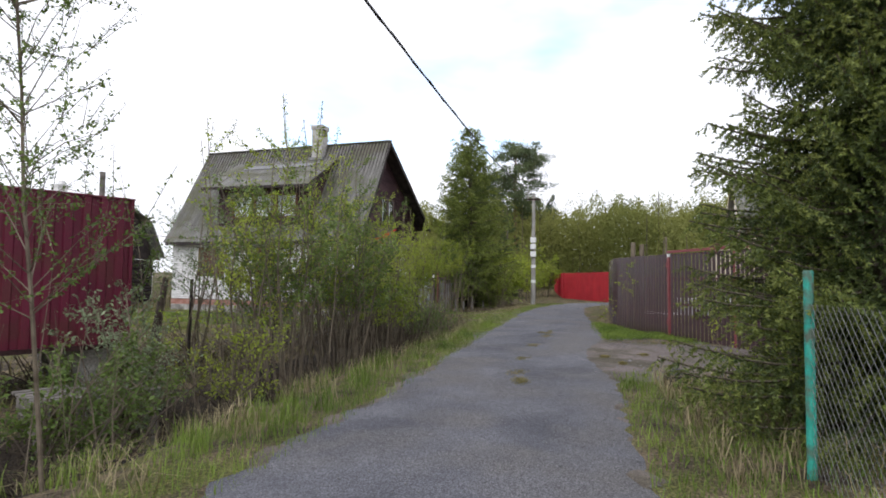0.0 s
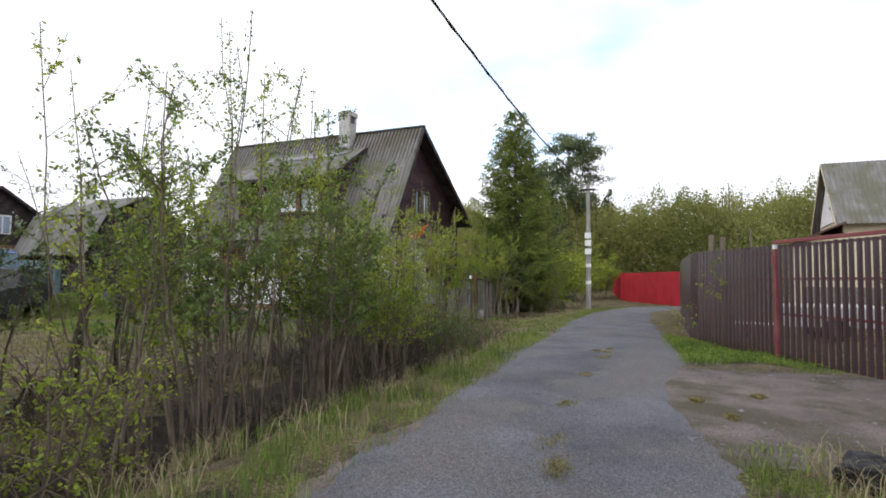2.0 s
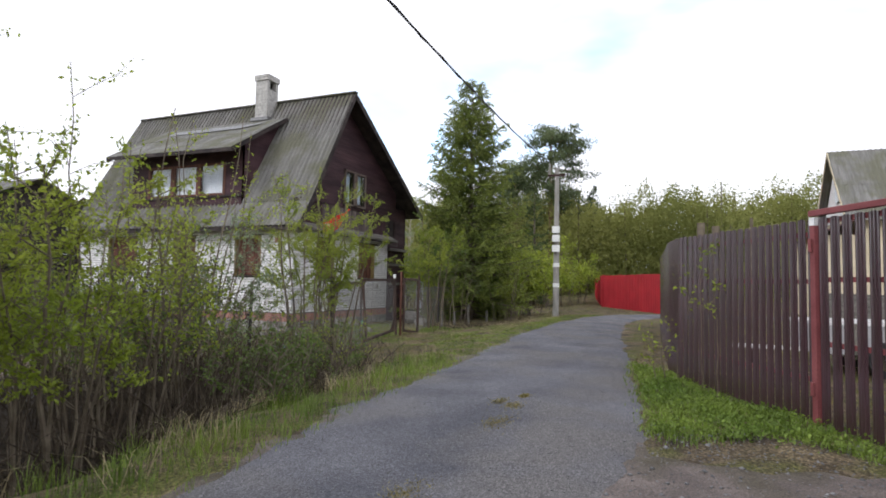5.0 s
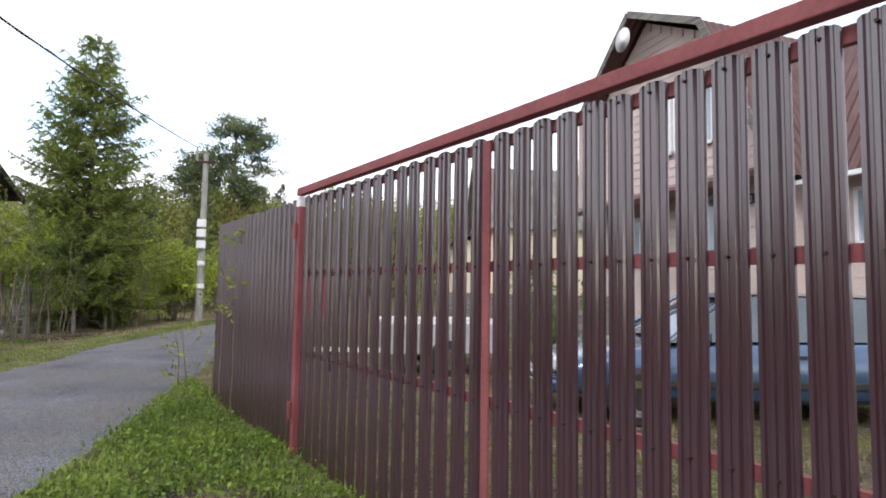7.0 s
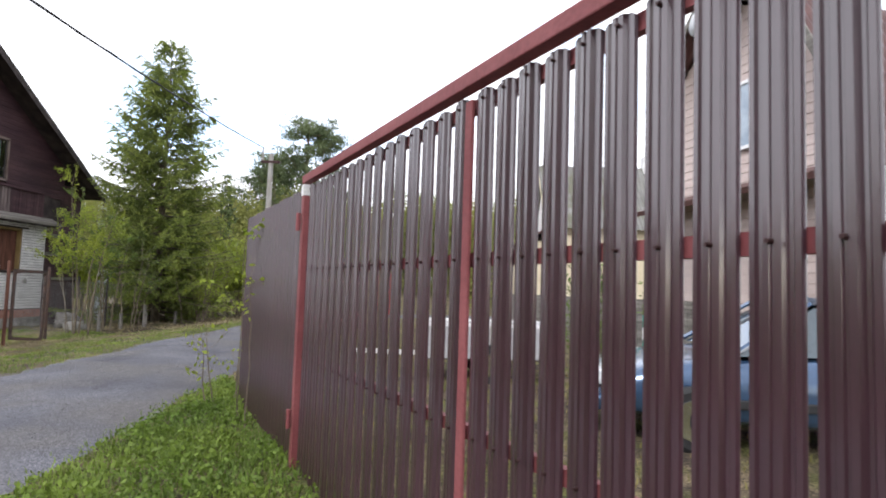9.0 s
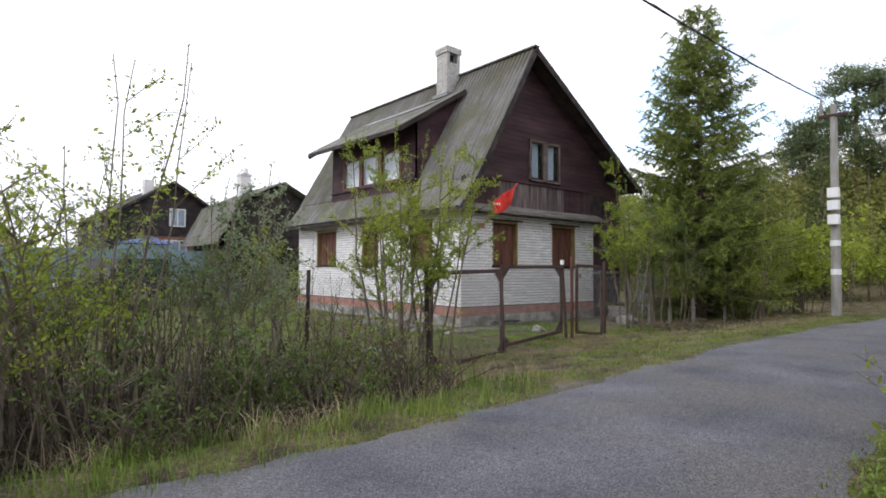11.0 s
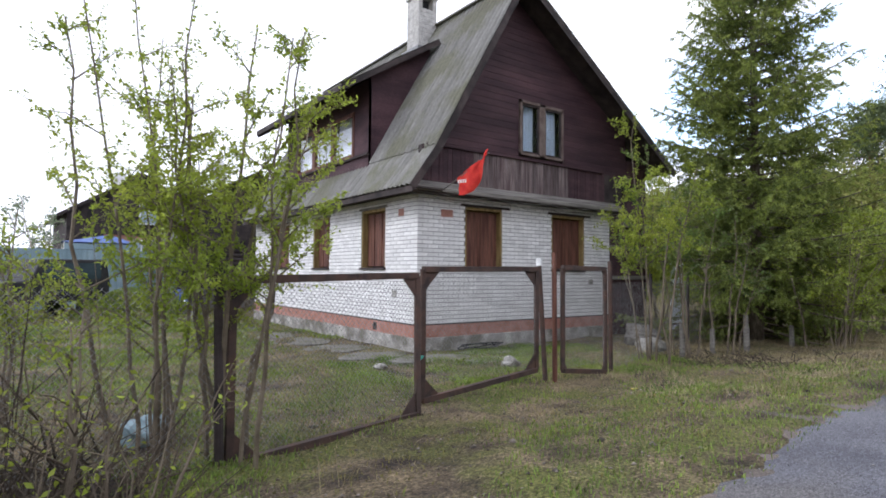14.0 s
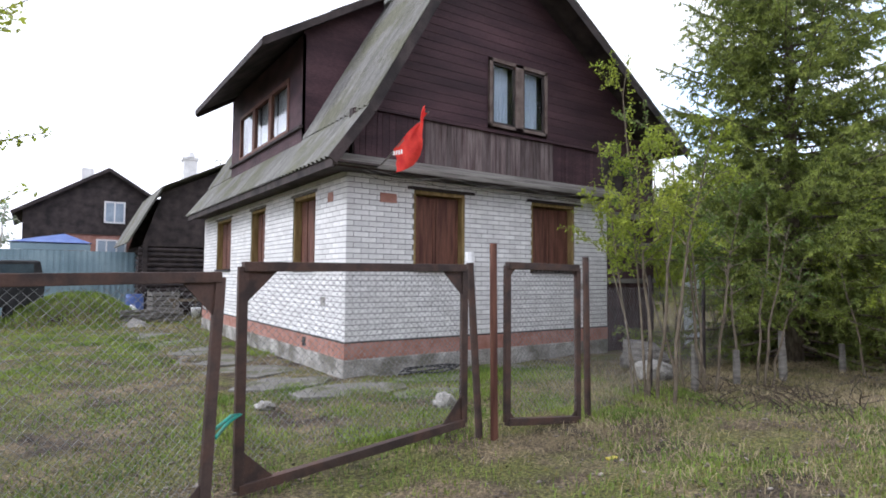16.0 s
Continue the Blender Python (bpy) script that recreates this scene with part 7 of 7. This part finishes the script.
blades("meadow_grass", "rough grass beyond the houses", scatter(42000, 0, 50, 5.5, 34, lambda x, y, r: (left_d(x, y) > 3.0 + (x > 11) * 2.5) & ~((x > 15) & (x < 34) & (y < 22)), 23), 0.17, 0.008, 0.8, M_LAWN, 24)
blades("neighbour_lawn", "green lawn behind the gate", scatter(22000, 9, 30, -12, 2, lambda x, y, r: (gate_side(x, y) < -0.15), 25), 0.06, 0.006, 0.9, M_LAWN, 26)
tufts = np.array([(7.2, 2.0), (7.9, 2.2), (7.35, 2.05), (9.3, 2.4), (11.2, 2.55), (13.8, 2.67), (13.1, 2.6), (13.95, 2.85), (14.35, 2.7), (10.1, 1.2), (9.4, 0.9), (10.6, 0.6)])
rt = np.random.default_rng(27)
ti = rt.integers(0, len(tufts), 5200)
tp = tufts[ti] + rt.normal(0, 1, (5200, 2)) * np.array((0.13, 0.06)) * rt.uniform(0.4, 1.1, (len(tufts), 1))[ti]
blades("road_tuft", "small grass tufts in the middle of the lane", np.stack([tp[:, 0], tp[:, 1], 0 * ti + 0.03], 1), 0.03, 0.003, 1.1, M_LAWN, 28)

# grassy mound before the blue fence
mv, mf, m = [], [], 24
for i in range(m + 1):
    for j in range(m + 1):
        u, w = i / m * 2 - 1, j / m * 2 - 1
        x, y = 19.6 + 2.0 * u, 26.0 + 1.7 * w
        mv.append((x, y, H(x, y) - 0.05 + 0.95 * max(0, 1 - u * u) * max(0, 1 - w * w)))
for i in range(m):
    for j in range(m):
        mf.append((i * (m + 1) + j, (i + 1) * (m + 1) + j, (i + 1) * (m + 1) + j + 1, i * (m + 1) + j + 1))
tagged(raw("mound", np.array(mv), np.array(mf), M_SOIL), "low earth mound covered in grass", "mound", kind="structure")
rm = np.random.default_rng(29)
mu = rm.uniform(-0.98, 0.98, (9000, 2))
mp = np.stack([19.6 + 2.0 * mu[:, 0], 26.0 + 1.7 * mu[:, 1], height(19.6 + 2.0 * mu[:, 0], 26.0 + 1.7 * mu[:, 1]) - 0.05 + 0.95 * (1 - mu[:, 0] ** 2) * (1 - mu[:, 1] ** 2)], 1)
blades("mound_grass", "fresh grass on the mound", mp, 0.14, 0.008, 0.8, M_GRASS, 30)

# loose gravel on the lane
rs = np.random.default_rng(31)
n = 24000
sx = 26 * rs.uniform(0, 1, n) ** 1.0 - 0.5
sy = road_mid(sx) + np.clip(rs.normal(0, 0.75, n), -1.12, 1.12) * road_half(sx)
u = (sy - road_mid(sx)) / road_half(sx)
sz = 0.02 + 0.02 * (1 - u * u) - 0.03 * np.abs(u) ** 8 + 0.004
sr = 0.0048 * rs.lognormal(0, 0.35, n)
ico = np.array([(0, 0, 1), (0.9, 0, 0), (0, 0.9, 0), (-0.9, 0, 0), (0, -0.9, 0), (0, 0, -0.6)])
tri = np.array([(0, 1, 2), (0, 2, 3), (0, 3, 4), (0, 4, 1), (5, 2, 1), (5, 3, 2), (5, 4, 3), (5, 1, 4)])
jit = 1 + rs.uniform(-0.3, 0.3, (n, 6, 1))
V = np.stack([sx, sy, sz], 1)[:, None, :] + ico[None] * jit * sr[:, None, None] * np.array((1.2, 1.0, 0.7))
tagged(raw("gravel", V.reshape(-1, 3), (np.arange(n)[:, None, None] * 6 + tri[None]).reshape(-1, 3), M_STONE), "loose grey gravel on the lane", "gravel", kind="stuff")


# pebbles, clods and leaf bits on the yard and the driveway
for nm, lab, n, (x0, x1, y0, y1), keep, rad, mt, sd in (
        ("pebbles", "scattered small stones and clods in the yard", 7000, (15.5, 30, 5.0, 12.2), lambda x, y: left_d(x, y) > 0.3, 0.009, M_CLOD, 71),
        ("pebbles", "scattered small stones on the dirt driveway", 6000, (8.3, 13.8, -2.2, 1.6), lambda x, y: gate_side(x, y) > 0.05, 0.0065, M_STONE, 72)):
    rs = np.random.default_rng(sd)
    sx, sy = rs.uniform(x0, x1, n), rs.uniform(y0, y1, n)
    ok = keep(sx, sy)
    sx, sy = sx[ok], sy[ok]
    n = len(sx)
    sz = height(sx, sy) + 0.006 if mt is M_CLOD else 0.026 + 0 * sx
    sr = rad * rs.lognormal(0, 0.5, n)
    jit = 1 + rs.uniform(-0.35, 0.35, (n, 6, 1))
    V = np.stack([sx, sy, sz], 1)[:, None, :] + ico[None] * jit * sr[:, None, None] * np.array((1.3, 1.0, 0.6))
    tagged(raw(nm, V.reshape(-1, 3), (np.arange(n)[:, None, None] * 6 + tri[None]).reshape(-1, 3), mt), lab, "pebbles", kind="stuff")


# ---- bricks of the house, laid in courses ----
COURSE, BL, JT = 0.0845, 0.262, 0.0125
cells = []
rows_n = int((WHITE1 - WHITE0) / COURSE)
for r in range(rows_n):
    z = WHITE0 + r * COURSE
    for face, u0, u1, holes in (("front", HX, RX, FRONT), ("side", HY, BY, SIDE)):
        off = (r % 2) * BL / 2 if face == "front" else ((r + 1) % 2) * BL / 2
        u = u0 - off
        while u < u1:
            a, b = max(u, u0), min(u + BL - JT, u1)
            u += BL
            if b - a < 0.04:
                continue
            pieces = [(a, b)]
            for h0, h1, c, d in holes:
                if z + COURSE * 0.6 > c and z + COURSE * 0.4 < d:
                    pieces = [q for p0, p1 in pieces for q in ((p0, min(p1, h0)), (max(p0, h1), p1)) if q[1] - q[0] > 0.03]
            for p0, p1 in pieces:
                cells.append((face, round(p0, 4), round(p1, 4), z, u0))
cells.sort(key=lambda c: (c[1] - c[4]) + 0.8 * abs(c[3] - 1.6))
near = [c for c in cells if c[2] - c[1] > 0.03][:300]
rest = cells[300:]
SHARED = {}
for face, a, b, z, _ in near:
    key = (face, round(b - a, 3))
    if key not in SHARED:
        w = b - a
        if face == "front":
            g = Geo().box(0, -0.0, 0.0, w, 0.02, COURSE - JT)
        else:
            g = Geo().box(0.0, 0, 0.0, 0.02, w, COURSE - JT)
        SHARED[key] = mesh_of("brick", g, M_BRICK)
    ob = new("brick", SHARED[key])
    ob.parent = house
    dy = random.uniform(-0.0015, 0.0015)
    ob.location = (a - HX, dy, z - HB) if face == "front" else (dy, a - HY, z - HB)
g = Geo()
for face, a, b, z, _ in rest:
    dy = random.uniform(-0.0015, 0.0015)
    if face == "front":
        g.box(a, HY + dy, z, b, HY + 0.02, z + COURSE - JT)
    else:
        g.box(HX + dy, a, z, HX + 0.02, b, z + COURSE - JT)
bw = hpart("brickwork", g, M_BRICKS)
bw["kind"] = "stuff"
